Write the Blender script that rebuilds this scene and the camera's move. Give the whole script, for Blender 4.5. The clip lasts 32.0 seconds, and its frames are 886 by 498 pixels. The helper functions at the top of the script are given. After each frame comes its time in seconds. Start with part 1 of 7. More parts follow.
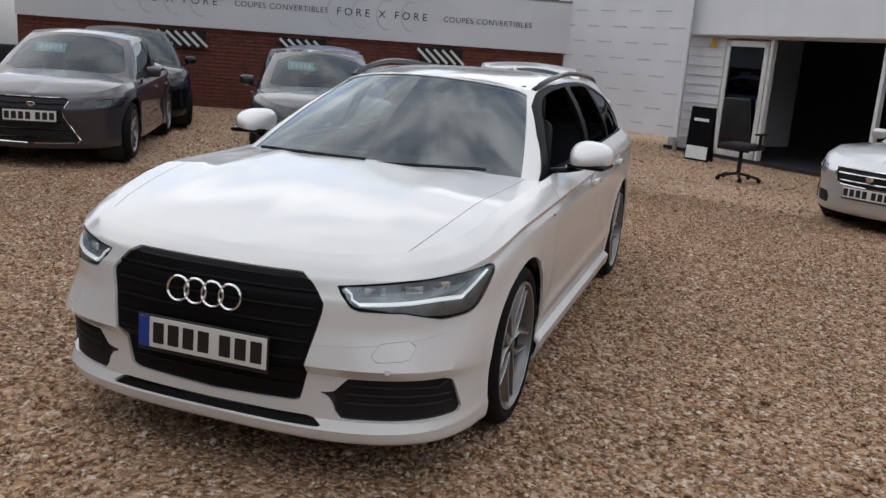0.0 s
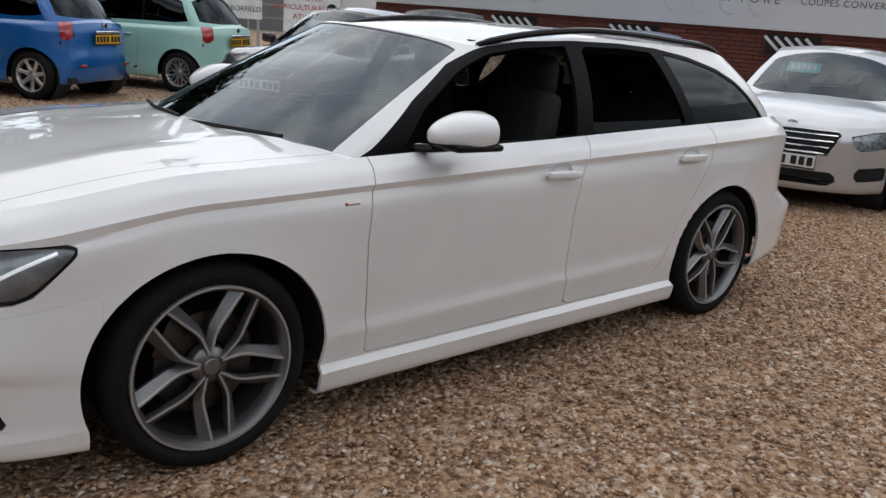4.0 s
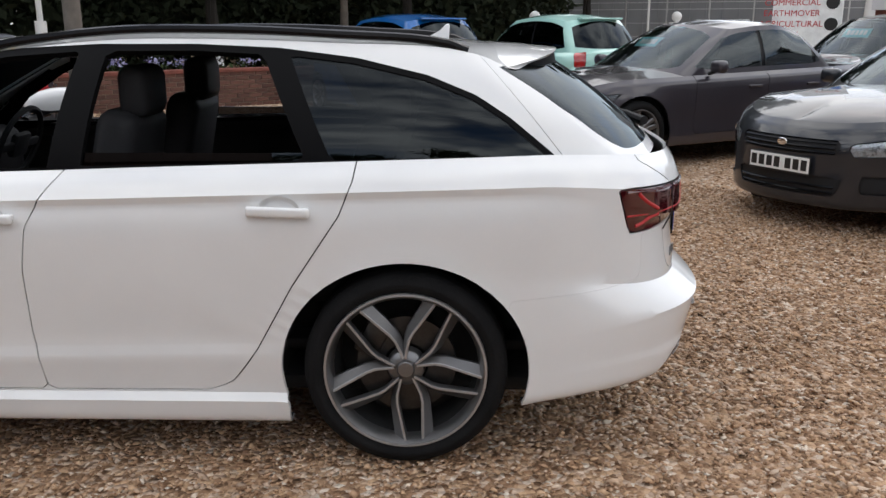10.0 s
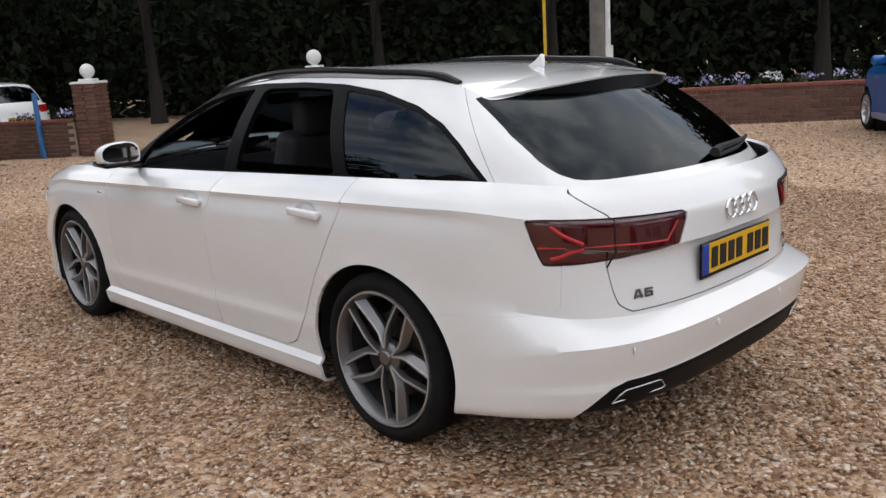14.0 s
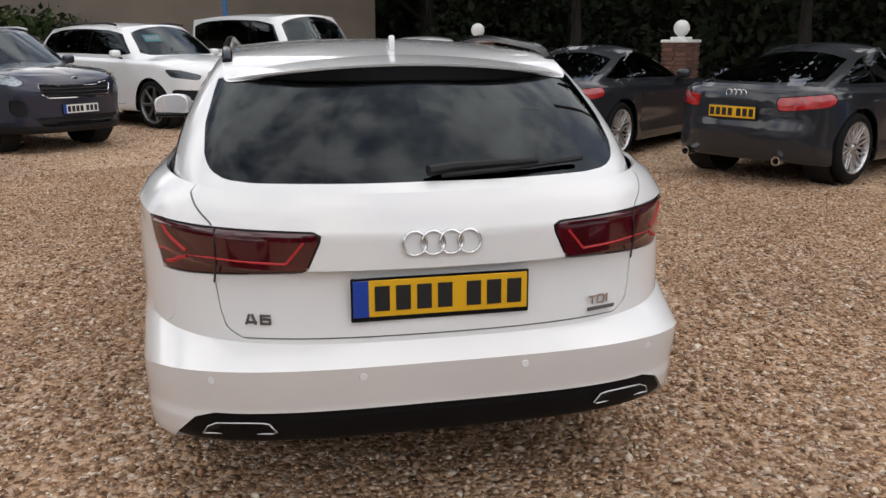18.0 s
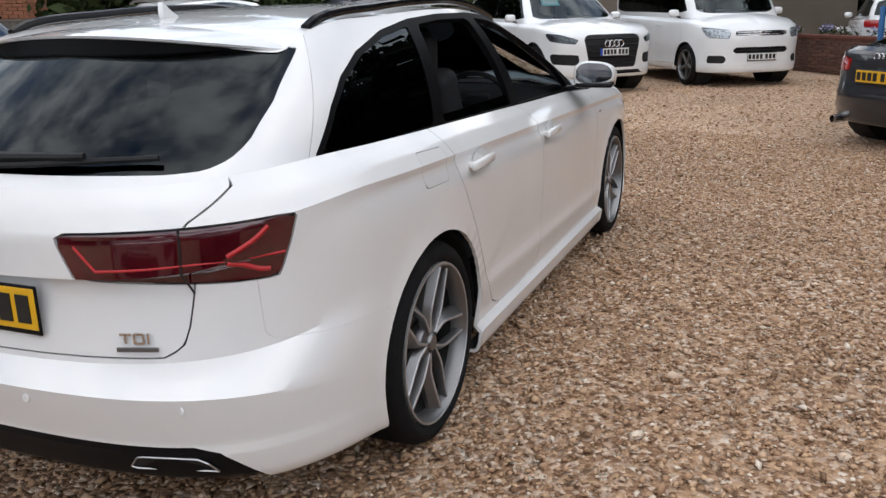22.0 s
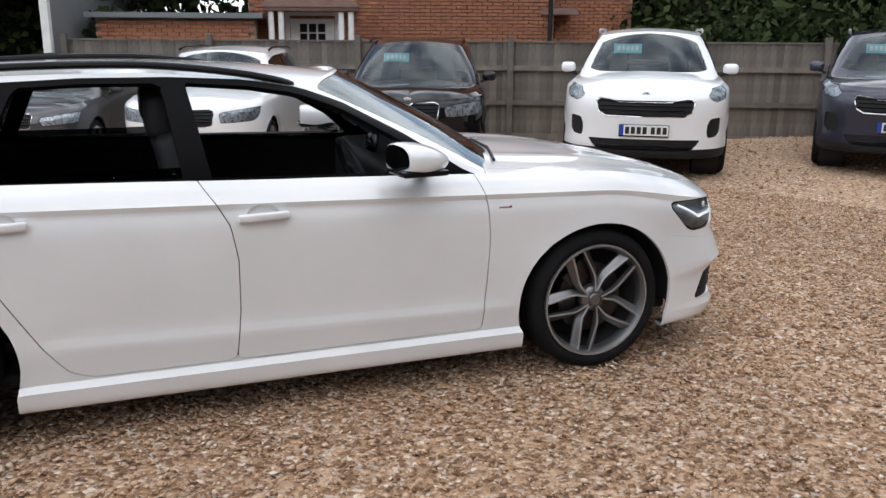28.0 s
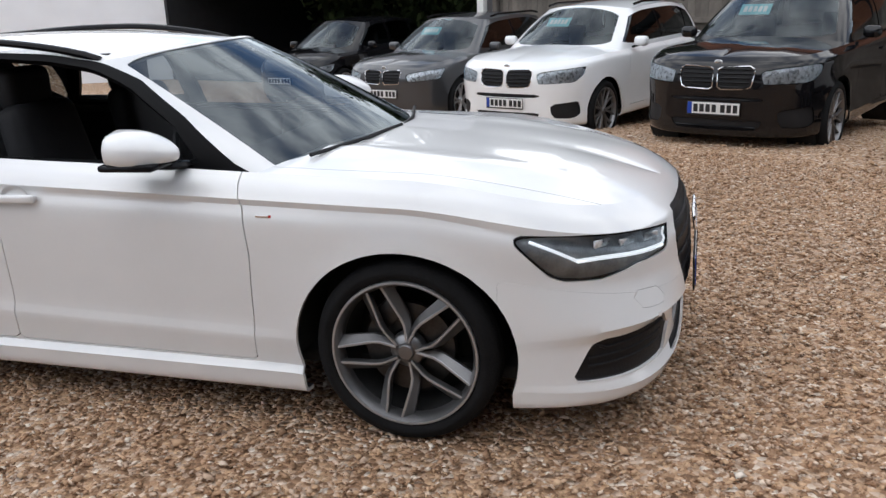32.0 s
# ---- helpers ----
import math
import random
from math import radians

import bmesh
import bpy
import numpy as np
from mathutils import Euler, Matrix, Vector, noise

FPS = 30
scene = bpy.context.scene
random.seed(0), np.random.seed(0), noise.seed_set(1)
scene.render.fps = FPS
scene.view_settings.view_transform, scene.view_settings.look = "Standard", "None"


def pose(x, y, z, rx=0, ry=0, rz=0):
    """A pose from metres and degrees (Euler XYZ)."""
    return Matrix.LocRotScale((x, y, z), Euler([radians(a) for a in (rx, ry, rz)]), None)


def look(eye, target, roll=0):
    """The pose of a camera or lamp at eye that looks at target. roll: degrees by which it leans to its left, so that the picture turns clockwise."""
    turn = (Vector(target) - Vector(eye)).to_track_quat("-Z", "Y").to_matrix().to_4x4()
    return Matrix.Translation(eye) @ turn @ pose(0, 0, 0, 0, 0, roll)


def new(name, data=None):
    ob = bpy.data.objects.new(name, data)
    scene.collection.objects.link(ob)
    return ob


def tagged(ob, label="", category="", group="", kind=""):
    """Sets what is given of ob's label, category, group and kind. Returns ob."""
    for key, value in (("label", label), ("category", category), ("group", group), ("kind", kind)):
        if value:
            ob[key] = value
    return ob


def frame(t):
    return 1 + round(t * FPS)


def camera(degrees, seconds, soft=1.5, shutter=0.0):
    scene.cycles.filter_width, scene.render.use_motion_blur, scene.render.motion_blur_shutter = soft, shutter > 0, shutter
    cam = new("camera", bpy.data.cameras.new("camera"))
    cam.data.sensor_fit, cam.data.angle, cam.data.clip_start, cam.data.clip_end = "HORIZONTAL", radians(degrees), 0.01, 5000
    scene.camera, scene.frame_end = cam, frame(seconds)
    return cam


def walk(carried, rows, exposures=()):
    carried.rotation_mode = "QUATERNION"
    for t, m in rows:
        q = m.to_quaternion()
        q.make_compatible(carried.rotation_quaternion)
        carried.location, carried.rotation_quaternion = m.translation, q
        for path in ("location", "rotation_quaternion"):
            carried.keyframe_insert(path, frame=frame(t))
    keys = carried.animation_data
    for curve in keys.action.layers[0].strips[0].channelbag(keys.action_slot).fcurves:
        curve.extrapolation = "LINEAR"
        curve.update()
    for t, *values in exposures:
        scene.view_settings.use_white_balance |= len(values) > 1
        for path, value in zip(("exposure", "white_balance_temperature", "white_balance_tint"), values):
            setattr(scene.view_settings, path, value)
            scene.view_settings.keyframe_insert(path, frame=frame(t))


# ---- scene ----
cam = camera(54.8, 32.0, 1.45)
PATH = [
    (0, (4.851, 1.669, 1.545), (3.003, 1.052, 1.094), 4.1),
    (0.5, (4.677, 1.909, 1.537), (2.898, 1.123, 1.07), 1.3),
    (1, (4.492, 2.204, 1.541), (2.777, 1.293, 1.063), 1.6),
    (1.5, (4.214, 2.389, 1.515), (2.561, 1.383, 1.01), 2.3),
    (2, (3.914, 2.562, 1.501), (2.284, 1.517, 1.002), 1.7),
    (2.5, (3.608, 2.781, 1.485), (2.045, 1.629, 1.007), 3.7),
    (4.5, (2.303, 3.261, 1.472), (1.057, 1.786, 0.95), 3.9),
    (5, (1.964, 3.328, 1.484), (0.773, 1.801, 0.982), 3.6),
    (5.5, (1.544, 3.472, 1.499), (0.477, 1.86, 0.985), 2.7),
    (6, (1.22, 3.411, 1.477), (0.145, 1.802, 0.973), 4.0),
    (6.5, (0.874, 3.563, 1.486), (-0.096, 1.876, 1.025), 1.8),
    (7, (0.513, 3.685, 1.498), (-0.36, 1.949, 1.025), 1.4),
    (7.5, (0.154, 3.727, 1.509), (-0.642, 1.932, 1.129), 3.5),
    (8, (-0.252, 3.748, 1.489), (-0.9, 1.899, 1.086), 2.0),
    (8.5, (-0.679, 3.723, 1.481), (-1.082, 1.809, 1.064), -0.7),
    (9, (-0.838, 3.52, 1.484), (-1.279, 1.618, 1.047), 1.3),
    (9.5, (-1.265, 3.612, 1.497), (-1.534, 1.688, 1.019), 0.7),
    (10, (-1.649, 3.552, 1.478), (-1.601, 1.62, 0.964), -0.1),
    (10.5, (-1.968, 3.479, 1.463), (-1.712, 1.562, 0.955), -0.4),
    (11, (-2.346, 3.475, 1.478), (-1.823, 1.615, 0.961), 0.1),
    (11.5, (-2.686, 3.421, 1.482), (-1.909, 1.643, 0.994), 0.8),
    (12, (-2.961, 3.334, 1.495), (-2.007, 1.641, 1.022), 0.4),
    (12.5, (-3.25, 3.316, 1.494), (-2.157, 1.716, 0.998), 1.1),
    (13, (-3.479, 3.248, 1.493), (-2.238, 1.753, 1.018), -0.9),
    (13.5, (-3.672, 3.106, 1.493), (-2.376, 1.663, 1.004), -1.2),
    (14, (-3.919, 2.903, 1.486), (-2.515, 1.548, 1.046), -3.4),
    (14.5, (-4.128, 2.68, 1.488), (-2.602, 1.465, 1.046), -4.2),
    (15, (-4.304, 2.387, 1.473), (-2.745, 1.215, 1.031), -1.4),
    (15.5, (-4.492, 2.076, 1.469), (-2.883, 0.987, 0.993), -1.5),
    (17.5, (-4.868, 0.718, 1.439), (-2.977, 0.276, 0.96), -1.3),
    (18, (-4.794, 0.49, 1.462), (-2.895, 0.086, 0.981), -0.2),
    (18.5, (-4.789, 0.197, 1.51), (-2.857, 0.028, 1.02), 1.8),
    (19, (-4.699, -0.067, 1.497), (-2.762, -0.091, 0.996), 2.1),
    (19.5, (-4.574, -0.306, 1.486), (-2.646, -0.264, 0.956), 1.5),
    (20, (-4.496, -0.641, 1.479), (-2.578, -0.435, 0.95), 0.0),
    (20.5, (-4.354, -0.986, 1.455), (-2.465, -0.62, 0.908), -1.9),
    (21, (-4.201, -1.311, 1.434), (-2.312, -0.902, 0.921), -4.2),
    (21.5, (-4.103, -1.677, 1.45), (-2.265, -1.118, 0.896), -2.8),
    (22, (-3.92, -1.954, 1.432), (-2.144, -1.212, 0.887), -1.5),
    (22.5, (-3.734, -2.172, 1.441), (-2.034, -1.25, 0.933), -2.0),
    (23, (-3.566, -2.461, 1.448), (-2.007, -1.319, 0.932), -1.0),
    (23.5, (-3.336, -2.663, 1.439), (-1.829, -1.455, 0.919), -1.9),
    (24, (-3.091, -2.876, 1.447), (-1.633, -1.603, 0.943), -2.2),
    (24.5, (-2.844, -3.18, 1.444), (-1.45, -1.826, 0.971), -3.3),
    (25, (-2.593, -3.376, 1.443), (-1.222, -1.992, 0.988), -2.5),
    (25.5, (-2.314, -3.546, 1.45), (-1.007, -2.095, 1.018), 1.1),
    (27.5, (-0.984, -4.271, 1.608), (-0.254, -2.482, 1.089), -0.4),
    (28, (-0.612, -4.288, 1.597), (0.072, -2.475, 1.1), 0.3),
    (28.5, (-0.241, -4.209, 1.597), (0.455, -2.408, 1.077), 0.2),
    (29, (0.151, -4.245, 1.633), (0.627, -2.369, 1.128), 0.2),
    (29.5, (0.562, -4.148, 1.595), (0.865, -2.235, 1.096), -2.1),
    (30, (0.944, -4.086, 1.608), (1.154, -2.168, 1.082), -2.4),
    (30.5, (1.336, -4.013, 1.6), (1.352, -2.09, 1.051), -0.9),
    (31, (1.708, -3.896, 1.592), (1.533, -1.981, 1.042), -2.4),
    (31.5, (2.06, -3.704, 1.578), (1.709, -1.823, 0.996), -3.2),
    (32, (2.427, -3.53, 1.583), (1.865, -1.701, 1.002), -2.3),
]
EXPOSURES = [(0.0, 0.02, 6340, 10), (1.0, -0.08, 6340, 10), (2.0, -0.20, 6280, 10), (5.0, 0.22, 6280, 10), (6.0, 0.42, 6310, 10), (7.0, 0.52, 6310, 10), (8.0, 0.26, 6260, 10), (9.0, 0.36, 6290, 10), (11.0, 0.50, 6340, 10), (15.0, 0.46, 6370, 11), (18.0, 0.40, 6570, 11), (19.0, 0.28, 6590, 11), (20.0, 0.38, 6490, 11), (21.0, 0.43, 6370, 10), (22.0, 0.50, 6240, 10), (24.0, 0.62, 6160, 10), (28.0, 0.63, 6180, 10), (32.0, 0.54, 6150, 10)]
walk(cam, [(t, look(eye, target, roll)) for t, eye, target, roll in PATH], EXPOSURES)
SUN_AZ, SUN_EL = 200.0, 42.0

# ---- world and light ----
world = bpy.data.worlds.new("sky")
scene.world = world
world.use_nodes = True
wn, wl = world.node_tree.nodes, world.node_tree.links
sky = wn.new("ShaderNodeTexSky")
sky.sky_type = "NISHITA"
sky.sun_disc = False
sky.sun_elevation, sky.sun_rotation = radians(SUN_EL), radians(SUN_AZ)
wtc = wn.new("ShaderNodeTexCoord")
wmap = wn.new("ShaderNodeMapping")
wmap.inputs["Scale"].default_value = (1.0, 1.0, 2.2)
wnoise = wn.new("ShaderNodeTexNoise")
wnoise.inputs["Scale"].default_value = 3.6
wnoise.inputs["Detail"].default_value = 4
wnoise.inputs["Roughness"].default_value = 0.58
wramp = wn.new("ShaderNodeValToRGB")
wramp.color_ramp.elements[0].position = 0.30
wramp.color_ramp.elements[1].position = 0.56
wcloud = wn.new("ShaderNodeValToRGB")
wcloud.color_ramp.elements[0].position, wcloud.color_ramp.elements[0].color = 0.40, (5.2, 5.15, 5.2, 1)
wcloud.color_ramp.elements[1].position, wcloud.color_ramp.elements[1].color = 0.74, (12.0, 11.8, 11.5, 1)
wmix = wn.new("ShaderNodeMixRGB")
wl.new(wtc.outputs["Generated"], wmap.inputs["Vector"])
wl.new(wmap.outputs["Vector"], wnoise.inputs["Vector"])
wl.new(wnoise.outputs["Fac"], wramp.inputs["Fac"])
wl.new(wnoise.outputs["Fac"], wcloud.inputs["Fac"])
wl.new(wramp.outputs["Color"], wmix.inputs["Fac"])
wl.new(sky.outputs["Color"], wmix.inputs["Color1"])
wl.new(wcloud.outputs["Color"], wmix.inputs["Color2"])
wl.new(wmix.outputs["Color"], wn["Background"].inputs["Color"])
wn["Background"].inputs["Strength"].default_value = 0.155
sun = new("sun", bpy.data.lights.new("sun", "SUN"))
sun.data.energy, sun.data.angle, sun.data.color = 0.42, radians(120), (1.0, 0.97, 0.92)
sun.matrix_world = look((0, 0, 30), Vector((0, 0, 30)) - Vector((math.sin(radians(SUN_AZ)) * math.cos(radians(SUN_EL)), math.cos(radians(SUN_AZ)) * math.cos(radians(SUN_EL)), math.sin(radians(SUN_EL)))))

# ---- materials ----
def material(name):
    m = bpy.data.materials.new(name)
    m.use_nodes = True
    nt = m.node_tree
    return m, nt.nodes, nt.links, nt.nodes["Principled BSDF"]


def surface(name, color, rough=0.5, metal=0.0, vary=0.12, scale=6.0, bump=0.0, bump_scale=120.0, coat=0.0, spec=0.5, random_tint=0.0):
    """A surface with broad stains and fine grain in its colour, and fine relief."""
    m, n, l, b = material(name)
    tc = n.new("ShaderNodeTexCoord")
    big = n.new("ShaderNodeTexNoise")
    big.inputs["Scale"].default_value, big.inputs["Detail"].default_value = scale, 5
    fine = n.new("ShaderNodeTexNoise")
    fine.inputs["Scale"].default_value, fine.inputs["Detail"].default_value = bump_scale, 3
    l.new(tc.outputs["Object"], big.inputs["Vector"])
    l.new(tc.outputs["Object"], fine.inputs["Vector"])
    add = n.new("ShaderNodeMath")
    add.operation = "MULTIPLY_ADD"
    add.inputs[1].default_value = 0.35
    l.new(fine.outputs["Fac"], add.inputs[0])
    l.new(big.outputs["Fac"], add.inputs[2])
    ramp = n.new("ShaderNodeValToRGB")
    lo, hi = [max(0, c * (1 - vary)) for c in color], [min(1, c * (1 + vary)) for c in color]
    ramp.color_ramp.elements[0].position, ramp.color_ramp.elements[0].color = 0.45, (*lo, 1)
    ramp.color_ramp.elements[1].position, ramp.color_ramp.elements[1].color = 0.9, (*hi, 1)
    l.new(add.outputs[0], ramp.inputs["Fac"])
    out = ramp.outputs["Color"]
    if random_tint:
        info = n.new("ShaderNodeObjectInfo")
        hsv = n.new("ShaderNodeHueSaturation")
        sc = n.new("ShaderNodeMapRange")
        sc.inputs["To Min"].default_value, sc.inputs["To Max"].default_value = 1 - random_tint, 1 + random_tint
        l.new(info.outputs["Random"], sc.inputs["Value"])
        l.new(sc.outputs["Result"], hsv.inputs["Value"])
        l.new(out, hsv.inputs["Color"])
        out = hsv.outputs["Color"]
    l.new(out, b.inputs["Base Color"])
    rr = n.new("ShaderNodeMapRange")
    rr.inputs["To Min"].default_value, rr.inputs["To Max"].default_value = max(0.02, rough * 0.85), min(1, rough * 1.15)
    l.new(big.outputs["Fac"], rr.inputs["Value"])
    l.new(rr.outputs["Result"], b.inputs["Roughness"])
    b.inputs["Metallic"].default_value = metal
    b.inputs["Specular IOR Level"].default_value = spec
    b.inputs["Coat Weight"].default_value = coat
    b.inputs["Coat Roughness"].default_value = 0.03
    if bump:
        bp = n.new("ShaderNodeBump")
        bp.inputs["Strength"].default_value, bp.inputs["Distance"].default_value = bump, 0.004
        l.new(fine.outputs["Fac"], bp.inputs["Height"])
        l.new(bp.outputs["Normal"], b.inputs["Normal"])
    return m


def paint(name, color, metal=0.0, rough=0.35):
    return surface(name, color, rough, metal, vary=0.03, scale=3.0, bump_scale=400, coat=1.0, spec=0.1 if max(color) < 0.1 else 0.5)


def glass(name, tint, gloss=1.0, rough=0.0, ior=1.55):
    """A thin tinted pane: what lies behind shows through its tint, the sky lies on it by Fresnel."""
    m, n, l, b = material(name)
    n.remove(b)
    tr, gl, mx, fr = (n.new("ShaderNodeBsdf" + k) if k in ("Transparent", "Glossy") else n.new("ShaderNode" + k) for k in ("Transparent", "Glossy", "MixShader", "Fresnel"))
    tr.inputs["Color"].default_value = (*tint, 1)
    gl.inputs["Roughness"].default_value = rough
    gl.inputs["Color"].default_value = (gloss * 0.86, gloss * 0.95, gloss, 1)
    fr.inputs["IOR"].default_value = ior
    l.new(fr.outputs["Fac"], mx.inputs["Fac"])
    l.new(tr.outputs[0], mx.inputs[1])
    l.new(gl.outputs[0], mx.inputs[2])
    l.new(mx.outputs[0], n["Material Output"].inputs["Surface"])
    return m


def glowing(name, color, strength):
    m, n, l, b = material(name)
    b.inputs["Base Color"].default_value = (*color, 1)
    b.inputs["Emission Color"].default_value = (*color, 1)
    b.inputs["Emission Strength"].default_value = strength
    return m


WHITE = paint("white_paint", (0.74, 0.74, 0.735), rough=0.3)
WHITE2 = paint("white_paint_plain", (0.76, 0.77, 0.77))
BLACKP = surface("black_paint", (0.006, 0.006, 0.007), 0.06, vary=0.05, scale=3.0, bump_scale=400, spec=0.42)
GREYP = paint("dark_grey_metallic", (0.022, 0.024, 0.029), 0.25)
LEXP = paint("bronze_grey_metallic", (0.046, 0.041, 0.049), 0.3)
SILVERP = paint("silver_metallic", (0.58, 0.59, 0.60), 0.6)
NAVYP = paint("navy_grey_metallic", (0.032, 0.034, 0.052), 0.3)
BLUEP = paint("bright_blue_paint", (0.001, 0.105, 0.36), 0.2)
DBLUEP = paint("blue_paint", (0.03, 0.06, 0.22), 0.3)
MINTP = paint("mint_green_paint", (0.36, 0.62, 0.55))
GREYSUV = paint("grey_metallic", (0.06, 0.062, 0.066), 0.5)
TRIM = surface("black_trim", (0.012, 0.012, 0.013), 0.35, vary=0.2)
GLOSSBLACK = surface("gloss_black_trim", (0.008, 0.008, 0.009), 0.12, vary=0.1, spec=0.12)
WINTRIM = surface("black_window_trim", (0.0045, 0.0045, 0.005), 0.45, vary=0.15, spec=0.06)
MATTBLACK = surface("matt_black_plastic", (0.012, 0.012, 0.013), 0.6, spec=0.25, vary=0.25, bump=0.3)
CAVITY = surface("underside_and_hollow_shade", (0.012, 0.012, 0.012), 0.9)
LINING = surface("dark_grey_lining", (0.045, 0.045, 0.048), 0.8, vary=0.2)
RUBBER = surface("tyre_rubber", (0.011, 0.011, 0.0115), 0.8, vary=0.3, bump=0.5, scale=9, spec=0.10)
CHROME = surface("chrome", (0.75, 0.75, 0.76), 0.12, 1.0, vary=0.05)
ALLOY = surface("machined_alloy", (0.42, 0.425, 0.435), 0.38, 0.7, vary=0.1)
DARKALLOY = surface("titanium_grey_alloy", (0.20, 0.198, 0.20), 0.36, 0.85, vary=0.1)
SILVERALLOY = surface("silver_alloy", (0.55, 0.55, 0.56), 0.35, 0.9, vary=0.1)
DISC = surface("brake_disc_steel", (0.075, 0.073, 0.072), 0.45, 1.0, vary=0.25, scale=20)
LEATHER = surface("black_leather", (0.024, 0.024, 0.026), 0.55, vary=0.2, bump=0.3, spec=0.15)
CLEAR = glass("clear_car_glass", (0.32, 0.355, 0.36), ior=1.9)
TINT = glass("privacy_glass", (0.045, 0.046, 0.05), 0.6)
REARTINT = glass("dark_rear_glass", (0.04, 0.042, 0.046), 0.62)
CARGLASS = glass("car_glass_far", (0.12, 0.135, 0.14))
SCREENGLASS = glass("far_windscreen_glass", (0.66, 0.70, 0.69))
LENS = glass("lamp_lens", (0.86, 0.88, 0.9))
LAMPIN = surface("lamp_reflector", (0.60, 0.61, 0.62), 0.28, 0.4, vary=0.4, scale=30)
LAMPSHADE = surface("dark_lamp_housing", (0.09, 0.09, 0.095), 0.3, 0.3, vary=0.5, scale=12)
LAMPDARK = surface("lamp_housing", (0.40, 0.41, 0.42), 0.38, 0.35, vary=0.35, scale=14)
DRL = glowing("daytime_light", (1.0, 1.0, 1.0), 0.5)
REDLENS = surface("dark_red_lens", (0.055, 0.003, 0.006), 0.08, vary=0.3, coat=1.0, scale=14)
REDGLOW = glowing("tail_light_strip", (0.36, 0.008, 0.010), 0.10)
REDLAMP = surface("red_lens", (0.35, 0.012, 0.012), 0.12, vary=0.3, coat=1.0, scale=14)
YELLOWPLATE = surface("yellow_plate", (0.72, 0.40, 0.012), 0.35, vary=0.06)
WHITEPLATE = surface("white_plate", (0.72, 0.72, 0.70), 0.35, vary=0.05)
PLATEBLUE = surface("plate_blue_band", (0.01, 0.05, 0.33), 0.35)
INK = surface("plate_ink", (0.008, 0.008, 0.008), 0.5)
CYANCARD = surface("cyan_price_card", (0.22, 0.60, 0.66), 0.6)
PAPER = surface("white_paper", (0.75, 0.78, 0.78), 0.7)
MIRRORGLASS = surface("mirror_glass", (0.85, 0.86, 0.87), 0.02, 1.0, vary=0.01)


# ---- building helpers ----
def fall(y):
    """Height of the yard: it falls gently towards the timber fence and rises a little towards the road."""
    return -0.35 * smooth01(5.0, 10.0, y) + 0.10 * smooth01(2.5, 9.0, -np.asarray(y, float))


def mesh_of(name, verts, faces, mat, smooth=True):
    me = bpy.data.meshes.new(name)
    me.from_pydata([tuple(v) for v in verts], [], faces)
    me.materials.append(mat)
    if smooth:
        me.shade_smooth()
    return me


def link(name, me, parent=None, label="", m=None):
    ob = new(name, me)
    if parent is not None:
        ob.parent = parent
    if m is not None:
        ob.matrix_basis = m
    if label:
        ob["label"] = label
    return ob


def bm_mesh(name, bm, mat, smooth=False, angle=35):
    me = bpy.data.meshes.new(name)
    bmesh.ops.recalc_face_normals(bm, faces=bm.faces)
    if smooth:
        for f in bm.faces:
            f.smooth = True
        for e in bm.edges:
            if len(e.link_faces) == 2 and e.calc_face_angle(0) > radians(angle):
                e.smooth = False
    bm.to_mesh(me)
    bm.free()
    me.materials.append(mat)
    return me


def part(name, bm, mat, parent=None, label="", m=None, smooth=True):
    return link(name, bm_mesh(name, bm, mat, smooth), parent, label, m)


def bm_box(size, at=(0, 0, 0), bevel=0.0, seg=2, taper=(1, 1)):
    """A box with bevelled edges; taper narrows its top in x and y."""
    bm = bmesh.new()
    bmesh.ops.create_cube(bm, size=1)
    for v in bm.verts:
        k = (taper[0], taper[1]) if v.co.z > 0 else (1, 1)
        v.co = Vector((v.co.x * size[0] * k[0], v.co.y * size[1] * k[1], v.co.z * size[2]))
    if bevel:
        bmesh.ops.bevel(bm, geom=bm.edges[:], offset=bevel, segments=seg, profile=0.5, affect="EDGES")
    bmesh.ops.translate(bm, verts=bm.verts, vec=at)
    return bm


def bm_tube(points, radius, sides=8, flat=1.0, taper=None):
    """A tube along points, flattened in z by flat."""
    bm = bmesh.new()
    pts = [Vector(p) for p in points]
    rings = []
    for i, p in enumerate(pts):
        d = (pts[min(i + 1, len(pts) - 1)] - pts[max(i - 1, 0)]).normalized()
        side = d.cross(Vector((0, 0, 1)))
        side = side.normalized() if side.length > 1e-3 else Vector((1, 0, 0))
        up = side.cross(d)
        r = radius * (taper(i / (len(pts) - 1)) if taper else 1)
        rings.append([bm.verts.new(p + side * math.cos(a) * r + up * math.sin(a) * r * flat) for a in [2 * math.pi * k / sides for k in range(sides)]])
    for a, b in zip(rings, rings[1:]):
        for k in range(sides):
            bm.faces.new((a[k], a[(k + 1) % sides], b[(k + 1) % sides], b[k]))
    bm.faces.new(rings[0])
    bm.faces.new(rings[-1][::-1])
    return bm


def bm_lathe(profile, n=40, axis="Y"):
    """A profile of (radius, along) pairs turned about an axis."""
    bm = bmesh.new()
    rings = []
    for r, h in profile:
        ring = []
        for k in range(n):
            a = 2 * math.pi * k / n
            c, s = r * math.cos(a), r * math.sin(a)
            ring.append(bm.verts.new((c, h, s) if axis == "Y" else (c, s, h)))
        rings.append(ring)
    for a, b in zip(rings, rings[1:]):
        for k in range(n):
            bm.faces.new((a[k], a[(k + 1) % n], b[(k + 1) % n], b[k]))
    return bm


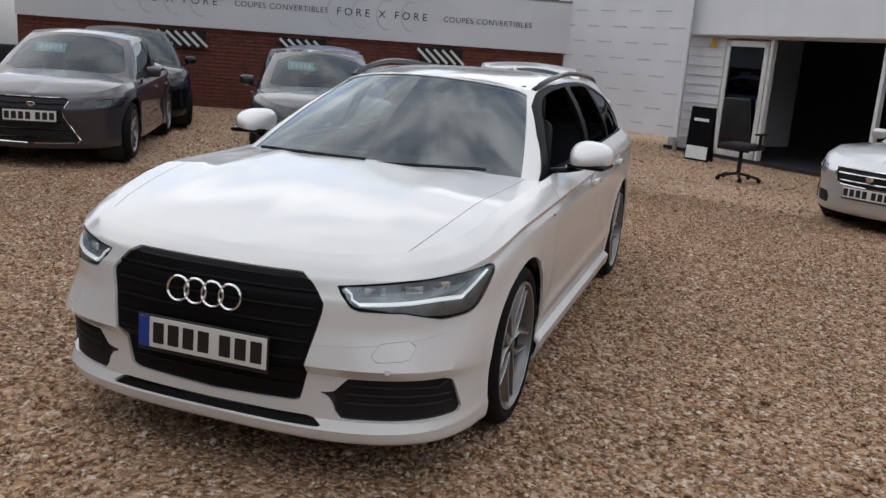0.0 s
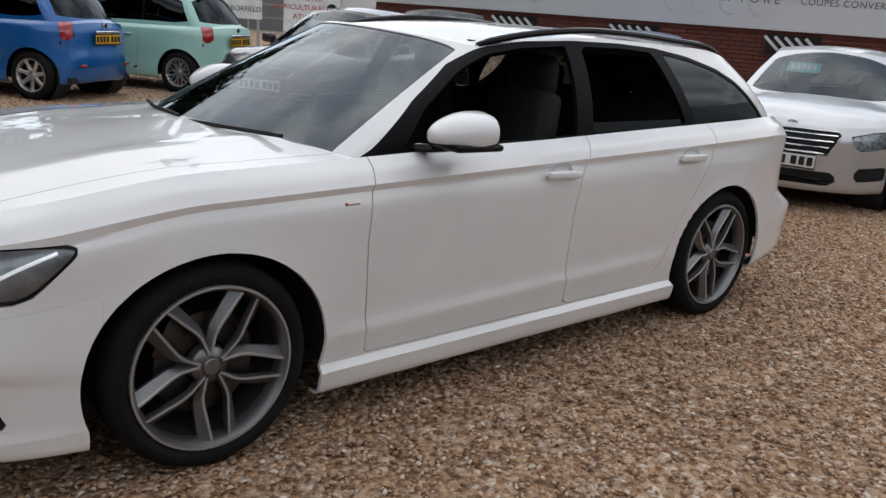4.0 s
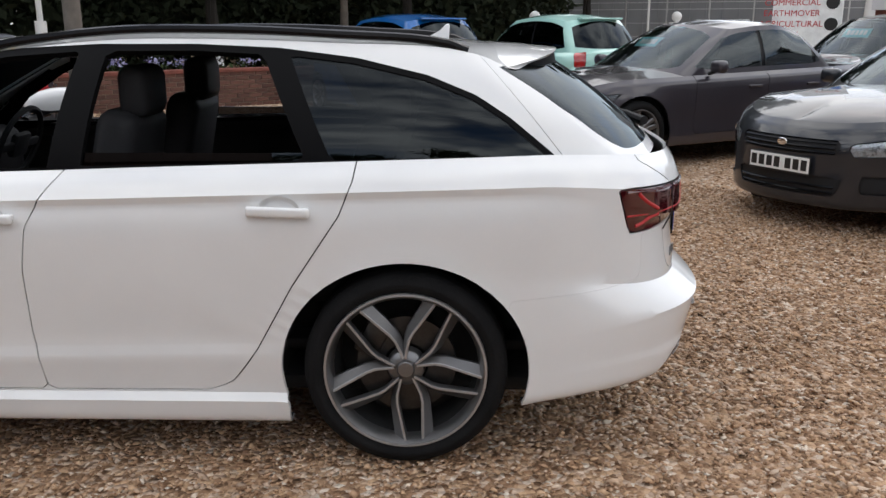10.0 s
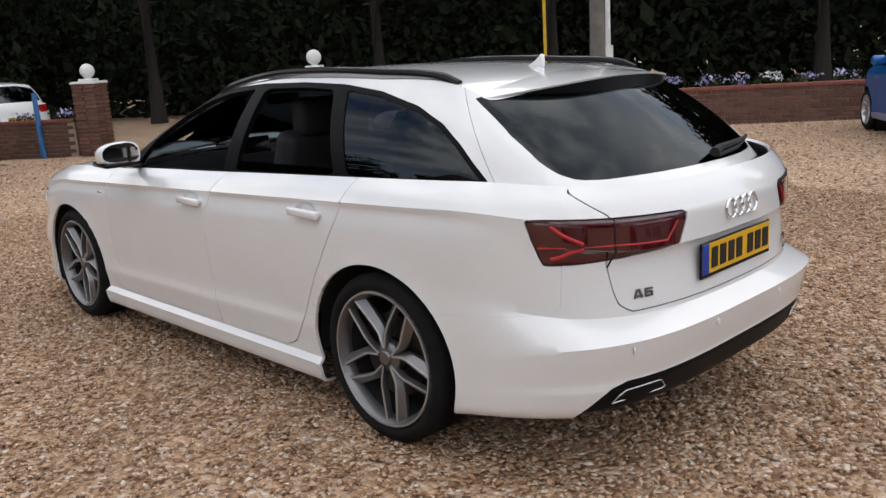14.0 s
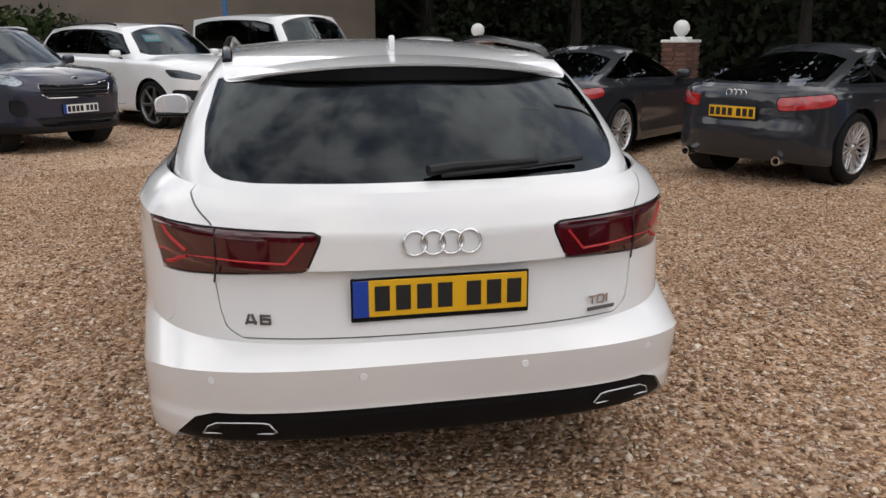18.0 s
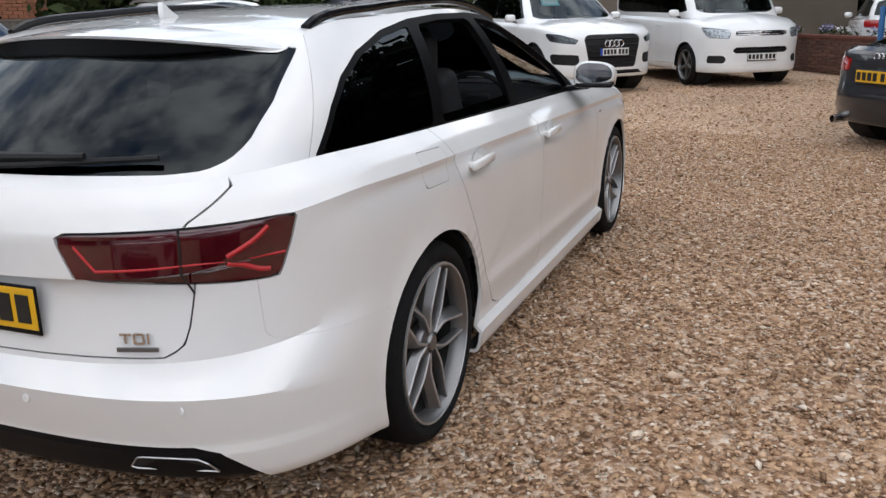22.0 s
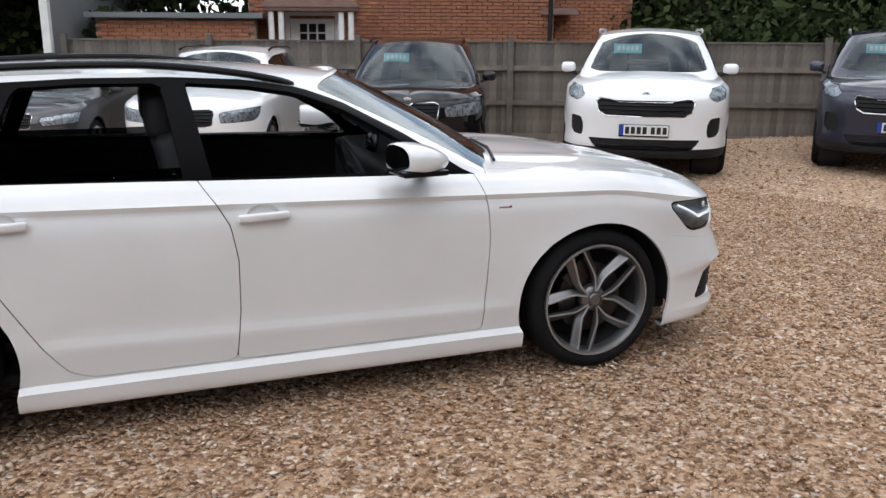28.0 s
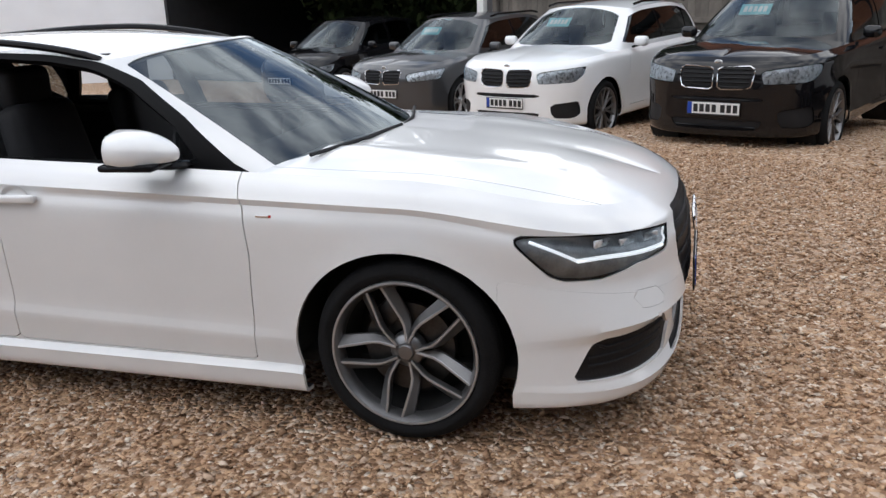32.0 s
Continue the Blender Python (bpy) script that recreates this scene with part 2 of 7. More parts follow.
def bm_prism(outline, depth, bevel=0.0):
    """An outline in x and z, given depth in y from 0 to depth."""
    bm = bmesh.new()
    a = [bm.verts.new((x, 0, z)) for x, z in outline]
    b = [bm.verts.new((x, depth, z)) for x, z in outline]
    bm.faces.new(a)
    bm.faces.new(b[::-1])
    for k in range(len(a)):
        bm.faces.new((a[k], a[k - 1], b[k - 1], b[k]))
    if bevel:
        bmesh.ops.bevel(bm, geom=bm.edges[:], offset=bevel, segments=1, affect="EDGES")
    return bm


def bm_join(*parts):
    out = bmesh.new()
    for b in parts:
        me = bpy.data.meshes.new("join")
        b.to_mesh(me)
        out.from_mesh(me)
        bpy.data.meshes.remove(me)
        b.free()
    return out


def moved(bm, m):
    bmesh.ops.transform(bm, matrix=m, verts=bm.verts)
    return bm


def thing(name, label, category, at=(0, 0, 0), rz=0.0, group=""):
    ob = new(name)
    ob.matrix_basis = pose(*at, 0, 0, rz)
    return tagged(ob, label, category, group)


# ---- sheets: curved panels that are cut along outlines ----
def smooth01(a, b, x):
    t = np.clip((np.asarray(x, float) - a) / (b - a), 0, 1)
    return t * t * (3 - 2 * t)


def keyed(keys, x):
    """A smooth curve through (x, value) keys."""
    k = sorted(keys)
    xs, vs = np.array([a for a, _ in k], float), np.array([b for _, b in k], float)
    d = np.diff(vs) / np.diff(xs)
    m = np.r_[d[0], np.where(d[1:] * d[:-1] > 0, (d[1:] + d[:-1]) / 2, 0), d[-1]]
    x = np.clip(np.asarray(x, float), xs[0], xs[-1])
    i = np.clip(np.searchsorted(xs, x) - 1, 0, len(xs) - 2)
    h = xs[i + 1] - xs[i]
    t = (x - xs[i]) / h
    return (2 * t**3 - 3 * t**2 + 1) * vs[i] + (t**3 - 2 * t**2 + t) * h * m[i] + (3 * t**2 - 2 * t**3) * vs[i + 1] + (t**3 - t**2) * h * m[i + 1]


def polygon_distance(px, pz, outline):
    """Signed distance from points to a closed outline, negative inside."""
    d = np.full(len(px), 1e9)
    inside = np.zeros(len(px), bool)
    n = len(outline)
    for k in range(n):
        (ax, az), (bx, bz) = outline[k], outline[(k + 1) % n]
        ex, ez = bx - ax, bz - az
        t = np.clip(((px - ax) * ex + (pz - az) * ez) / (ex * ex + ez * ez + 1e-12), 0, 1)
        d = np.minimum(d, np.hypot(px - ax - t * ex, pz - az - t * ez))
        cross = ((az > pz) != (bz > pz)) & (px < (bx - ax) * (pz - az) / (bz - az + 1e-12) + ax)
        inside ^= cross
    return np.where(inside, -d, d)


class Sheet:
    """Points of x, y, z and two more numbers that say where on the body they lie, and faces. Folds sharper than sharp stay crisp."""

    sharp = radians(32)

    def __init__(self, pts, faces):
        self.pts, self.faces = np.asarray(pts, float).reshape(-1, 5), faces

    @staticmethod
    def grid(a):
        r, c = a.shape[:2]
        return Sheet(a.reshape(-1, 5), [(i * c + j, i * c + j + 1, (i + 1) * c + j + 1, (i + 1) * c + j) for i in range(r - 1) for j in range(c - 1)])

    def split(self, f, gap=0.0):
        """The parts where f is below -gap and above gap."""
        v = np.asarray(f(self.pts), float)
        return self.keep(v + gap), self.keep(gap - v)

    def keep(self, v):
        """What lies where v is negative."""
        pts, faces, made = list(self.pts), [], {}
        neg = v < 0
        for face in self.faces:
            s = [neg[i] for i in face]
            if all(s):
                faces.append(face)
            elif any(s):
                out = []
                for a, b in zip(face, face[1:] + face[:1]):
                    if neg[a]:
                        out.append(a)
                    if neg[a] != neg[b]:
                        key = (min(a, b), max(a, b))
                        if key not in made:
                            t = v[a] / (v[a] - v[b])
                            made[key] = len(pts)
                            pts.append(self.pts[a] + (self.pts[b] - self.pts[a]) * t)
                        out.append(made[key])
                if len(out) > 2:
                    faces.append(tuple(out))
        return Sheet(np.array(pts), faces).tidy()

    def tidy(self):
        used = sorted({i for f in self.faces for i in f})
        at = {i: n for n, i in enumerate(used)}
        return Sheet(self.pts[used] if used else np.zeros((0, 5)), [tuple(at[i] for i in f) for f in self.faces])

    def mirrored(self):
        return Sheet(self.pts * (1, -1, 1, 1, 1), [f[::-1] for f in self.faces])

    def whole(self):
        """This half and its mirror image, welded on the middle line."""
        return self.joined(self.mirrored())

    def joined(self, other):
        n = len(self.pts)
        return Sheet(np.r_[self.pts, other.pts], self.faces + [tuple(i + n for i in f) for f in other.faces]).weld()

    def weld(self):
        at, back, keep = {}, [], []
        for k in map(tuple, (np.round(self.pts[:, :3], 4) + 0.0).tolist()):
            if k not in at:
                at[k] = len(keep)
                keep.append(len(back))
            back.append(at[k])
        faces = []
        for f in self.faces:
            g = [back[i] for i in f]
            g = [a for a, b in zip(g, g[1:] + g[:1]) if a != b]
            if len(g) > 2:
                faces.append(tuple(g))
        return Sheet(self.pts[keep], faces)

    def normals(self):
        p = self.pts[:, :3]
        out = np.zeros_like(p)
        tri = np.array([(f[0], f[k], f[k + 1], n) for n, f in enumerate(self.faces) for k in range(1, len(f) - 1)], int).reshape(-1, 4)
        fn = np.zeros((len(self.faces), 3))
        np.add.at(fn, tri[:, 3], np.cross(p[tri[:, 1]] - p[tri[:, 0]], p[tri[:, 2]] - p[tri[:, 0]]))
        at = np.array([(i, n) for n, f in enumerate(self.faces) for i in f], int).reshape(-1, 2)
        np.add.at(out, at[:, 0], fn[at[:, 1]])
        return out / (np.linalg.norm(out, axis=1, keepdims=True) + 1e-12)

    def outward(self):
        """Turned so that its faces look away from the middle of the car."""
        p = self.pts[:, :3]
        away = p - np.stack([p[:, 0] * 0.6, 0 * p[:, 0], 0 * p[:, 0] + 0.4], -1)
        if (self.normals() * away).sum() < 0:
            self.faces = [f[::-1] for f in self.faces]
        return self

    def pushed(self, d):
        s = Sheet(self.pts.copy(), self.faces)
        s.pts[:, :3] += self.normals() * d
        return s

    def mesh(self, name, mat, flange=0.0):
        """A mesh, with its rims turned inwards by flange."""
        verts, faces = [tuple(p) for p in self.pts[:, :3]], list(self.faces)
        nrm = self.normals()
        if flange:
            count = {}
            for f in self.faces:
                for a, b in zip(f, f[1:] + f[:1]):
                    count[(a, b)] = 1
            top, low = {}, {}
            for a, b in count:
                if (b, a) not in count:
                    for i in (a, b):
                        if i not in top:
                            top[i] = len(verts)
                            verts.append(tuple(self.pts[i, :3]))
                            low[i] = len(verts)
                            verts.append(tuple(self.pts[i, :3] - nrm[i] * flange))
                    faces.append((top[b], top[a], low[a], low[b]))
        me = mesh_of(name, verts, faces, mat)
        me.set_sharp_from_angle(angle=Sheet.sharp)
        return me


# ---- car bodies ----
def outline_points(front, rear, w, nf, mf, nr, mr, ts):
    """Half of a rounded plan: ts from 0 (front middle) over 1 (side) to 2 (rear middle)."""
    a = np.where(ts <= 1, ts, 2 - ts) * math.pi / 2
    n, m = np.where(ts <= 1, nf, nr), np.where(ts <= 1, mf, mr)
    c, s = np.clip(np.cos(a), 0, 1), np.clip(np.sin(a), 0, 1)
    x = np.where(ts <= 1, front, rear) * np.power(c, 2 / n)
    return x, w * np.power(s, 2 / m)


def hermite_rows(rows, creases, per):
    """Smooth interpolation down a list of point rows, broken at creases."""
    r = np.array(rows)
    n = len(r)
    out, at = [], []
    for k in range(n - 1):
        m0 = r[k + 1] - r[k] if k == 0 or k in creases else (r[k + 1] - r[k - 1]) / 2
        m1 = r[k + 1] - r[k] if k + 2 >= n or k + 1 in creases else (r[k + 2] - r[k]) / 2
        for t in np.linspace(0, 1, per, endpoint=False):
            out.append((2 * t**3 - 3 * t**2 + 1) * r[k] + (t**3 - 2 * t**2 + t) * m0 + (3 * t**2 - 2 * t**3) * r[k + 1] + (t**3 - t**2) * m1)
            at.append(k + t)
    return np.array(out + [r[-1]]), np.array(at + [n - 1])


class Body:
    """The outer skin of a car as sheets for one half: lower body, bonnet, cabin and roof. Heading +x, wheels on z = 0."""

    def __init__(self, spec, cell=0.03, per=4):
        g = self.spec = spec
        self.fx, self.rx = g["front"], g["rear"]
        fine = np.linspace(-1, 1, 6001)
        fine = 1 + np.sign(fine) * np.abs(fine) ** 6
        x, y = outline_points(self.fx, self.rx, g["width"], *g["plan"], fine)
        s = np.r_[0, np.cumsum(np.hypot(np.diff(x), np.diff(y)))]
        n = int(s[-1] / cell)
        ts = np.interp(np.linspace(0, s[-1], n), s, fine)
        ts[0], ts[-1] = 0, 2
        self.px, self.py = outline_points(self.fx, self.rx, g["width"], *g["plan"], ts)
        self.s = np.linspace(0, s[-1], n)
        rows = []
        for xf, zf, w, zs, xr, zr, slope in g["rows"]:
            low_n, low_plan = g.get("low_plan", (0, None))
            ox, oy = outline_points(self.fx + xf, self.rx + xr, g["width"] + w, *(low_plan if len(rows) < low_n else g["plan"]), ts)
            if "flat_ends" in g and len(rows) in (2, 3, 4, 5, 8):
                near = {4: (0.85, 1.03), 5: (0.85, 1.03), 8: (1.70, 2.05)}.get(len(rows), (1.50, 1.80))
                oy = oy + (g["flat_ends"] - w) * smooth01(*near, np.abs(ox)) * oy / g["width"]
            wf = smooth01(g["blend"][0], self.fx, ox)
            wr = smooth01(g["blend"][1], self.rx, ox)
            if len(rows) < g.get("low_blend", (0, 0, 0))[0]:
                wr = smooth01(g["low_blend"][1], g["low_blend"][2], ox)
            z = zs - slope * ox
            z = z * (1 - wf) + zf * wf
            z = z * (1 - wr) + zr * wr
            rows.append(np.stack([ox, oy, z], -1))
        pts, v = hermite_rows(rows, g["creases"], per)
        for ax in g["axles"]:
            d = np.hypot(pts[..., 0] - ax, pts[..., 2] - g["wheel_r"])
            side = smooth01(0.5, 0.75, pts[..., 1] / g["width"])
            pts[..., 1] += g.get("flare", 0.012) * np.exp(-(((d - g["arch"]) / 0.045) ** 2)) * side
        extra = np.stack([np.broadcast_to(self.s, pts.shape[:2]), np.broadcast_to(v[:, None], pts.shape[:2])], -1)
        self.grid = np.concatenate([pts, extra], -1)
        self.lower = Sheet.grid(self.grid).outward()
        self.hood = self.lid(self.grid[-1][self.grid[-1][:, 0] >= g["cowl"][0]], g["cowl"][1], g["cowl"][2], g.get("crown", 0))
        self.deck = self.lid(self.grid[-1][self.grid[-1][:, 0] <= g["deck"][0]][::-1], g["deck"][1], g["deck"][2], 0) if g.get("deck") else None
        # cabin
        base, roof = self.ring(g["base"]), self.ring(g["roof"])
        nv = max(6, int(0.45 / cell))
        v = np.linspace(0, 1, nv)[:, None]
        cab = base[None] + (roof - base)[None] * v[..., None]
        t = np.gradient(base[:, :2], axis=0)
        nrm = np.stack([t[:, 1], -t[:, 0]], -1) / (np.linalg.norm(t, axis=1, keepdims=True) + 1e-9)
        nrm[0] = (1, 0)
        nrm[-1] = (-1, 0)
        cab[..., :2] -= (-nrm)[None] * (g["bulge"] * 4 * v * (1 - v))[..., None]
        self.u = np.linspace(0, 1, len(base))
        extra = np.stack([np.broadcast_to(self.u, cab.shape[:2]), np.broadcast_to(v, cab.shape[:2])], -1)
        self.cabin = Sheet.grid(np.concatenate([cab, extra], -1)).outward()
        e = roof
        nb = len(e)
        ends = (e[0, 0], e[-1, 0])
        frac = np.clip((e[:, 0] - ends[0]) / (ends[1] - ends[0]), 0, 1)
        cx = ends[0] + (ends[1] - ends[0]) * frac
        cz = keyed([(ends[1] + (ends[0] - ends[1]) * a, z) for a, z in g["roof_line"]], cx)
        cz[0], cz[-1] = e[0, 2], e[-1, 2]
        b = np.linspace(0, 1, 13)[:, None]
        ease = 1 - (1 - b) ** 2.2
        rf = np.stack([e[:, 0] + (cx - e[:, 0]) * b, e[:, 1] * (1 - b), e[:, 2] + (cz - e[:, 2]) * ease, np.broadcast_to(self.u, (13, nb)), 30 + np.broadcast_to(b, (13, nb))], -1)
        self.roof = Sheet.grid(rf).outward()

    def lid(self, e, x_end, z_end, crown):
        """A bonnet or boot lid, from the body's top edge e to the middle line."""
        g, nb = self.spec, len(e)
        u = np.linspace(0, 1, nb)
        cx = e[0, 0] + (x_end - e[0, 0]) * u
        cz = keyed([(0, e[0, 2]), (0.35, e[0, 2] + 0.55 * (z_end - e[0, 2])), (1, z_end)], u)
        b = np.linspace(0, 1, 15)[:, None]
        ease = 1 - (1 - b) ** 2
        lid = np.stack([e[:, 0] + (cx - e[:, 0]) * b, e[:, 1] * (1 - b), e[:, 2] + (cz - e[:, 2]) * ease, np.broadcast_to(e[:, 3], (15, nb)), 20 + np.broadcast_to(b, (15, nb))], -1)
        if crown:
            ridge = np.exp(-(((lid[..., 1] / g["width"] - 0.52) / 0.07) ** 2)) * np.clip(u * 1.4, 0, 1)
            lid[..., 2] += crown * ridge * np.sin(b * math.pi) ** 0.5
        return Sheet.grid(lid).outward()

    def ring(self, r):
        """An outline of the cabin: windscreen, side, back."""
        f, c0, c1, e = r["front"], r["corner"], r["back_corner"], r["rear"]
        m = self.spec.get("ring", (26, 90, 24))
        u = np.linspace(0, 1, m[0], endpoint=False)[:, None]
        a = np.concatenate([f[0] + (c0[0] - f[0]) * u**2, c0[1] * u, f[2] + (c0[2] - f[2]) * u**2], 1)
        xs = np.linspace(c0[0], c1[0], m[1], endpoint=False)
        b = np.stack([xs, keyed([(c0[0], c0[1]), *r["side_y"], (c1[0], c1[1])], xs), keyed([(c0[0], c0[2]), *r["side_z"], (c1[0], c1[2])], xs)], -1)
        u = np.linspace(0, 1, m[2])[:, None]
        c = np.concatenate([e[0] + (c1[0] - e[0]) * (1 - u) ** 2, c1[1] * (1 - u), e[2] + (c1[2] - e[2]) * (1 - u) ** 2], 1)
        p = np.concatenate([a, b, c])
        for _ in range(r.get("soft", 3)):
            q = p.copy()
            q[1:-1] = (p[:-2] + 2 * p[1:-1] + p[2:]) / 4
            p = q
        p[0, 1] = p[-1, 1] = 0
        return p

    def along(self, x, y):
        """How far round the body, from the front middle, the plan point lies."""
        return float(self.s[np.argmin(np.hypot(self.px - x, self.py - y))])


def round_hole(cx, cz, r, wide=1.0):
    return lambda p: np.hypot((p[:, 0] - cx) / wide, np.maximum(p[:, 2] - cz, -0.12)) - r


def side_outline(pts):
    return lambda p: polygon_distance(p[:, 0], p[:, 2], pts)


def end_outline(pts, front=True):
    return lambda p: np.where((p[:, 0] > 0) == front, polygon_distance(np.abs(p[:, 1]), p[:, 2], pts), 1.0)


def wrap_outline(pts):
    return lambda p: polygon_distance(p[:, 3], p[:, 2], pts)


def both(sheet, name, mat, parent, label="", flange=0.012):
    """The same panel on both sides of the car."""
    return [link(name, s.mesh(name, mat, flange), parent, label) for s in (sheet, sheet.mirrored())]


def one(sheet, name, mat, parent, label="", flange=0.012):
    return link(name, sheet.whole().mesh(name, mat, flange), parent, label)


# wheels
def wheel_meshes(key, r, rim, width, face, rimmat, spokemat, style, count):
    """Meshes of one wheel with its face towards +y: tyre, rim, spokes, disc, cap."""
    h = width / 2
    tyre = bm_lathe([(rim - 0.004, h - 0.022), (rim + 0.012, h - 0.004), (rim + 0.03, h + 0.004), (r - 0.035, h + 0.002), (r - 0.012, h - 0.012), (r - 0.001, h - 0.035), (r, h - 0.07), (r - 0.006, h - 0.075), (r, h - 0.08), (r, 0.01), (r - 0.006, 0), (r, -0.01), (r, -h + 0.035), (r - 0.012, -h + 0.012), (rim, -h + 0.01)], 56)
    meshes = {"tyre": bm_mesh("tyre", tyre, RUBBER, True, 50)}
    hoop = bm_lathe([(rim + 0.004, h - 0.012), (rim + 0.002, h - 0.003), (rim - 0.008, h - 0.002), (rim - 0.014, h - 0.012), (rim - 0.022, h - 0.03), (rim - 0.026, h - 0.058)], 56)
    meshes["rim"] = bm_mesh("rim", hoop, rimmat, True, 50)
    # Near-black barrel: the shade behind the spokes is put into its colour.
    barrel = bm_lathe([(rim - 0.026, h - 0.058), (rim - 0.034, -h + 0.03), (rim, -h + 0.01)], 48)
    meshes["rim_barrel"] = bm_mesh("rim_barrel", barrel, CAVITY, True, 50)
    bm = bmesh.new()
    r0, r1 = 0.052, rim - 0.012

    def bar(path, wide, deep):
        """A spoke with a bevelled face, along points of (radius, angle, depth)."""
        rings = []
        for i, (rad, ang, y) in enumerate(path):
            w = wide[i]
            c = Vector((rad * math.cos(ang), y, rad * math.sin(ang)))
            t = Vector((-math.sin(ang), 0, math.cos(ang)))
            rings.append([bm.verts.new(c - t * w + Vector((0, -deep, 0))), bm.verts.new(c - t * w * 0.92 - Vector((0, 0.007, 0))), bm.verts.new(c - t * w * 0.62), bm.verts.new(c + t * w * 0.62), bm.verts.new(c + t * w * 0.92 - Vector((0, 0.007, 0))), bm.verts.new(c + t * w + Vector((0, -deep, 0)))])
        for a, b in zip(rings, rings[1:]):
            for k in range(5):
                bm.faces.new((a[k], a[k + 1], b[k + 1], b[k]))
    yf, ye = h - face, h - 0.014
    if style == "ridge":
        # pairs of blades, each with a narrow machined ridge and a broad dark flank
        run = [(0.034, 0.020, 0.010), (0.095, 0.0405, 0.014), (0.125, 0.0425, 0.019), (0.19, 0.036, 0.026), (rim - 0.010, 0.029, 0.031)]
        for k in range(count):
            a0 = 2 * math.pi * k / count + math.pi / 2
            u, t = Vector((math.cos(a0), 0, math.sin(a0))), Vector((-math.sin(a0), 0, math.cos(a0)))
            for sgn in (-1, 1):
                rings = []
                for i, (rad, off, flank) in enumerate(run):
                    y = yf + (ye - yf) * (i / 4) ** 1.4
                    prof = [(off - 0.006, -0.030), (off - 0.0045, -0.003), (off - 0.003, 0.0), (off + 0.004, 0.0), (off + 0.006, -0.003), (off + 0.006 + flank, -0.026), (off + 0.006 + flank, -0.040)]
                    rings.append([bm.verts.new(u * rad + t * sgn * o + Vector((0, y + d, 0))) for o, d in prof])
                for p, q in zip(rings, rings[1:]):
                    for j in range(6):
                        fc = bm.faces.new((p[j], p[j + 1], q[j + 1], q[j]))
                        fc.material_index = 1 if 1 <= j <= 3 else 0
    else:
        for k in range(count):
            a0 = 2 * math.pi * k / count + math.pi / 2
            for sgn in ((-1, 1) if style in ("twin", "vee") else (0,)):
                a_in, a_mid, a_out = {"twin": (0.26, 0.155, 0.165), "vee": (0.12, 0.16, 0.24), "plain": (0, 0, 0)}[style]
                path = [(r0, a0 + sgn * a_in * 1.5, yf - 0.004), (r0 + 0.28 * (r1 - r0), a0 + sgn * a_in * 0.75, yf), (r0 + 0.62 * (r1 - r0), a0 + sgn * a_mid, yf + 0.35 * (ye - yf)), (r1, a0 + sgn * a_out, ye)]
                ww = {"twin": (0.019, 0.023, 0.027, 0.022), "vee": (0.012, 0.012, 0.011, 0.012), "plain": (0.03, 0.026, 0.024, 0.032)}[style]
                bar(path, ww, 0.03)
    meshes["spokes"] = bm_mesh("spokes", bm, rimmat if style == "ridge" else spokemat, True, 25)
    if style == "ridge":
        meshes["spokes"].materials.append(spokemat)
        edge = bm_lathe([(rim + 0.004, h - 0.012), (rim + 0.002, h - 0.001), (rim - 0.005, h), (rim - 0.007, h - 0.005)], 64)
        meshes["rim_lip"] = bm_mesh("rim_lip", edge, spokemat, True, 50)
    hub = bm_lathe([(0.0, yf + 0.006), (0.026, yf + 0.005), (0.030, yf + 0.001), (0.032, yf - 0.006), (0.058, yf - 0.014), (0.064, yf - 0.022), (0.068, yf - 0.05)], 24)
    for k in range(5):
        a = 2 * math.pi * (k + 0.5) / 5 + math.pi / 2
        nut = bm_lathe([(0.0, 0.0), (0.0085, 0.0), (0.0085, -0.02)], 6)
        hub = bm_join(hub, moved(nut, Matrix.Translation((0.048 * math.cos(a), yf - 0.006, 0.048 * math.sin(a)))))
    meshes["hub_cap"] = bm_mesh("hub_cap", hub, rimmat, True, 40)
    disc = bm_lathe([(0.07, yf - 0.06), (0.075, yf - 0.055), (min(0.17, rim - 0.06), yf - 0.055), (min(0.17, rim - 0.06), yf - 0.085), (0.0, yf - 0.085)], 40)
    meshes["brake_disc"] = bm_mesh("brake_disc", disc, DISC, True, 40)
    if style == "ridge":
        claw = bm_box((0.085, 0.05, 0.15), (0.145, yf - 0.068, 0.03), 0.015, 2)
        meshes["brake_caliper"] = bm_mesh("brake_caliper", claw, DISC, True, 40)
    # Added disc closes the wheel; its near-black stands for shade within.
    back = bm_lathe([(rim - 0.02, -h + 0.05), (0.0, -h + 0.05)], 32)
    meshes["wheel_shade_disc"] = bm_mesh("wheel_shade_disc", back, CAVITY, False)
    return meshes


def add_wheels(car, meshes, axles, y, r, steer=0.0, turns=((10, 40), (75, 20))):
    for ax in axles:
        for sgn in (1, -1):
            m = Matrix.Translation((ax, sgn * y, r)) @ Matrix.Rotation(radians(steer if ax > 0 else 0) + (0 if sgn > 0 else math.pi), 4, "Z") @ Matrix.Rotation(radians(turns[0 if ax > 0 else 1][0 if sgn > 0 else 1]), 4, "Y")
            w = link("wheel", meshes["tyre"], car, "", m)
            for k in meshes:
                if k != "tyre":
                    link(k, meshes[k], w)


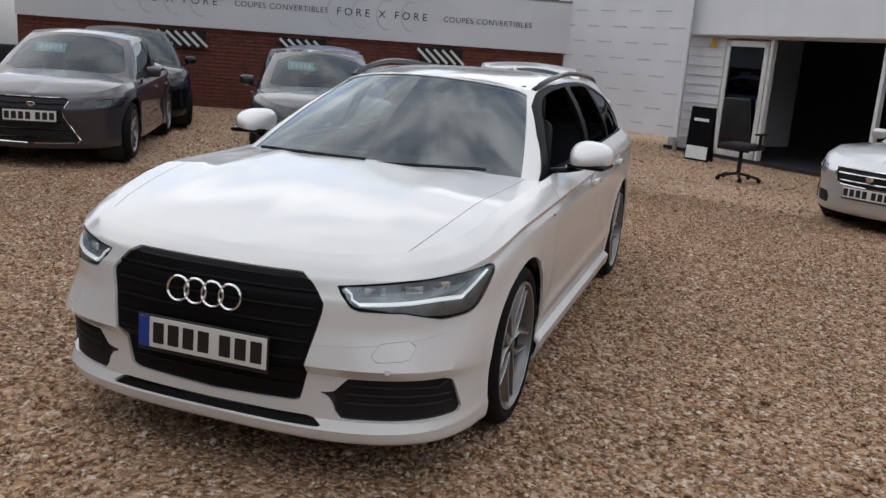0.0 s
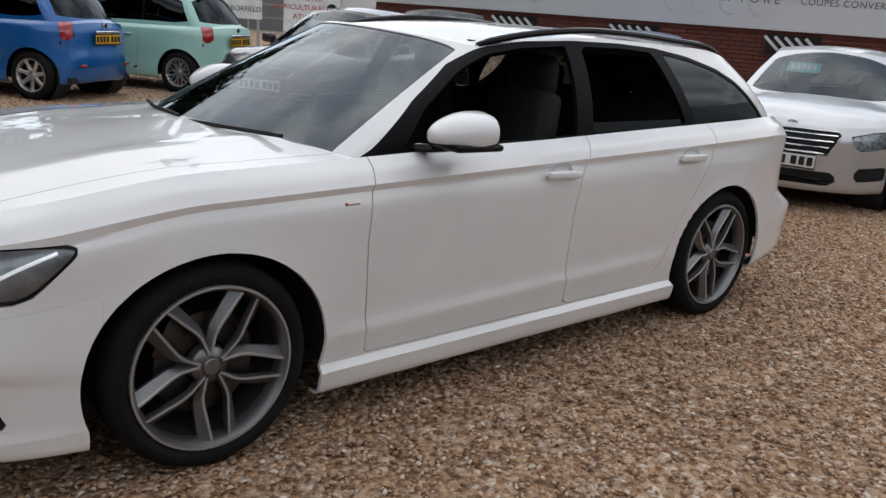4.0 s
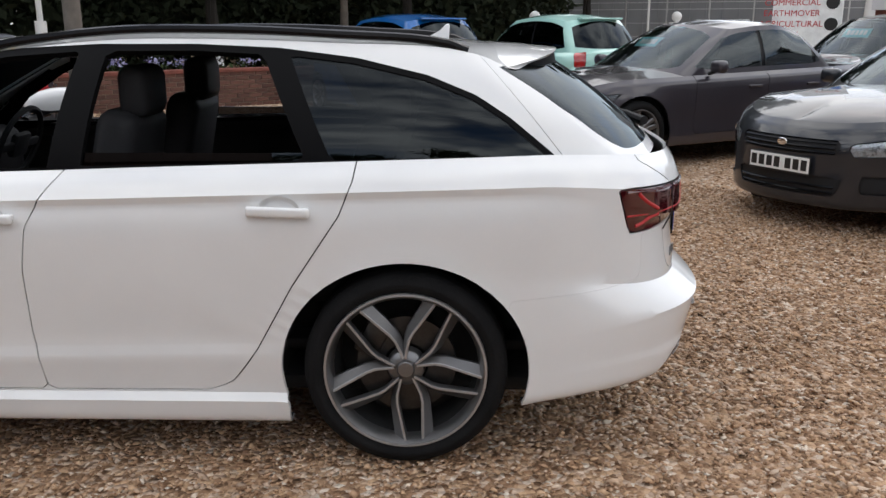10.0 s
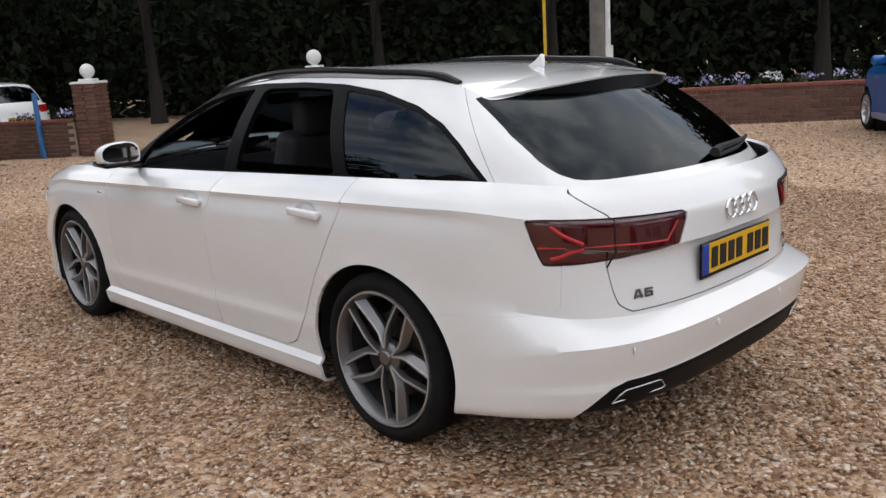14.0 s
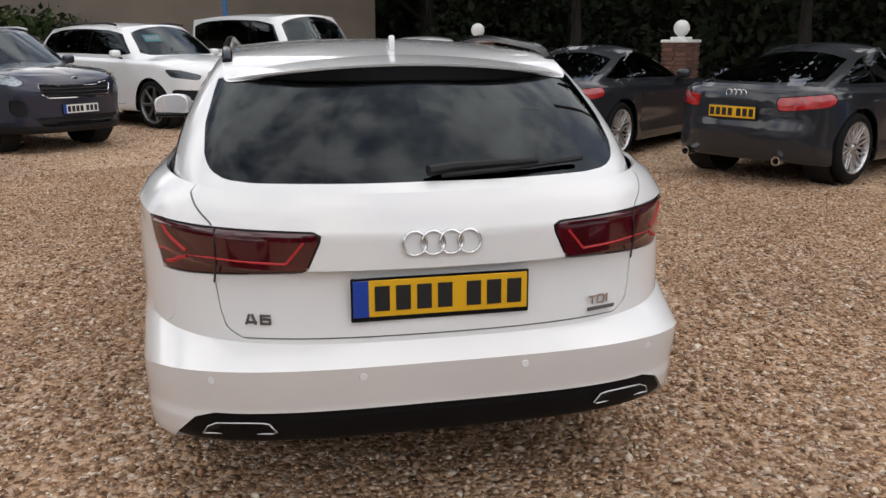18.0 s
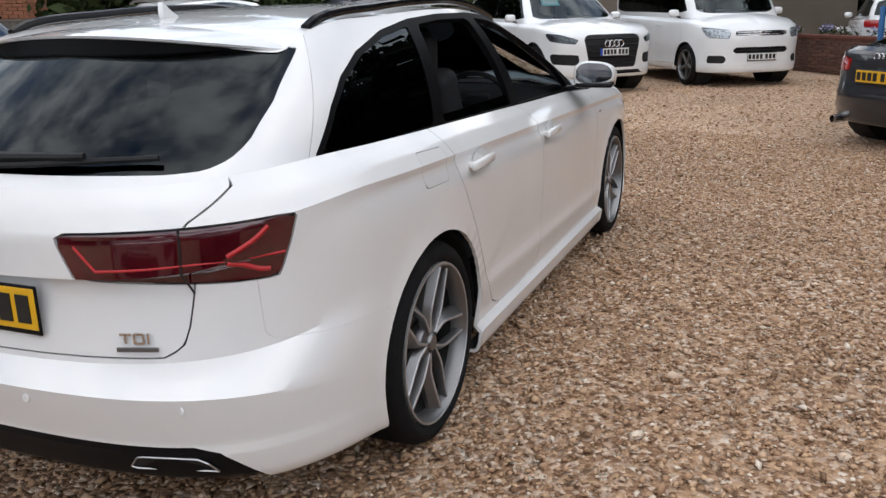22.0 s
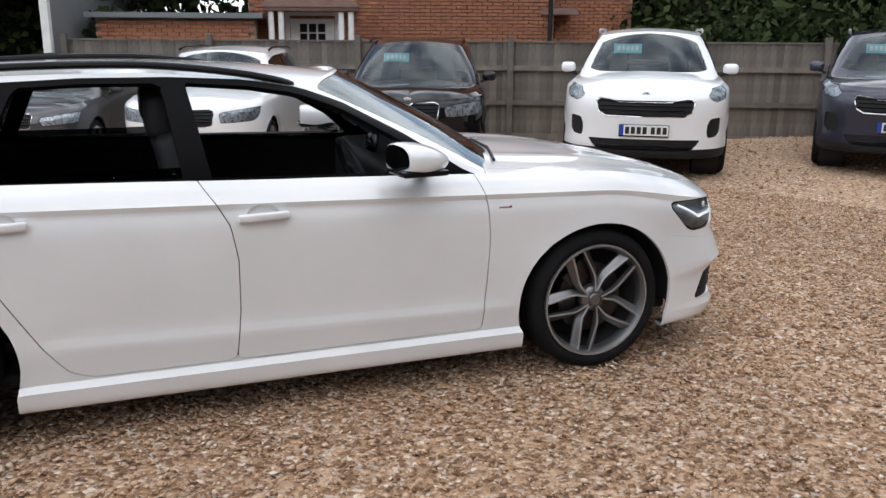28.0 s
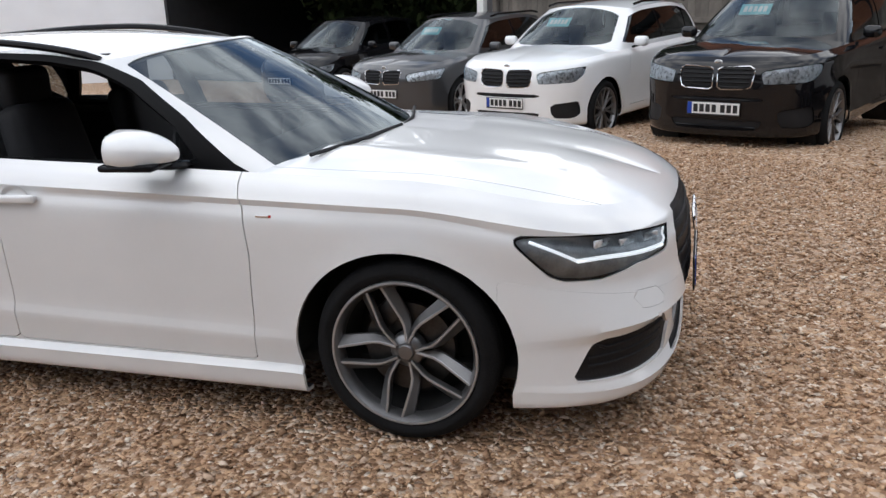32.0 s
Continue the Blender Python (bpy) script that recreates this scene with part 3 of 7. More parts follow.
def number_plate(parent, at, yaw, pitch, back, euro=True, size=(0.52, 0.111), frame_mat=INK):
    """A plate facing its own +x: board, blue band, and plain bars for the characters."""
    m = Matrix.Translation(at) @ Matrix.Rotation(radians(yaw), 4, "Z") @ Matrix.Rotation(radians(pitch), 4, "Y")
    w, h = size
    p = part("number_plate", bm_box((0.008, w + 0.012, h + 0.022), (0, 0, -0.004), 0.003, 1), frame_mat, parent, "", m)
    part("plate_face", bm_box((0.004, w, h), (0.004, 0, 0), 0.001, 1), back, p)
    y0 = -w / 2
    if euro:
        part("blue_band", bm_box((0.004, 0.045, h), (0.0055, -w / 2 + 0.0225, 0), 0.001, 1), PLATEBLUE, p)
        y0 += 0.05
    step = (w / 2 - 0.012 - y0) / 7.4
    for k in range(7):
        yy = y0 + step * (k + 0.55) + (0.4 * step if k > 3 else 0)
        part("plate_bar", bm_box((0.003, step * 0.70, h * 0.68), (0.0075, yy, 0), 0.0), INK, p, smooth=False)
    return p

# ---- the white estate car ----
ESTATE = dict(
    front=2.405, rear=-2.50, width=0.905, plan=(10.0, 2.4, 11.0, 2.6), low_plan=(6, (13.0, 2.9, 16.0, 3.3)), blend=(1.45, -1.85), low_blend=(4, -1.30, -2.45), flat_ends=-0.004, axles=(1.456, -1.456), wheel_r=0.345, arch=0.378, flare=0.010,
    rows=[
        (-0.11, 0.182, -0.07, 0.150, 0.10, 0.285, 0), (-0.035, 0.186, -0.012, 0.162, 0.03, 0.305, 0), (-0.01, 0.235, 0.004, 0.238, -0.002, 0.390, 0),
        (-0.035, 0.268, -0.024, 0.260, 0.0, 0.420, 0), (-0.030, 0.432, -0.003, 0.385, -0.020, 0.50, 0.018), (0.018, 0.475, -0.010, 0.428, -0.032, 0.555, 0.020),
        (0.010, 0.60, 0.005, 0.66, 0.030, 0.605, 0.0), (0.0, 0.69, 0.008, 0.82, 0.052, 0.800, 0.016), (-0.012, 0.72, -0.008, 0.897, 0.018, 0.824, 0.026), (-0.03, 0.765, -0.001, 0.921, 0.022, 0.925, 0.027),
        (-0.075, 0.800, -0.036, 0.965, 0.045, 0.985, 0.028), (-0.12, 0.825, -0.090, 1.003, 0.072, 1.032, 0.030)],
    creases=(2, 3, 4, 5, 6, 8, 9), cowl=(0.90, 1.16, 1.02), crown=0.010,
    base=dict(front=(1.20, 0, 0.99), corner=(0.94, 0.80, 0.945), back_corner=(-2.20, 0.69, 1.00), rear=(-2.405, 0, 1.02), side_y=[(0.0, 0.82), (-1.2, 0.81), (-1.9, 0.785), (-2.1, 0.738)], side_z=[(0.0, 0.985), (-1.2, 1.01), (-1.9, 1.015)], soft=3),
    roof=dict(front=(0.40, 0, 1.415), corner=(0.11, 0.57, 1.358), back_corner=(-1.82, 0.60, 1.315), rear=(-1.96, 0, 1.365), side_y=[(-0.4, 0.605), (-1.2, 0.61)], side_z=[(-0.15, 1.395), (-0.6, 1.425), (-1.2, 1.41), (-1.7, 1.37)], soft=4),
    bulge=0.035, roof_line=[(1.0, 1.40), (0.82, 1.438), (0.55, 1.458), (0.3, 1.443), (0.0, 1.38)], ring=(30, 110, 28))
body = Body(ESTATE, cell=0.026, per=5)
car = thing("estate_car", "glossy white estate car with black trim on grey alloy wheels", "car")
low = body.lower
for ax in ESTATE["axles"]:
    low = low.split(round_hole(ax, ESTATE["wheel_r"] + 0.005, ESTATE["arch"], 1.095))[1]
shell = low.joined(body.hood)
link("inner_shell", shell.pushed(-0.016).whole().mesh("inner_shell", LINING), car)

# grille, lamps and intakes are cut from the lower body
GRILLEBLACK = surface("satin_black_grille", (0.006, 0.006, 0.007), 0.45, vary=0.2, spec=0.12)
GRILLE = [(-0.1, 0.780), (0.33, 0.780), (0.375, 0.755), (0.428, 0.690), (0.425, 0.66), (0.352, 0.335), (0.335, 0.322), (-0.1, 0.305)]
grille_sheet, low = low.split(end_outline(GRILLE), 0.003)
slot_sheet, low = low.split(end_outline([(-0.1, 0.268), (0.39, 0.272), (0.44, 0.245), (-0.1, 0.238)]), 0.002)
al = body.along
HL = [(al(2.345, 0.465), 0.748), (al(2.25, 0.64), 0.768), (al(2.10, 0.775), 0.783), (al(1.90, 0.865), 0.792), (al(1.865, 0.88), 0.784), (al(1.875, 0.876), 0.762), (al(1.96, 0.85), 0.655), (al(2.02, 0.83), 0.636), (al(2.13, 0.76), 0.634), (al(2.23, 0.665), 0.666), (al(2.315, 0.535), 0.672), (al(2.325, 0.515), 0.682)]
head_sheet, low = low.split(wrap_outline(HL), 0.003)
FOG = [(al(2.36, 0.455), 0.425), (al(2.10, 0.795), 0.425), (al(2.07, 0.81), 0.405), (al(1.985, 0.848), 0.275), (al(2.36, 0.43), 0.275), (al(2.367, 0.41), 0.31), (al(2.367, 0.41), 0.335), (al(2.385, 0.36), 0.35), (al(2.385, 0.36), 0.365), (al(2.367, 0.41), 0.37)]
fog_sheet, low = low.split(wrap_outline(FOG), 0.003)
WASHER = [(al(2.285, 0.61), 0.566), (al(2.20, 0.715), 0.574), (al(2.20, 0.715), 0.550), (al(2.225, 0.69), 0.510), (al(2.31, 0.57), 0.502), (al(2.315, 0.56), 0.512)]
washer_sheet, low = low.split(wrap_outline(WASHER), 0.0006)
TL = [(al(-2.14, 0.80), 0.945), (al(-2.20, 0.775), 0.952), (al(-2.46, 0.355), 0.935), (al(-2.467, 0.345), 0.922), (al(-2.455, 0.40), 0.815), (al(-2.30, 0.70), 0.800), (al(-2.20, 0.778), 0.798)]
TL_WRAP = wrap_outline([(al(-1.95, 0.85), 0.945), *TL[1:-2], TL[-2], (al(-1.95, 0.85), 0.798)])
tail_sheet, low = low.split(lambda p: np.maximum(TL_WRAP(p), p[:, 0] + 2.175 + 0.30 * (0.87 - p[:, 2])), 0.003)
TG_EDGE = al(-2.36, 0.62)
GATE = [(al(-2.26, 0.735), 1.2), (al(-2.27, 0.72), 1.03), (TG_EDGE - 0.01, 0.95), (TG_EDGE, 0.90), (TG_EDGE, 0.80), (TG_EDGE + 0.02, 0.66), (TG_EDGE + 0.07, 0.622), (9.9, 0.615), (9.9, 1.2)]
gate_sheet, low = low.split(wrap_outline(GATE), 0.0022)
DIFF = [(al(-2.27, 0.79), 0.10), (al(-2.275, 0.785), 0.30), (al(-2.36, 0.69), 0.395), (al(-2.405, 0.62), 0.414), (9.9, 0.42), (9.9, 0.10)]
diff_sheet, low = low.split(wrap_outline(DIFF), 0.002)
BGAP = [(-0.235, 0.268), (-0.212, 0.48), (-0.21, 0.70), (-0.235, 0.84), (-0.285, 0.93), (-0.325, 0.985), (-0.40, 1.10)]
FD = [(0.845, 0.96), (0.875, 0.86), (0.888, 0.70), (0.875, 0.45), (0.862, 0.270), *BGAP, (0.82, 1.10)]
RD = [*BGAP, (-1.31, 1.10), (-1.295, 0.99), (-1.25, 0.88), (-1.09, 0.645), (-0.965, 0.425), (-0.915, 0.355), (-0.87, 0.300), (-0.79, 0.270)]
FUEL = [(-1.345, 0.992), (-1.545, 1.0), (-1.53, 0.886), (-1.345, 0.882)]
door_f, low = low.split(side_outline(FD), 0.0022)
door_r, low = low.split(side_outline(RD), 0.0022)
fb = lambda p: np.where(p[:, 0] > 0, np.maximum(p[:, 2] - 0.64 + 0.16 * (p[:, 0] - 1.8), 1.80 - p[:, 0]), 1.0)
front_bumper, low = low.split(fb, 0.0003)
rb = lambda p: np.where(p[:, 0] < 0, np.minimum(np.maximum(p[:, 2] - 0.605 + 0.10 * (p[:, 0] + 1.9), p[:, 0] + 1.80), np.maximum(p[:, 0] + 2.245, p[:, 2] - 0.82)), 1.0)
rear_bumper, low = low.split(rb, 0.00025)
lip, front_bumper = front_bumper.split(lambda p: p[:, 2] - 0.235, 0.0)
left_low, right_low = low, low.mirrored()
flap, right_low = right_low.split(side_outline(FUEL), 0.0009)
link("fuel_flap", flap.mesh("fuel_flap", WHITE, 0.01), car)
link("body_side", left_low.mesh("body_side", WHITE, 0.012), car)
link("body_side", right_low.mesh("body_side", WHITE, 0.012), car)
both(washer_sheet, "washer_cover", WHITE, car)
doors = both(door_f, "front_door", WHITE, car) + both(door_r, "rear_door", WHITE, car)
one(front_bumper, "front_bumper", WHITE, car)
one(lip, "front_lip", WHITE, car)
one(rear_bumper, "rear_bumper", WHITE, car)
gate = one(gate_sheet, "tailgate", WHITE, car)
one(diff_sheet.pushed(-0.012), "rear_diffuser", GRILLEBLACK, car, "matt black lower bumper insert")
# bonnet, cut from the wing tops along its shut line
wing_top, bonnet = body.hood.split(lambda p: keyed([(0.85, 0.745), (1.2, 0.735), (1.68, 0.70), (2.05, 0.645), (2.4, 0.55)], p[:, 0]) - p[:, 1], 0.0018)
one(bonnet, "bonnet", WHITE, car)
both(wing_top, "wing_top", WHITE, car, flange=0.010)
one(slot_sheet.pushed(-0.012), "lower_slot", GRILLEBLACK, car)
grille = one(grille_sheet.pushed(-0.012), "grille", GRILLEBLACK, car, "gloss black single-frame grille")


def skin(x_sign, y, z):
    """Where the lower body lies at a height, on the front or the back, at a distance from the middle."""
    g = body.grid[..., :3].reshape(-1, 3)
    g = g[g[:, 0] * x_sign > 1.0]
    k = np.argmin((g[:, 1] - abs(y)) ** 2 + (g[:, 2] - z) ** 2)
    return g[k, 0]


for k in range(7):
    z = 0.375 + k * 0.058
    ys = np.linspace(-1, 1, 21) * (0.355 + 0.055 * smooth01(0.31, 0.7, z) - 0.01)
    part("grille_slat", bm_tube([(skin(1, y, z) - 0.010, y, z) for y in ys], 0.006, 6, 0.9), GRILLEBLACK, grille)
number_plate(car, (2.432, 0.0, 0.50), 0, -2, WHITEPLATE)
for k in range(4):
    y = (k - 1.5) * 0.066
    ring = bmesh.new()
    n, mm = 28, 6
    vs = [[ring.verts.new((0.006 * math.cos(b), (0.043 + 0.006 * math.sin(b)) * math.cos(a), (0.043 + 0.006 * math.sin(b)) * math.sin(a))) for b in [2 * math.pi * j / mm for j in range(mm)]] for a in [2 * math.pi * i / n for i in range(n)]]
    for i in range(n):
        for j in range(mm):
            ring.faces.new((vs[i][j], vs[(i + 1) % n][j], vs[(i + 1) % n][(j + 1) % mm], vs[i][(j + 1) % mm]))
    me = bm_mesh("badge_ring", ring, CHROME, True, 60)
    RING_MESH = me
    link("badge_ring", me, car, "", pose(2.424, y * 1.05, 0.675, 0, -8, 0))
    link("badge_ring", me, car, "", pose(-2.484, y * 0.8, 0.898, 0, 4, 0) @ Matrix.Diagonal((1, 0.78, 0.78, 1)))

def even(line):
    """Smooths a line of points, its ends kept."""
    for _ in range(4):
        line = [line[0], *[(a + 2 * b + c) / 4 for a, b, c in zip(line, line[1:], line[2:])], line[-1]]
    return line


# lamps: dark housing, light strips, lens
for s in (1, -1):
    hs = head_sheet if s > 0 else head_sheet.mirrored()
    lamp = link("headlight", hs.pushed(-0.013).mesh("headlight", LAMPDARK, 0.0), car, "clear headlight with lit daytime strips")
    link("lens", hs.pushed(-0.001).mesh("lens", LENS, 0.01), lamp)

    def on_skin(sv, z, d):
        """A place on the body at a way round it and a height, pushed in by d."""
        g = body.grid
        k = np.argmin((g[..., 3] - sv) ** 2 + (g[..., 2] - z) ** 2)
        p = g.reshape(-1, 5)[k]
        out = Vector((p[0] - 1.2, p[1] * 0.9, 0)).normalized()
        return Vector((p[0], s * p[1], p[2])) - Vector((out.x, s * out.y, 0)) * d

    # a lit strip that runs along the lower edge and kicks up at both ends
    kick = [on_skin(v, z, 0.007) for v, z in zip(np.linspace(al(2.335, 0.485), al(2.315, 0.53), 4), np.linspace(0.742, 0.694, 4))]
    lo = even([on_skin(v, z, 0.007) for v, z in zip(np.linspace(al(2.315, 0.53), al(2.06, 0.81), 12), np.linspace(0.694, 0.704, 12))])
    up = even([on_skin(v, z, 0.007) for v, z in zip(np.linspace(al(2.06, 0.81), al(1.925, 0.862), 7), np.linspace(0.704, 0.775, 7))])
    for line, r in ((kick, 0.004), (lo, 0.0075), (up, 0.0055)):
        part("light_strip", bm_tube(line, r, 6), DRL, lamp, "lit white daytime strip")
    rim_line = even([on_skin(v, z, 0.004) for v, z in [(a[0] + (b[0] - a[0]) * t, a[1] + (b[1] - a[1]) * t) for a, b in zip(HL, HL[1:] + HL[:1]) for t in (0, 0.34, 0.67)]])
    part("lamp_rim", bm_tube([*rim_line, rim_line[0]], 0.0045, 5), GLOSSBLACK, lamp, "black rim")
    for v, z in ((al(2.29, 0.59), 0.733), (al(2.22, 0.68), 0.742), (al(2.14, 0.755), 0.748)):
        p = on_skin(v, z, 0.010)
        part("reflector", moved(bm_box((0.012, 0.075, 0.026), (0, 0, 0), 0.004), Matrix.Translation(p) @ Matrix.Rotation(s * 0.6, 4, "Z")), LAMPIN, lamp)
    fog = link("air_intake", (fog_sheet if s > 0 else fog_sheet.mirrored()).pushed(-0.013).mesh("air_intake", MATTBLACK, 0.0), car, "black bumper intake")
    for z in (0.325, 0.36, 0.40):
        a, b = al(2.35, 0.47), al(2.07, 0.81)
        part("intake_slat", bm_tube([on_skin(v, z, 0.010) for v in np.linspace(a, b, 8)], 0.006, 5), MATTBLACK, fog)
    ts = tail_sheet if s > 0 else tail_sheet.mirrored()
    tl = link("tail_light", ts.mesh("tail_light", REDLENS, 0.012), car, "dark red tail light with glowing strips")
    apex = al(-2.295, 0.69)
    for line, r in (
            (zip(np.linspace(al(-2.205, 0.772), al(-2.445, 0.425), 14), np.linspace(0.862, 0.848, 14)), 0.0040),
            (zip(np.linspace(al(-2.445, 0.425), al(-2.458, 0.385), 4), np.linspace(0.848, 0.905, 4)), 0.0040),
            (zip(np.linspace(al(-2.225, 0.757), apex, 7), np.linspace(0.925, 0.862, 7)), 0.0070),
            (zip(np.linspace(al(-2.235, 0.748), apex, 7), np.linspace(0.812, 0.856, 7)), 0.0070)):
        part("light_strip", bm_tube(even([on_skin(v, z, 0.0035 if r > 0.005 else 0.0005) for v, z in line]), r, 6), REDGLOW, tl)
    top = even([on_skin(v, z, 0.001) for v, z in zip(np.linspace(al(-2.19, 0.78), al(-2.455, 0.39), 12), np.linspace(0.938, 0.922, 12))])
    part("lens_edge", bm_tube(top, 0.006, 5), REDLENS, tl)
    seam = [on_skin(TG_EDGE, z, -0.003) for z in (0.79, 0.84, 0.89, 0.94)]
    part("lamp_seam", bm_tube(seam, 0.003, 4), INK, tl)

# cabin: windscreen, side windows, back window, pillars
cab = body.cabin
ua, ud = 30 / 168, 140 / 168
screen_f = lambda p: np.maximum.reduce([p[:, 3] - (ua - 0.014), 0.02 - p[:, 4], p[:, 4] - 0.985]) 
screen, cab = cab.split(screen_f)
DLO = [(0.90, 0.955), (0.81, 0.992), (0.55, 1.158), (0.30, 1.292), (0.12, 1.356), (-0.10, 1.392), (-0.42, 1.408), (-0.75, 1.408), (-1.03, 1.395), (-1.29, 1.363), (-1.53, 1.308), (-1.69, 1.245), (-1.80, 1.175), (-1.945, 1.058), (-1.955, 1.046), (-1.945, 1.040), (-1.9, 1.034), (-1.2, 0.90), (0.93, 0.86)]
PANES = {
    "front": [(0.66, 1.0), (0.52, 1.135), (0.28, 1.270), (0.10, 1.334), (-0.10, 1.366), (-0.355, 1.384), (-0.285, 1.018)],
    "rear": [(-0.395, 1.024), (-0.45, 1.385), (-0.75, 1.386), (-0.965, 1.375), (-0.99, 1.355), (-1.13, 1.05), (-1.12, 1.040)],
    "quarter": [(-1.215, 1.044), (-1.07, 1.370), (-1.28, 1.345), (-1.52, 1.292), (-1.675, 1.232), (-1.785, 1.164), (-1.915, 1.058), (-1.91, 1.052)]}
side_f = lambda p: np.where((p[:, 3] > ua - 0.02) & (p[:, 3] < ud + 0.02), polygon_distance(p[:, 0], p[:, 2], DLO), 1.0)
dlo, cab = cab.split(side_f)
panes = {}
for k, o in PANES.items():
    panes[k], dlo = dlo.split(side_outline(o))
BACK = [(-0.1, 1.056), (0.52, 1.048), (0.60, 1.054), (0.645, 1.078), (0.662, 1.115), (0.66, 1.20), (0.622, 1.33), (0.5, 1.36), (-0.1, 1.365)]
back_f = lambda p: np.where(p[:, 0] < -1.7, np.maximum((ud - 0.030) - p[:, 3], polygon_distance(p[:, 1], p[:, 2], BACK)), 1.0)
back, cab = cab.split(back_f)
gate_top, cab = cab.split(lambda p: (ud - 0.036) - p[:, 3], 0.0003)
both(cab, "pillar", WHITE, car, flange=0.02)
one(gate_top, "tailgate_frame", WHITE, car)
both(dlo, "window_surround", WINTRIM, car, "black window surround", 0.025)
one(screen.pushed(-0.004), "windscreen", CLEAR, car, "clear windscreen reflecting clouds", 0.004)
one(back.pushed(-0.003), "back_window", REARTINT, car, "dark tinted back window", 0.004)
both(panes["quarter"].pushed(-0.004), "quarter_window", TINT, car, "dark privacy glass", 0.004)
lowered = panes["rear"].keep(panes["rear"].pts[:, 2] - 1.068)
both(lowered.pushed(-0.012), "rear_door_window", TINT, car, "mostly lowered privacy glass", 0.004)
one(body.roof, "roof", WHITE, car, flange=0.0)
for s in (1, -1):
    xs = np.linspace(0.10, -1.66, 30)
    e = body.ring(ESTATE["roof"])
    zs = np.interp(-xs, -e[30:140, 0], e[30:140, 2])
    ys = np.interp(-xs, -e[30:140, 0], e[30:140, 1])
    lift = 0.030 * np.sin(np.linspace(0, math.pi, 30)) ** 0.35 + 0.002
    part("roof_rail", bm_tube([(x, s * (y - 0.015), z + h) for x, y, z, h in zip(xs, ys, zs, lift)], 0.017, 8, 0.9), GLOSSBLACK, car, "black roof rail")

WHEEL = wheel_meshes("hero", 0.345, 0.272, 0.255, 0.026, DARKALLOY, ALLOY, "ridge", 5)
add_wheels(car, WHEEL, ESTATE["axles"], 0.775, 0.345, 0.0, ((-30, -48), (-30, -22)))
for ax in ESTATE["axles"]:
    for s in (1, -1):
        liner = bm_lathe([(0.380, 0.0), (0.400, -0.05), (0.400, -0.3), (0.0, -0.3)], 40)
        for v in liner.verts:
            v.co.x *= 1.095
        bmesh.ops.delete(liner, geom=[v for v in liner.verts if v.co.z < -0.10], context="VERTS")
        part("arch_liner", moved(liner, Matrix.Translation((ax, s * 0.874, 0.35)) @ Matrix.Rotation(0 if s > 0 else math.pi, 4, "Z")), CAVITY, car)
part("underfloor", bm_box((3.9, 1.5, 0.06), (0, 0, 0.24), 0.02), CAVITY, car)

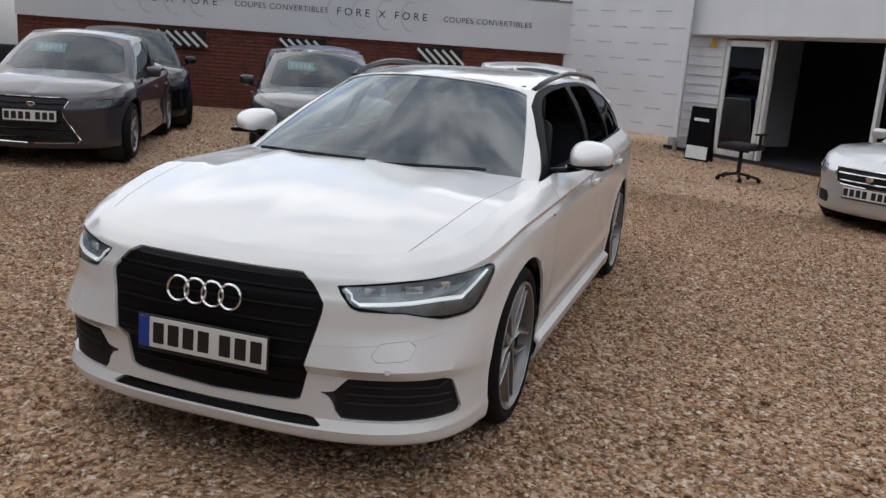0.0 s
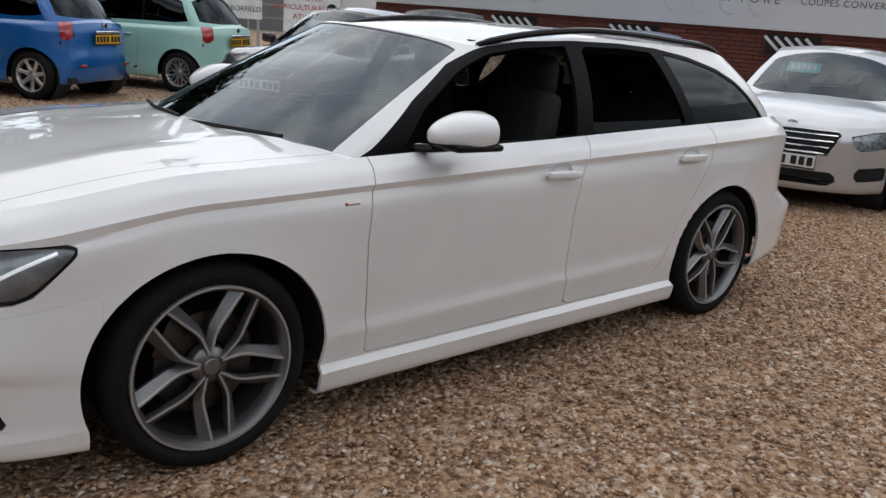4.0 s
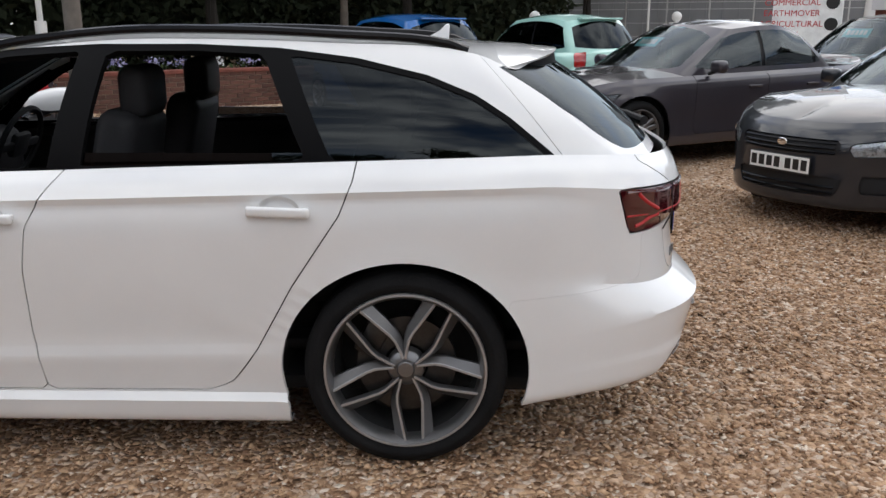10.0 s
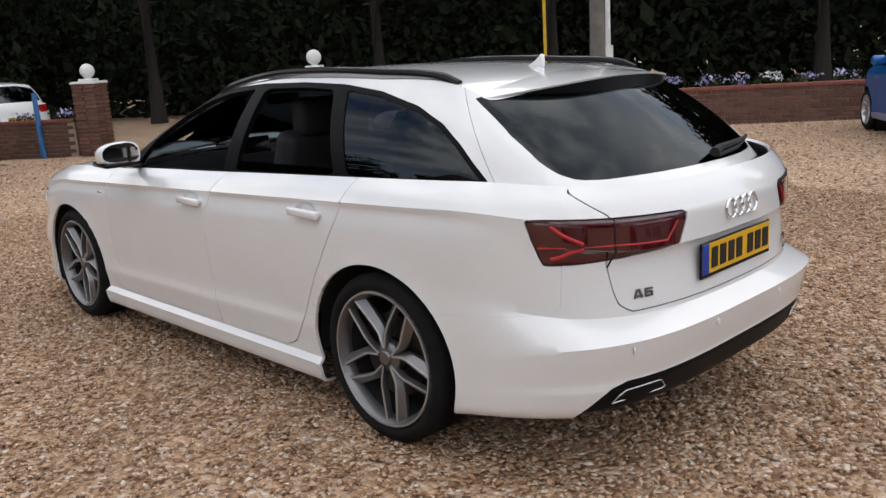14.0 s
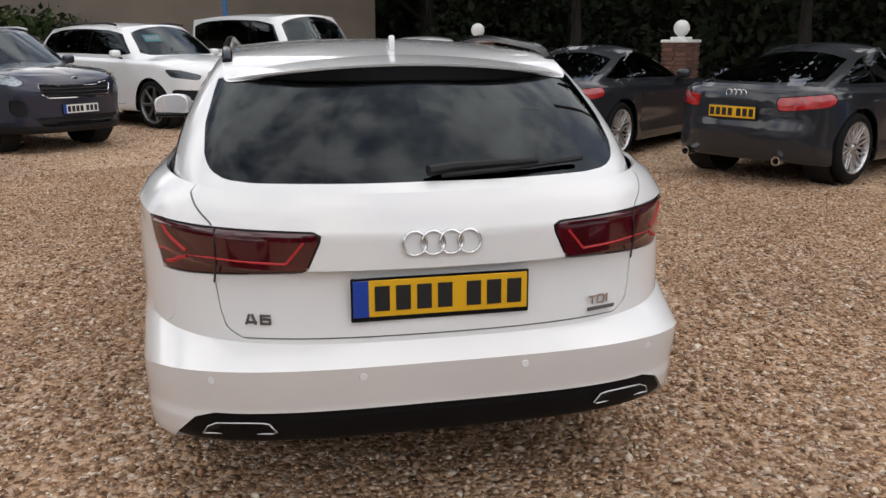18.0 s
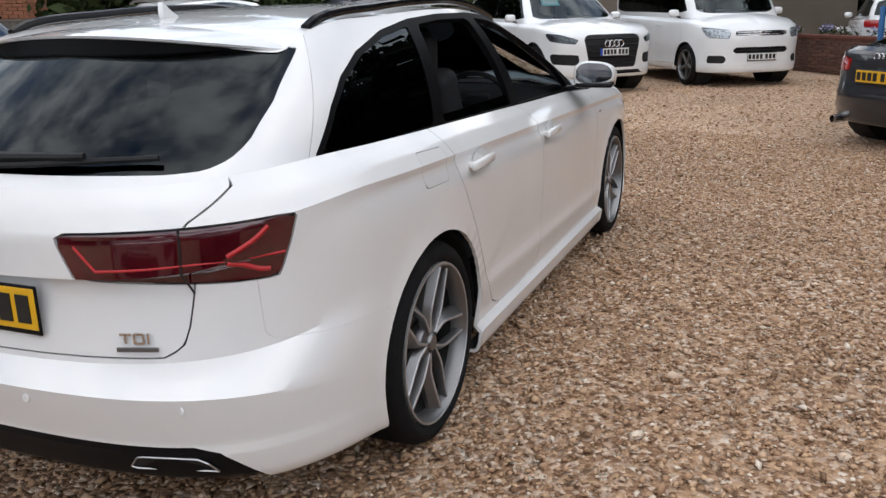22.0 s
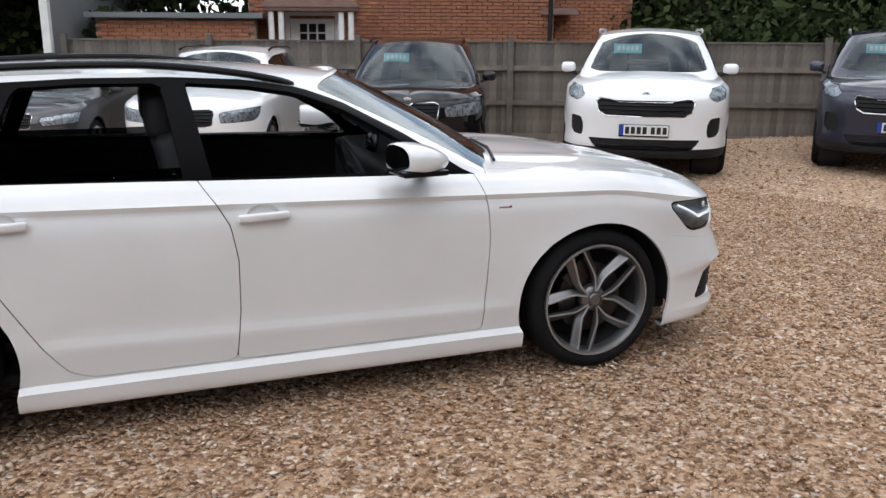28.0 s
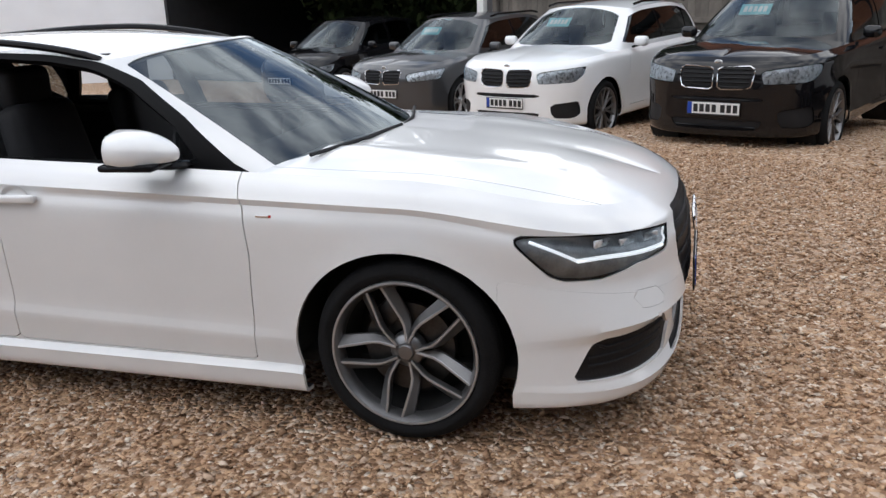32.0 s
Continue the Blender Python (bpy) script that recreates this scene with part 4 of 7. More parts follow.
# mirrors, handles, badges, wipers, exhausts
for s in (1, -1):
    side = -1 if s > 0 else 1
    housing = bmesh.new()
    bmesh.ops.create_uvsphere(housing, u_segments=24, v_segments=14, radius=1)
    for v in housing.verts:
        x, y, z = (math.copysign(abs(c) ** 0.72, c) for c in v.co)
        x = max(x, -0.62)
        slim = 1 - 0.45 * max(x, 0.0) ** 1.5
        v.co = Vector((x * (0.155 if x > 0 else 0.125) * (1 - 0.22 * y * s), y * 0.108 * slim, (z * 0.080 if z > 0 else max(z, -0.62) * 0.072) * slim * (1 - 0.22 * (y * s * 0.5 + 0.5)) - 0.10 * x * 0.12))
    mm4 = Matrix.Translation((0.512, s * 0.978, 1.074)) @ Matrix.Rotation(-s * 0.10, 4, "Z")
    mirror = part("door_mirror", moved(housing, mm4), WHITE, car, "white door mirror")
    part("mirror_base", moved(bm_box((0.21, 0.19, 0.026), (0.012, 0, -0.043), 0.012, 2), mm4), GLOSSBLACK, mirror)
    part("mirror_foot", bm_tube([(0.60, s * 0.79, 0.995), (0.58, s * 0.87, 1.005), (0.54, s * 0.93, 1.018)], 0.032, 8, 0.55), GLOSSBLACK, mirror)
    glass_disc = bmesh.new()
    bmesh.ops.create_circle(glass_disc, cap_ends=True, segments=28, radius=1)
    for v in glass_disc.verts:
        y, z = (math.copysign(abs(c) ** 0.75, c) for c in v.co.xy)
        v.co = Vector((-0.0775 * (1 - 0.22 * y * 0.83 * s) - 0.002, y * 0.09, (z * 0.068 if z > 0 else z * 0.041) * (1 - 0.2 * (y * s * 0.5 + 0.5)) + 0.006))
    part("mirror_glass", moved(glass_disc, mm4), MIRRORGLASS, mirror)
    for hx, hz, door in ((-0.105, 0.872, doors[0 if s > 0 else 1]), (-1.06, 0.896, doors[2 if s > 0 else 3])):
        h = bm_box((0.205, 0.022, 0.034), (0, 0, 0), 0.010, 3)
        for v in h.verts:
            v.co.y += s * 0.012 * (1 - (v.co.x / 0.1025) ** 2)
        part("door_handle", moved(h, Matrix.Translation((hx, s * 0.926, hz)) @ Matrix.Rotation(-0.03, 4, "Y")), WHITE, door)
        part("handle_post", bm_box((0.035, 0.03, 0.022), (hx + 0.08, s * 0.912, hz), 0.006), WHITE, door)
        part("handle_post", bm_box((0.035, 0.03, 0.022), (hx - 0.08, s * 0.912, hz), 0.006), WHITE, door)
        cup = bm_lathe([(0.0, -0.012), (0.035, -0.009), (0.05, -0.002), (0.055, 0.004)], 20)
        for v in cup.verts:
            v.co.x *= 1.25
            v.co.y *= s
            v.co.z *= 0.9
        part("handle_cup", moved(cup, Matrix.Translation((hx, s * 0.906, hz))), WHITE, door)
    part("wing_badge", bm_box((0.055, 0.004, 0.010), (0.955, s * 0.907, 0.836), 0.001, 1), CHROME, car)
    part("wing_badge", bm_box((0.010, 0.005, 0.010), (0.985, s * 0.907, 0.838), 0.001, 1), REDLAMP, car)
    # exhaust trims: a thin bright rim round a dark mouth
    EXH = [(0.700, 0.338), (0.685, 0.366), (0.66, 0.378), (0.53, 0.384), (0.510, 0.378), (0.488, 0.350), (0.50, 0.342)]
    rim = [Vector((skin(-1, y, z) + 0.006, s * y, z)) for y, z in EXH]
    part("exhaust_trim", bm_tube([*rim, rim[0]], 0.0024, 6), SILVERALLOY, car, "chrome exhaust trim")
    # No opening is cut: a flat near-black face paints the mouth's shade.
    mouth = bmesh.new()
    mouth.faces.new([mouth.verts.new(p + Vector((0.004, 0, 0))) for p in rim])
    part("exhaust_mouth_shade", mouth, CAVITY, car)
    for y, z in ((0.24, 0.525), (0.66, 0.525)):
        d = bm_lathe([(0.0, 0.003), (0.0105, 0.003), (0.012, 0.0)], 16)
        part("parking_sensor", moved(d, Matrix.Translation((skin(-1, y, z) - 0.002, s * y, z)) @ Matrix.Rotation(radians(90 + s * 20 * (y > 0.5)), 4, "Z")), WHITE2, car)
    part("parking_sensor", moved(bm_lathe([(0.0, 0.003), (0.0105, 0.003), (0.012, 0.0)], 16), Matrix.Translation((skin(1, 0.66, 0.475) + 0.002, s * 0.66, 0.475)) @ Matrix.Rotation(radians(-90 + s * 30), 4, "Z")), WHITE2, car)

fin = bm_prism([(0.07, 0.0), (-0.055, 0.0), (-0.058, 0.03), (-0.060, 0.064), (-0.046, 0.066), (-0.022, 0.036), (0.02, 0.014)], 0.02, 0.004)
part("aerial_fin", moved(fin, Matrix.Translation((-1.53, -0.012, 1.405))), WHITE, car, "white roof aerial fin")
# tailgate spoiler
ys = np.linspace(-0.60, 0.60, 29)
sp = bmesh.new()
rings = []
for y in ys:
    a = abs(y) / 0.60
    x0, x1 = -1.70 + 0.03 * a**2, -2.01 + 0.22 * a**2.6
    zt = 1.398 - 0.052 * a**2
    ring = [(x0, zt + 0.006), ((x0 + x1) / 2, zt - 0.002), (x1, zt - 0.018), (x1 + 0.004, zt - 0.025), (x1 + 0.06, zt - 0.042), (x0 - 0.03, zt - 0.075)]
    rings.append([sp.verts.new((x, y, z)) for x, z in ring])
for a, b in zip(rings, rings[1:]):
    for k in range(5):
        sp.faces.new((a[k], a[k + 1], b[k + 1], b[k]))
sp.faces.new(rings[0])
sp.faces.new(rings[-1])
part("roof_spoiler", sp, WHITE, car, "white roof spoiler")
under = bmesh.new()
rings = []
for y in ys:
    a = abs(y) / 0.60
    drop = 0.070 + 0.030 * float(smooth01(0.36, 0.42, a)) - 0.05 * float(smooth01(0.80, 1.0, a))
    x1, zt = -2.01 + 0.22 * a**2.6, 1.398 - 0.052 * a**2
    rings.append([under.verts.new((x1 + 0.008, y * 0.96, zt - 0.026)), under.verts.new((x1 - 0.012 + 0.03 * a, y * 0.955, zt - 0.026 - drop)), under.verts.new((x1 + 0.09, y * 0.94, zt - 0.05 - drop))])
for a, b in zip(rings, rings[1:]):
    for k in range(2):
        under.faces.new((a[k], a[k + 1], b[k + 1], b[k]))
part("spoiler_underside", under, WINTRIM, car)
back_pts = np.r_[back.pts[:, :3], back.pts[:, :3] * (1, -1, 1)]


def on_back(y, z, d):
    """A place on the back window, d outside it."""
    p = back_pts[np.argmin((back_pts[:, 1] - y) ** 2 + (back_pts[:, 2] - z) ** 2)]
    return (p[0] - d, y, z + d * 0.7)


part("rear_wiper", bm_tube([on_back(y, z, 0.022) for y, z in ((0.02, 1.072), (-0.06, 1.078), (-0.16, 1.081), (-0.26, 1.082), (-0.33, 1.083))], 0.019, 8, 0.9, lambda t: 1.0 - 0.45 * t), MATTBLACK, car, "black rear wiper")
part("wiper_blade", bm_tube([on_back(y, z, 0.014) for y, z in ((-0.02, 1.062), (-0.2, 1.070), (-0.36, 1.076), (-0.50, 1.080))], 0.0085, 6), MATTBLACK, car)
for y0, y1 in ((-0.62, 0.02), (-0.05, 0.58)):
    part("wiper_arm", bm_tube([(1.17 - 0.24 * (y0 / 0.8) ** 2, y0, 1.005), (1.17 - 0.28 * ((y0 + y1) / 1.6) ** 2, (y0 + y1) / 2, 1.018), (1.17 - 0.24 * (y1 / 0.8) ** 2, y1, 1.022)], 0.008, 6), MATTBLACK, car)
cowl = bmesh.new()
rings = [[cowl.verts.new((1.23 - 0.27 * (y / 0.8) ** 2, y, 0.998 - 0.05 * (y / 0.8) ** 2)), cowl.verts.new((1.12 - 0.30 * (y / 0.8) ** 2, y, 1.006 - 0.05 * (y / 0.8) ** 2))] for y in np.linspace(-0.78, 0.78, 25)]
for a, b in zip(rings, rings[1:]):
    cowl.faces.new((a[0], a[1], b[1], b[0]))
part("scuttle_panel", cowl, MATTBLACK, car)
# rear plate and tailgate badges
number_plate(car, (-2.466, 0, 0.738), 180, 0, YELLOWPLATE, True, (0.515, 0.108), GLOSSBLACK)
def on_tail(y, z):
    """A frame on the tailgate, its -x looking out of the panel."""
    a, b = skin(-1, abs(y) - 0.06, z), skin(-1, abs(y) + 0.06, z)
    return Matrix.Translation(((a + b) / 2 - 0.011, y, z)) @ Matrix.Rotation(-math.copysign(math.atan2(b - a, 0.12), y), 4, "Z")


def stroke(y, z, w, h, tilt=0.0):
    return moved(bm_box((0.006, w, h)), Matrix.Translation((0, y, z)) @ Matrix.Rotation(tilt, 4, "X"))


for bar in (stroke(0.021, -0.010, 0.034, 0.008), stroke(0.036, 0, 0.007, 0.038, 0.35), stroke(0.014, 0, 0.007, 0.038, -0.35), stroke(-0.026, -0.014, 0.036, 0.007), stroke(-0.026, 0.014, 0.036, 0.007), stroke(-0.026, 0.001, 0.036, 0.006), stroke(-0.011, 0, 0.007, 0.034), stroke(-0.042, -0.007, 0.007, 0.018)):
    part("badge_stroke", moved(bar, on_tail(0.525, 0.678) @ Matrix.Diagonal((1, 0.85, 0.85, 1))), DARKALLOY, car)
part("engine_badge", moved(bm_join(stroke(0.027, 0.011, 0.030, 0.006), stroke(0.027, 0, 0.006, 0.024), stroke(0.005, 0, 0.006, 0.028), stroke(-0.006, 0.012, 0.022, 0.006), stroke(-0.006, -0.012, 0.022, 0.006), stroke(-0.018, 0, 0.006, 0.024), stroke(-0.030, 0, 0.006, 0.028)), on_tail(-0.51, 0.674)), CHROME, car)
part("drive_badge", moved(bm_box((0.005, 0.105, 0.012), (0, 0, 0), 0.001, 1), on_tail(-0.515, 0.648)), DARKALLOY, car)

# seats, wheel and dashboard seen through the glass
part("cabin_floor", bm_box((2.9, 1.36, 0.04), (-0.45, 0, 0.36), 0.01), LEATHER, car)
for y in (0.37, -0.37):
    seat = part("seat", bm_box((0.50, 0.50, 0.16), (-0.02, y, 0.56), 0.05, 3), LEATHER, car, "black leather front seat")
    bk = moved(bm_box((0.15, 0.48, 0.60), (0, 0, 0), 0.055, 3, (1, 0.8)), Matrix.Translation((-0.36, y, 0.88)) @ Matrix.Rotation(-0.22, 4, "Y"))
    part("backrest", bk, LEATHER, seat)
    part("headrest", moved(bm_box((0.11, 0.26, 0.19), (0, 0, 0), 0.045, 3), Matrix.Translation((-0.46, y, 1.235))), LEATHER, seat)
    for d in (-0.06, 0.06):
        part("headrest_post", bm_tube([(-0.44, y + d, 1.10), (-0.455, y + d, 1.2)], 0.006, 6), CHROME, seat)
rear_seat = part("rear_seat", bm_box((0.5, 1.30, 0.17), (-1.0, 0, 0.58), 0.05, 3), LEATHER, car, "black leather rear bench")
part("backrest", moved(bm_box((0.15, 1.28, 0.56), (0, 0, 0), 0.05, 3), Matrix.Translation((-1.30, 0, 0.86)) @ Matrix.Rotation(-0.25, 4, "Y")), LEATHER, rear_seat)
for y in (0.40, 0, -0.40):
    part("headrest", bm_box((0.10, 0.25, 0.15), (-1.40, y, 1.17), 0.04, 3), LEATHER, rear_seat)
dash = bm_box((0.42, 1.46, 0.30), (0.78, 0, 0.84), 0.07, 3)
part("dashboard", dash, LEATHER, car, "black dashboard")
part("screen_display", moved(bm_box((0.015, 0.19, 0.11), (0, 0, 0), 0.008), Matrix.Translation((0.62, 0.05, 1.02)) @ Matrix.Rotation(0.2, 4, "Y")), GLOSSBLACK, car)
sw = bmesh.new()
n, mm = 32, 6
vs = [[sw.verts.new((0.014 * math.cos(b), (0.18 + 0.014 * math.sin(b)) * math.cos(a), (0.18 + 0.014 * math.sin(b)) * math.sin(a))) for b in [2 * math.pi * j / mm for j in range(mm)]] for a in [2 * math.pi * i / n for i in range(n)]]
for i in range(n):
    for j in range(mm):
        sw.faces.new((vs[i][j], vs[(i + 1) % n][j], vs[(i + 1) % n][(j + 1) % mm], vs[i][(j + 1) % mm]))
sw = bm_join(sw, bm_box((0.04, 0.14, 0.12), (0, 0, 0), 0.02), bm_box((0.02, 0.34, 0.04), (0, 0, 0), 0.008))
part("steering_wheel", moved(sw, Matrix.Translation((0.42, -0.37, 0.93)) @ Matrix.Rotation(-0.4, 4, "Y")), LEATHER, car)
part("roof_lining", bm_box((1.7, 1.0, 0.02), (-0.75, 0, 1.375), 0.008), LINING, car)
part("rear_view_mirror", bm_box((0.03, 0.22, 0.06), (0.36, 0, 1.30), 0.02), GLOSSBLACK, car)
part("load_cover", bm_box((0.85, 1.15, 0.015), (-1.85, 0, 0.99), 0.004), LEATHER, car)

# ---- the other cars in the yard ----
Sheet.sharp = radians(45)


def spec_of(front, rear, w, wb, r, low, nose, belt, tail, height, cowl, wtop, rtop, rbase, deck=False, lean=0.25, plan=(6.5, 2.0, 8.0, 2.2)):
    """A body from its main sizes: wheelbase, ground clearance, heights of nose, belt, tail and roof, and where the glass begins and ends."""
    mid = (low + belt) / 2
    spec = dict(
        front=front, rear=rear, width=w, plan=plan, blend=(wb / 2 + 0.05, -wb / 2 - 0.3), axles=(wb / 2, -wb / 2), wheel_r=r, arch=r + 0.045, flare=0.015,
        rows=[(-0.10, low - 0.02, -0.08, low - 0.02, 0.10, low + 0.03, 0), (-0.02, low, -0.02, low, 0.02, low + 0.05, 0), (0.0, low + 0.14, -0.005, low + 0.10, -0.02, low + 0.2, 0),
              (0.0, low + 0.28, -0.012, low + 0.24, -0.02, low + 0.32, 0), (0.005, (low + 0.28 + nose) / 2, 0.0, mid + 0.06, 0.01, (low + tail) / 2 + 0.06, 0), (-0.02, nose - 0.08, 0.0, belt - 0.13, 0.02, tail - 0.17, 0.02),
              (-0.07, nose - 0.02, -0.012, belt - 0.055, 0.05, tail - 0.05, 0.022), (-0.13, nose + 0.02, -0.075, belt - 0.005, 0.11, tail, 0.022)],
        creases=(2, 6), cowl=(cowl, cowl + 0.24, belt + 0.055), crown=0.006,
        base=dict(front=(cowl + 0.26, 0, belt + 0.03), corner=(cowl + 0.02, w - 0.10, belt - 0.035), back_corner=(rbase + 0.22, w - 0.19, belt + 0.005), rear=(rbase, 0, belt + 0.03), side_y=[(0, w - 0.085)], side_z=[(0, belt - 0.015)], soft=2),
        roof=dict(front=(wtop + 0.16, 0, height - 0.045), corner=(wtop - 0.02, w - lean - 0.06, height - 0.10), back_corner=(rtop + 0.12, w - lean - 0.08, height - 0.11), rear=(rtop, 0, height - 0.06), side_y=[((wtop + rtop) / 2, w - lean)], side_z=[((wtop + rtop) / 2, height - 0.055)], soft=2),
        bulge=0.03, roof_line=[(1, height - 0.045), (0.6, height), (0.3, height - 0.01), (0, height - 0.06)], ring=(12, 40, 12))
    if deck:
        spec["deck"] = (rbase + 0.12, rbase - 0.02, belt + 0.04)
    return spec


WHEELS = {}


def far_wheel(r, style, count, mat):
    key = (r, style, count, mat.name)
    if key not in WHEELS:
        WHEELS[key] = wheel_meshes("far", r, r - 0.085, 0.22, 0.03, mat, mat, style, count)
    return WHEELS[key]


def far_car(name, label, spec, coat, at, heading, wheel=("plain", 5, None), pillars=(), grille=None, slats=0, chrome=False, lamp=None, tail=None, fogs=None, plate=None, rear_plate=None, card=False, badge=False, rails=None, cladding=None, group="", dark_glass=False, exhaust=False, rings=None):
    """A parked car with its panels cut from one skin: body, bonnet, roof, windows, lamps, grille, wheels, mirrors, plates."""
    ob = thing(name, label, "car", (at[0], at[1], float(fall(at[1]))), heading, group or "cars parked in the yard")
    b = Body(spec, cell=0.065, per=3)
    w, wb, r = spec["width"], spec["axles"][0], spec["wheel_r"]
    lo = b.lower
    for ax in spec["axles"]:
        lo = lo.split(round_hole(ax, r + 0.005, spec["arch"]))[1]
    total = b.s[-1]
    inner = lo.joined(b.hood) if b.deck is None else lo.joined(b.hood).joined(b.deck)
    link("inner_shell", inner.pushed(-0.02).whole().mesh("inner_shell", CAVITY), ob)
    if grille:
        for o in grille:
            g, lo = lo.split(end_outline(o), 0.002)
            gp = one(g.pushed(-0.014), "grille", MATTBLACK, ob, flange=0.0)
            ys, zs = [p[0] for p in o], [p[1] for p in o]

            def front_x(y, z):
                q = b.grid[..., :3].reshape(-1, 3)
                q = q[q[:, 0] > 0.8]
                return q[np.argmin((q[:, 1] - abs(y)) ** 2 + (q[:, 2] - z) ** 2), 0]

            for k in range(slats if o is grille[0] else 2):
                z = min(zs) + (k + 0.7) / (slats + 0.4) * (max(zs) - min(zs))
                wide = [a[0] + (c[0] - a[0]) * (z - a[1]) / (c[1] - a[1]) for a, c in zip(o, o[1:] + o[:1]) if (a[1] - z) * (c[1] - z) < 0]
                y1 = max(wide or ys) - 0.03
                y0 = min(ys) + 0.02 if min(ys) > 0 else -y1
                for sg in ((1, -1) if min(ys) > 0 else (1,)):
                    part("slat", bm_tube([(front_x(y, z) - 0.005, sg * y, z) for y in np.linspace(y0, y1, 7)], 0.008, 4), CHROME if chrome is True and o is grille[0] else GLOSSBLACK, gp)
            if chrome and o is grille[0]:
                for sg in (1, -1):
                    edge = [(a[0] + (b_[0] - a[0]) * t, a[1] + (b_[1] - a[1]) * t) for a, b_ in zip(o, o[1:] + o[:1]) for t in (0, 0.25, 0.5, 0.75)]
                    rim = [(front_x(y, z) - 0.003, sg * y, z) for y, z in edge if y >= 0]
                    part("grille_rim", bm_tube(rim, 0.007, 5), CHROME, gp)
    lamps = []
    if lamp:
        ls, lo = lo.split(wrap_outline(lamp), 0.003)
        for q in (ls, ls.mirrored()):
            h = link("headlight", q.pushed(-0.014).mesh("headlight", LAMPSHADE if name in ("saloon_car", "white_large_suv", "dark_hatchback") else LAMPIN), ob, "clear headlight")
            link("lens", q.mesh("lens", LENS, 0.012), h)
            if len(q.pts):
                c = q.pts[:, :3].mean(0)
                d = bm_lathe([(0.0, -0.01), (0.03, -0.006), (0.042, 0.004)], 12)
                part("reflector", moved(d, Matrix.Translation(c - np.array((0.004, 0, 0))) @ Matrix.Rotation(radians(-90), 4, "Z")), CHROME, h)
    if tail:
        tp = [(total - s, z) for s, z in tail]
        ts, lo = lo.split(wrap_outline(tp), 0.003)
        both(ts, "tail_light", REDLAMP, ob, "red tail light")
    if fogs:
        fs, lo = lo.split(wrap_outline(fogs), 0.003)
        both(fs.pushed(-0.014), "air_intake", MATTBLACK, ob, flange=0.0)
    if cladding:
        cl, lo = lo.split(lambda p: p[:, 2] - cladding, 0.0)
        one(cl, "lower_cladding", MATTBLACK, ob)
    # door shut lines
    xs = sorted(pillars, reverse=True)
    door_parts = []
    if len(xs) >= 2:
        for a, c in zip(xs, xs[1:]):
            zb, zt = spec["rows"][1][3] + 0.10, spec["rows"][-1][3] + 0.06
            d, lo = lo.split(side_outline([(a, zb), (c, zb), (c - 0.04, zt), (a - 0.02, zt)]), 0.003)
            door_parts += both(d, "door", coat, ob, flange=0.01)
            for sg, dp in zip((1, -1), door_parts[-2:]):
                part("door_handle", bm_box((0.19, 0.025, 0.03), (c + 0.17, sg * (w + 0.008), spec["rows"][-1][3] - 0.14), 0.01, 2), coat, dp)
    one(lo, "body", coat, ob)
    one(b.hood, "bonnet", coat, ob)
    if b.deck is not None:
        one(b.deck, "boot_lid", coat, ob)
    m = spec["ring"]
    n = sum(m)
    ua, ud = m[0] / n, (m[0] + m[1]) / n
    cab = b.cabin
    scr, cab = cab.split(lambda p: np.maximum.reduce([p[:, 3] - (ua - 0.022), 0.03 - p[:, 4], p[:, 4] - 0.95]))
    rear, cab = cab.split(lambda p: np.maximum.reduce([(ud + 0.028) - p[:, 3], 0.10 - p[:, 4], p[:, 4] - 0.90]))
    gl = TINT if dark_glass else CARGLASS
    one(scr, "windscreen", SCREENGLASS, ob)
    one(rear, "back_window", gl, ob)
    edges = [9] + [x - 0.03 for x in xs[1:]] + [-9]
    sides = lambda p: np.maximum.reduce([(ua + 0.012) - p[:, 3], p[:, 3] - (ud - 0.02), 0.13 - p[:, 4], p[:, 4] - 0.90])
    win, cab = cab.split(sides)
    for a, c in zip(edges, edges[1:]):
        piece = win.keep(np.maximum(win.pts[:, 0] - a + 0.025, c + 0.025 - win.pts[:, 0]))
        if len(piece.faces) > 2:
            both(piece, "side_window", gl, ob)
    for x in edges[1:-1]:
        strip = win.pushed(-0.006).keep(np.abs(win.pts[:, 0] - x) - 0.05)
        if len(strip.faces) > 2:
            both(strip, "pillar_trim", GLOSSBLACK, ob, flange=0.0)
    both(cab, "pillar", coat, ob)
    one(b.roof, "roof", coat, ob, flange=0.0)
    part("cabin_floor", bm_box((spec["base"]["corner"][0] - spec["base"]["rear"][0] - 0.2, 2 * w - 0.3, 0.04), ((spec["base"]["corner"][0] + spec["base"]["rear"][0]) / 2, 0, spec["rows"][-1][3] - 0.22)), LEATHER, ob)
    for y in (w * 0.42, -w * 0.42):
        part("headrest", bm_box((0.12, 0.26, 0.42), (-0.25, y, spec["rows"][-1][3] + 0.05), 0.05, 2), LEATHER, ob)
    part("dashboard", bm_box((0.35, 2 * w - 0.4, 0.16), (spec["base"]["corner"][0] - 0.1, 0, spec["rows"][-1][3] - 0.10), 0.05, 2), LEATHER, ob)
    style, count, mat = wheel
    add_wheels(ob, far_wheel(r, style, count, mat or SILVERALLOY), spec["axles"], w - 0.125, r, 0)
    part("underfloor", bm_box((2 * wb + 0.9, 2 * w - 0.4, 0.06), (0, 0, spec["rows"][1][3] + 0.05)), CAVITY, ob)
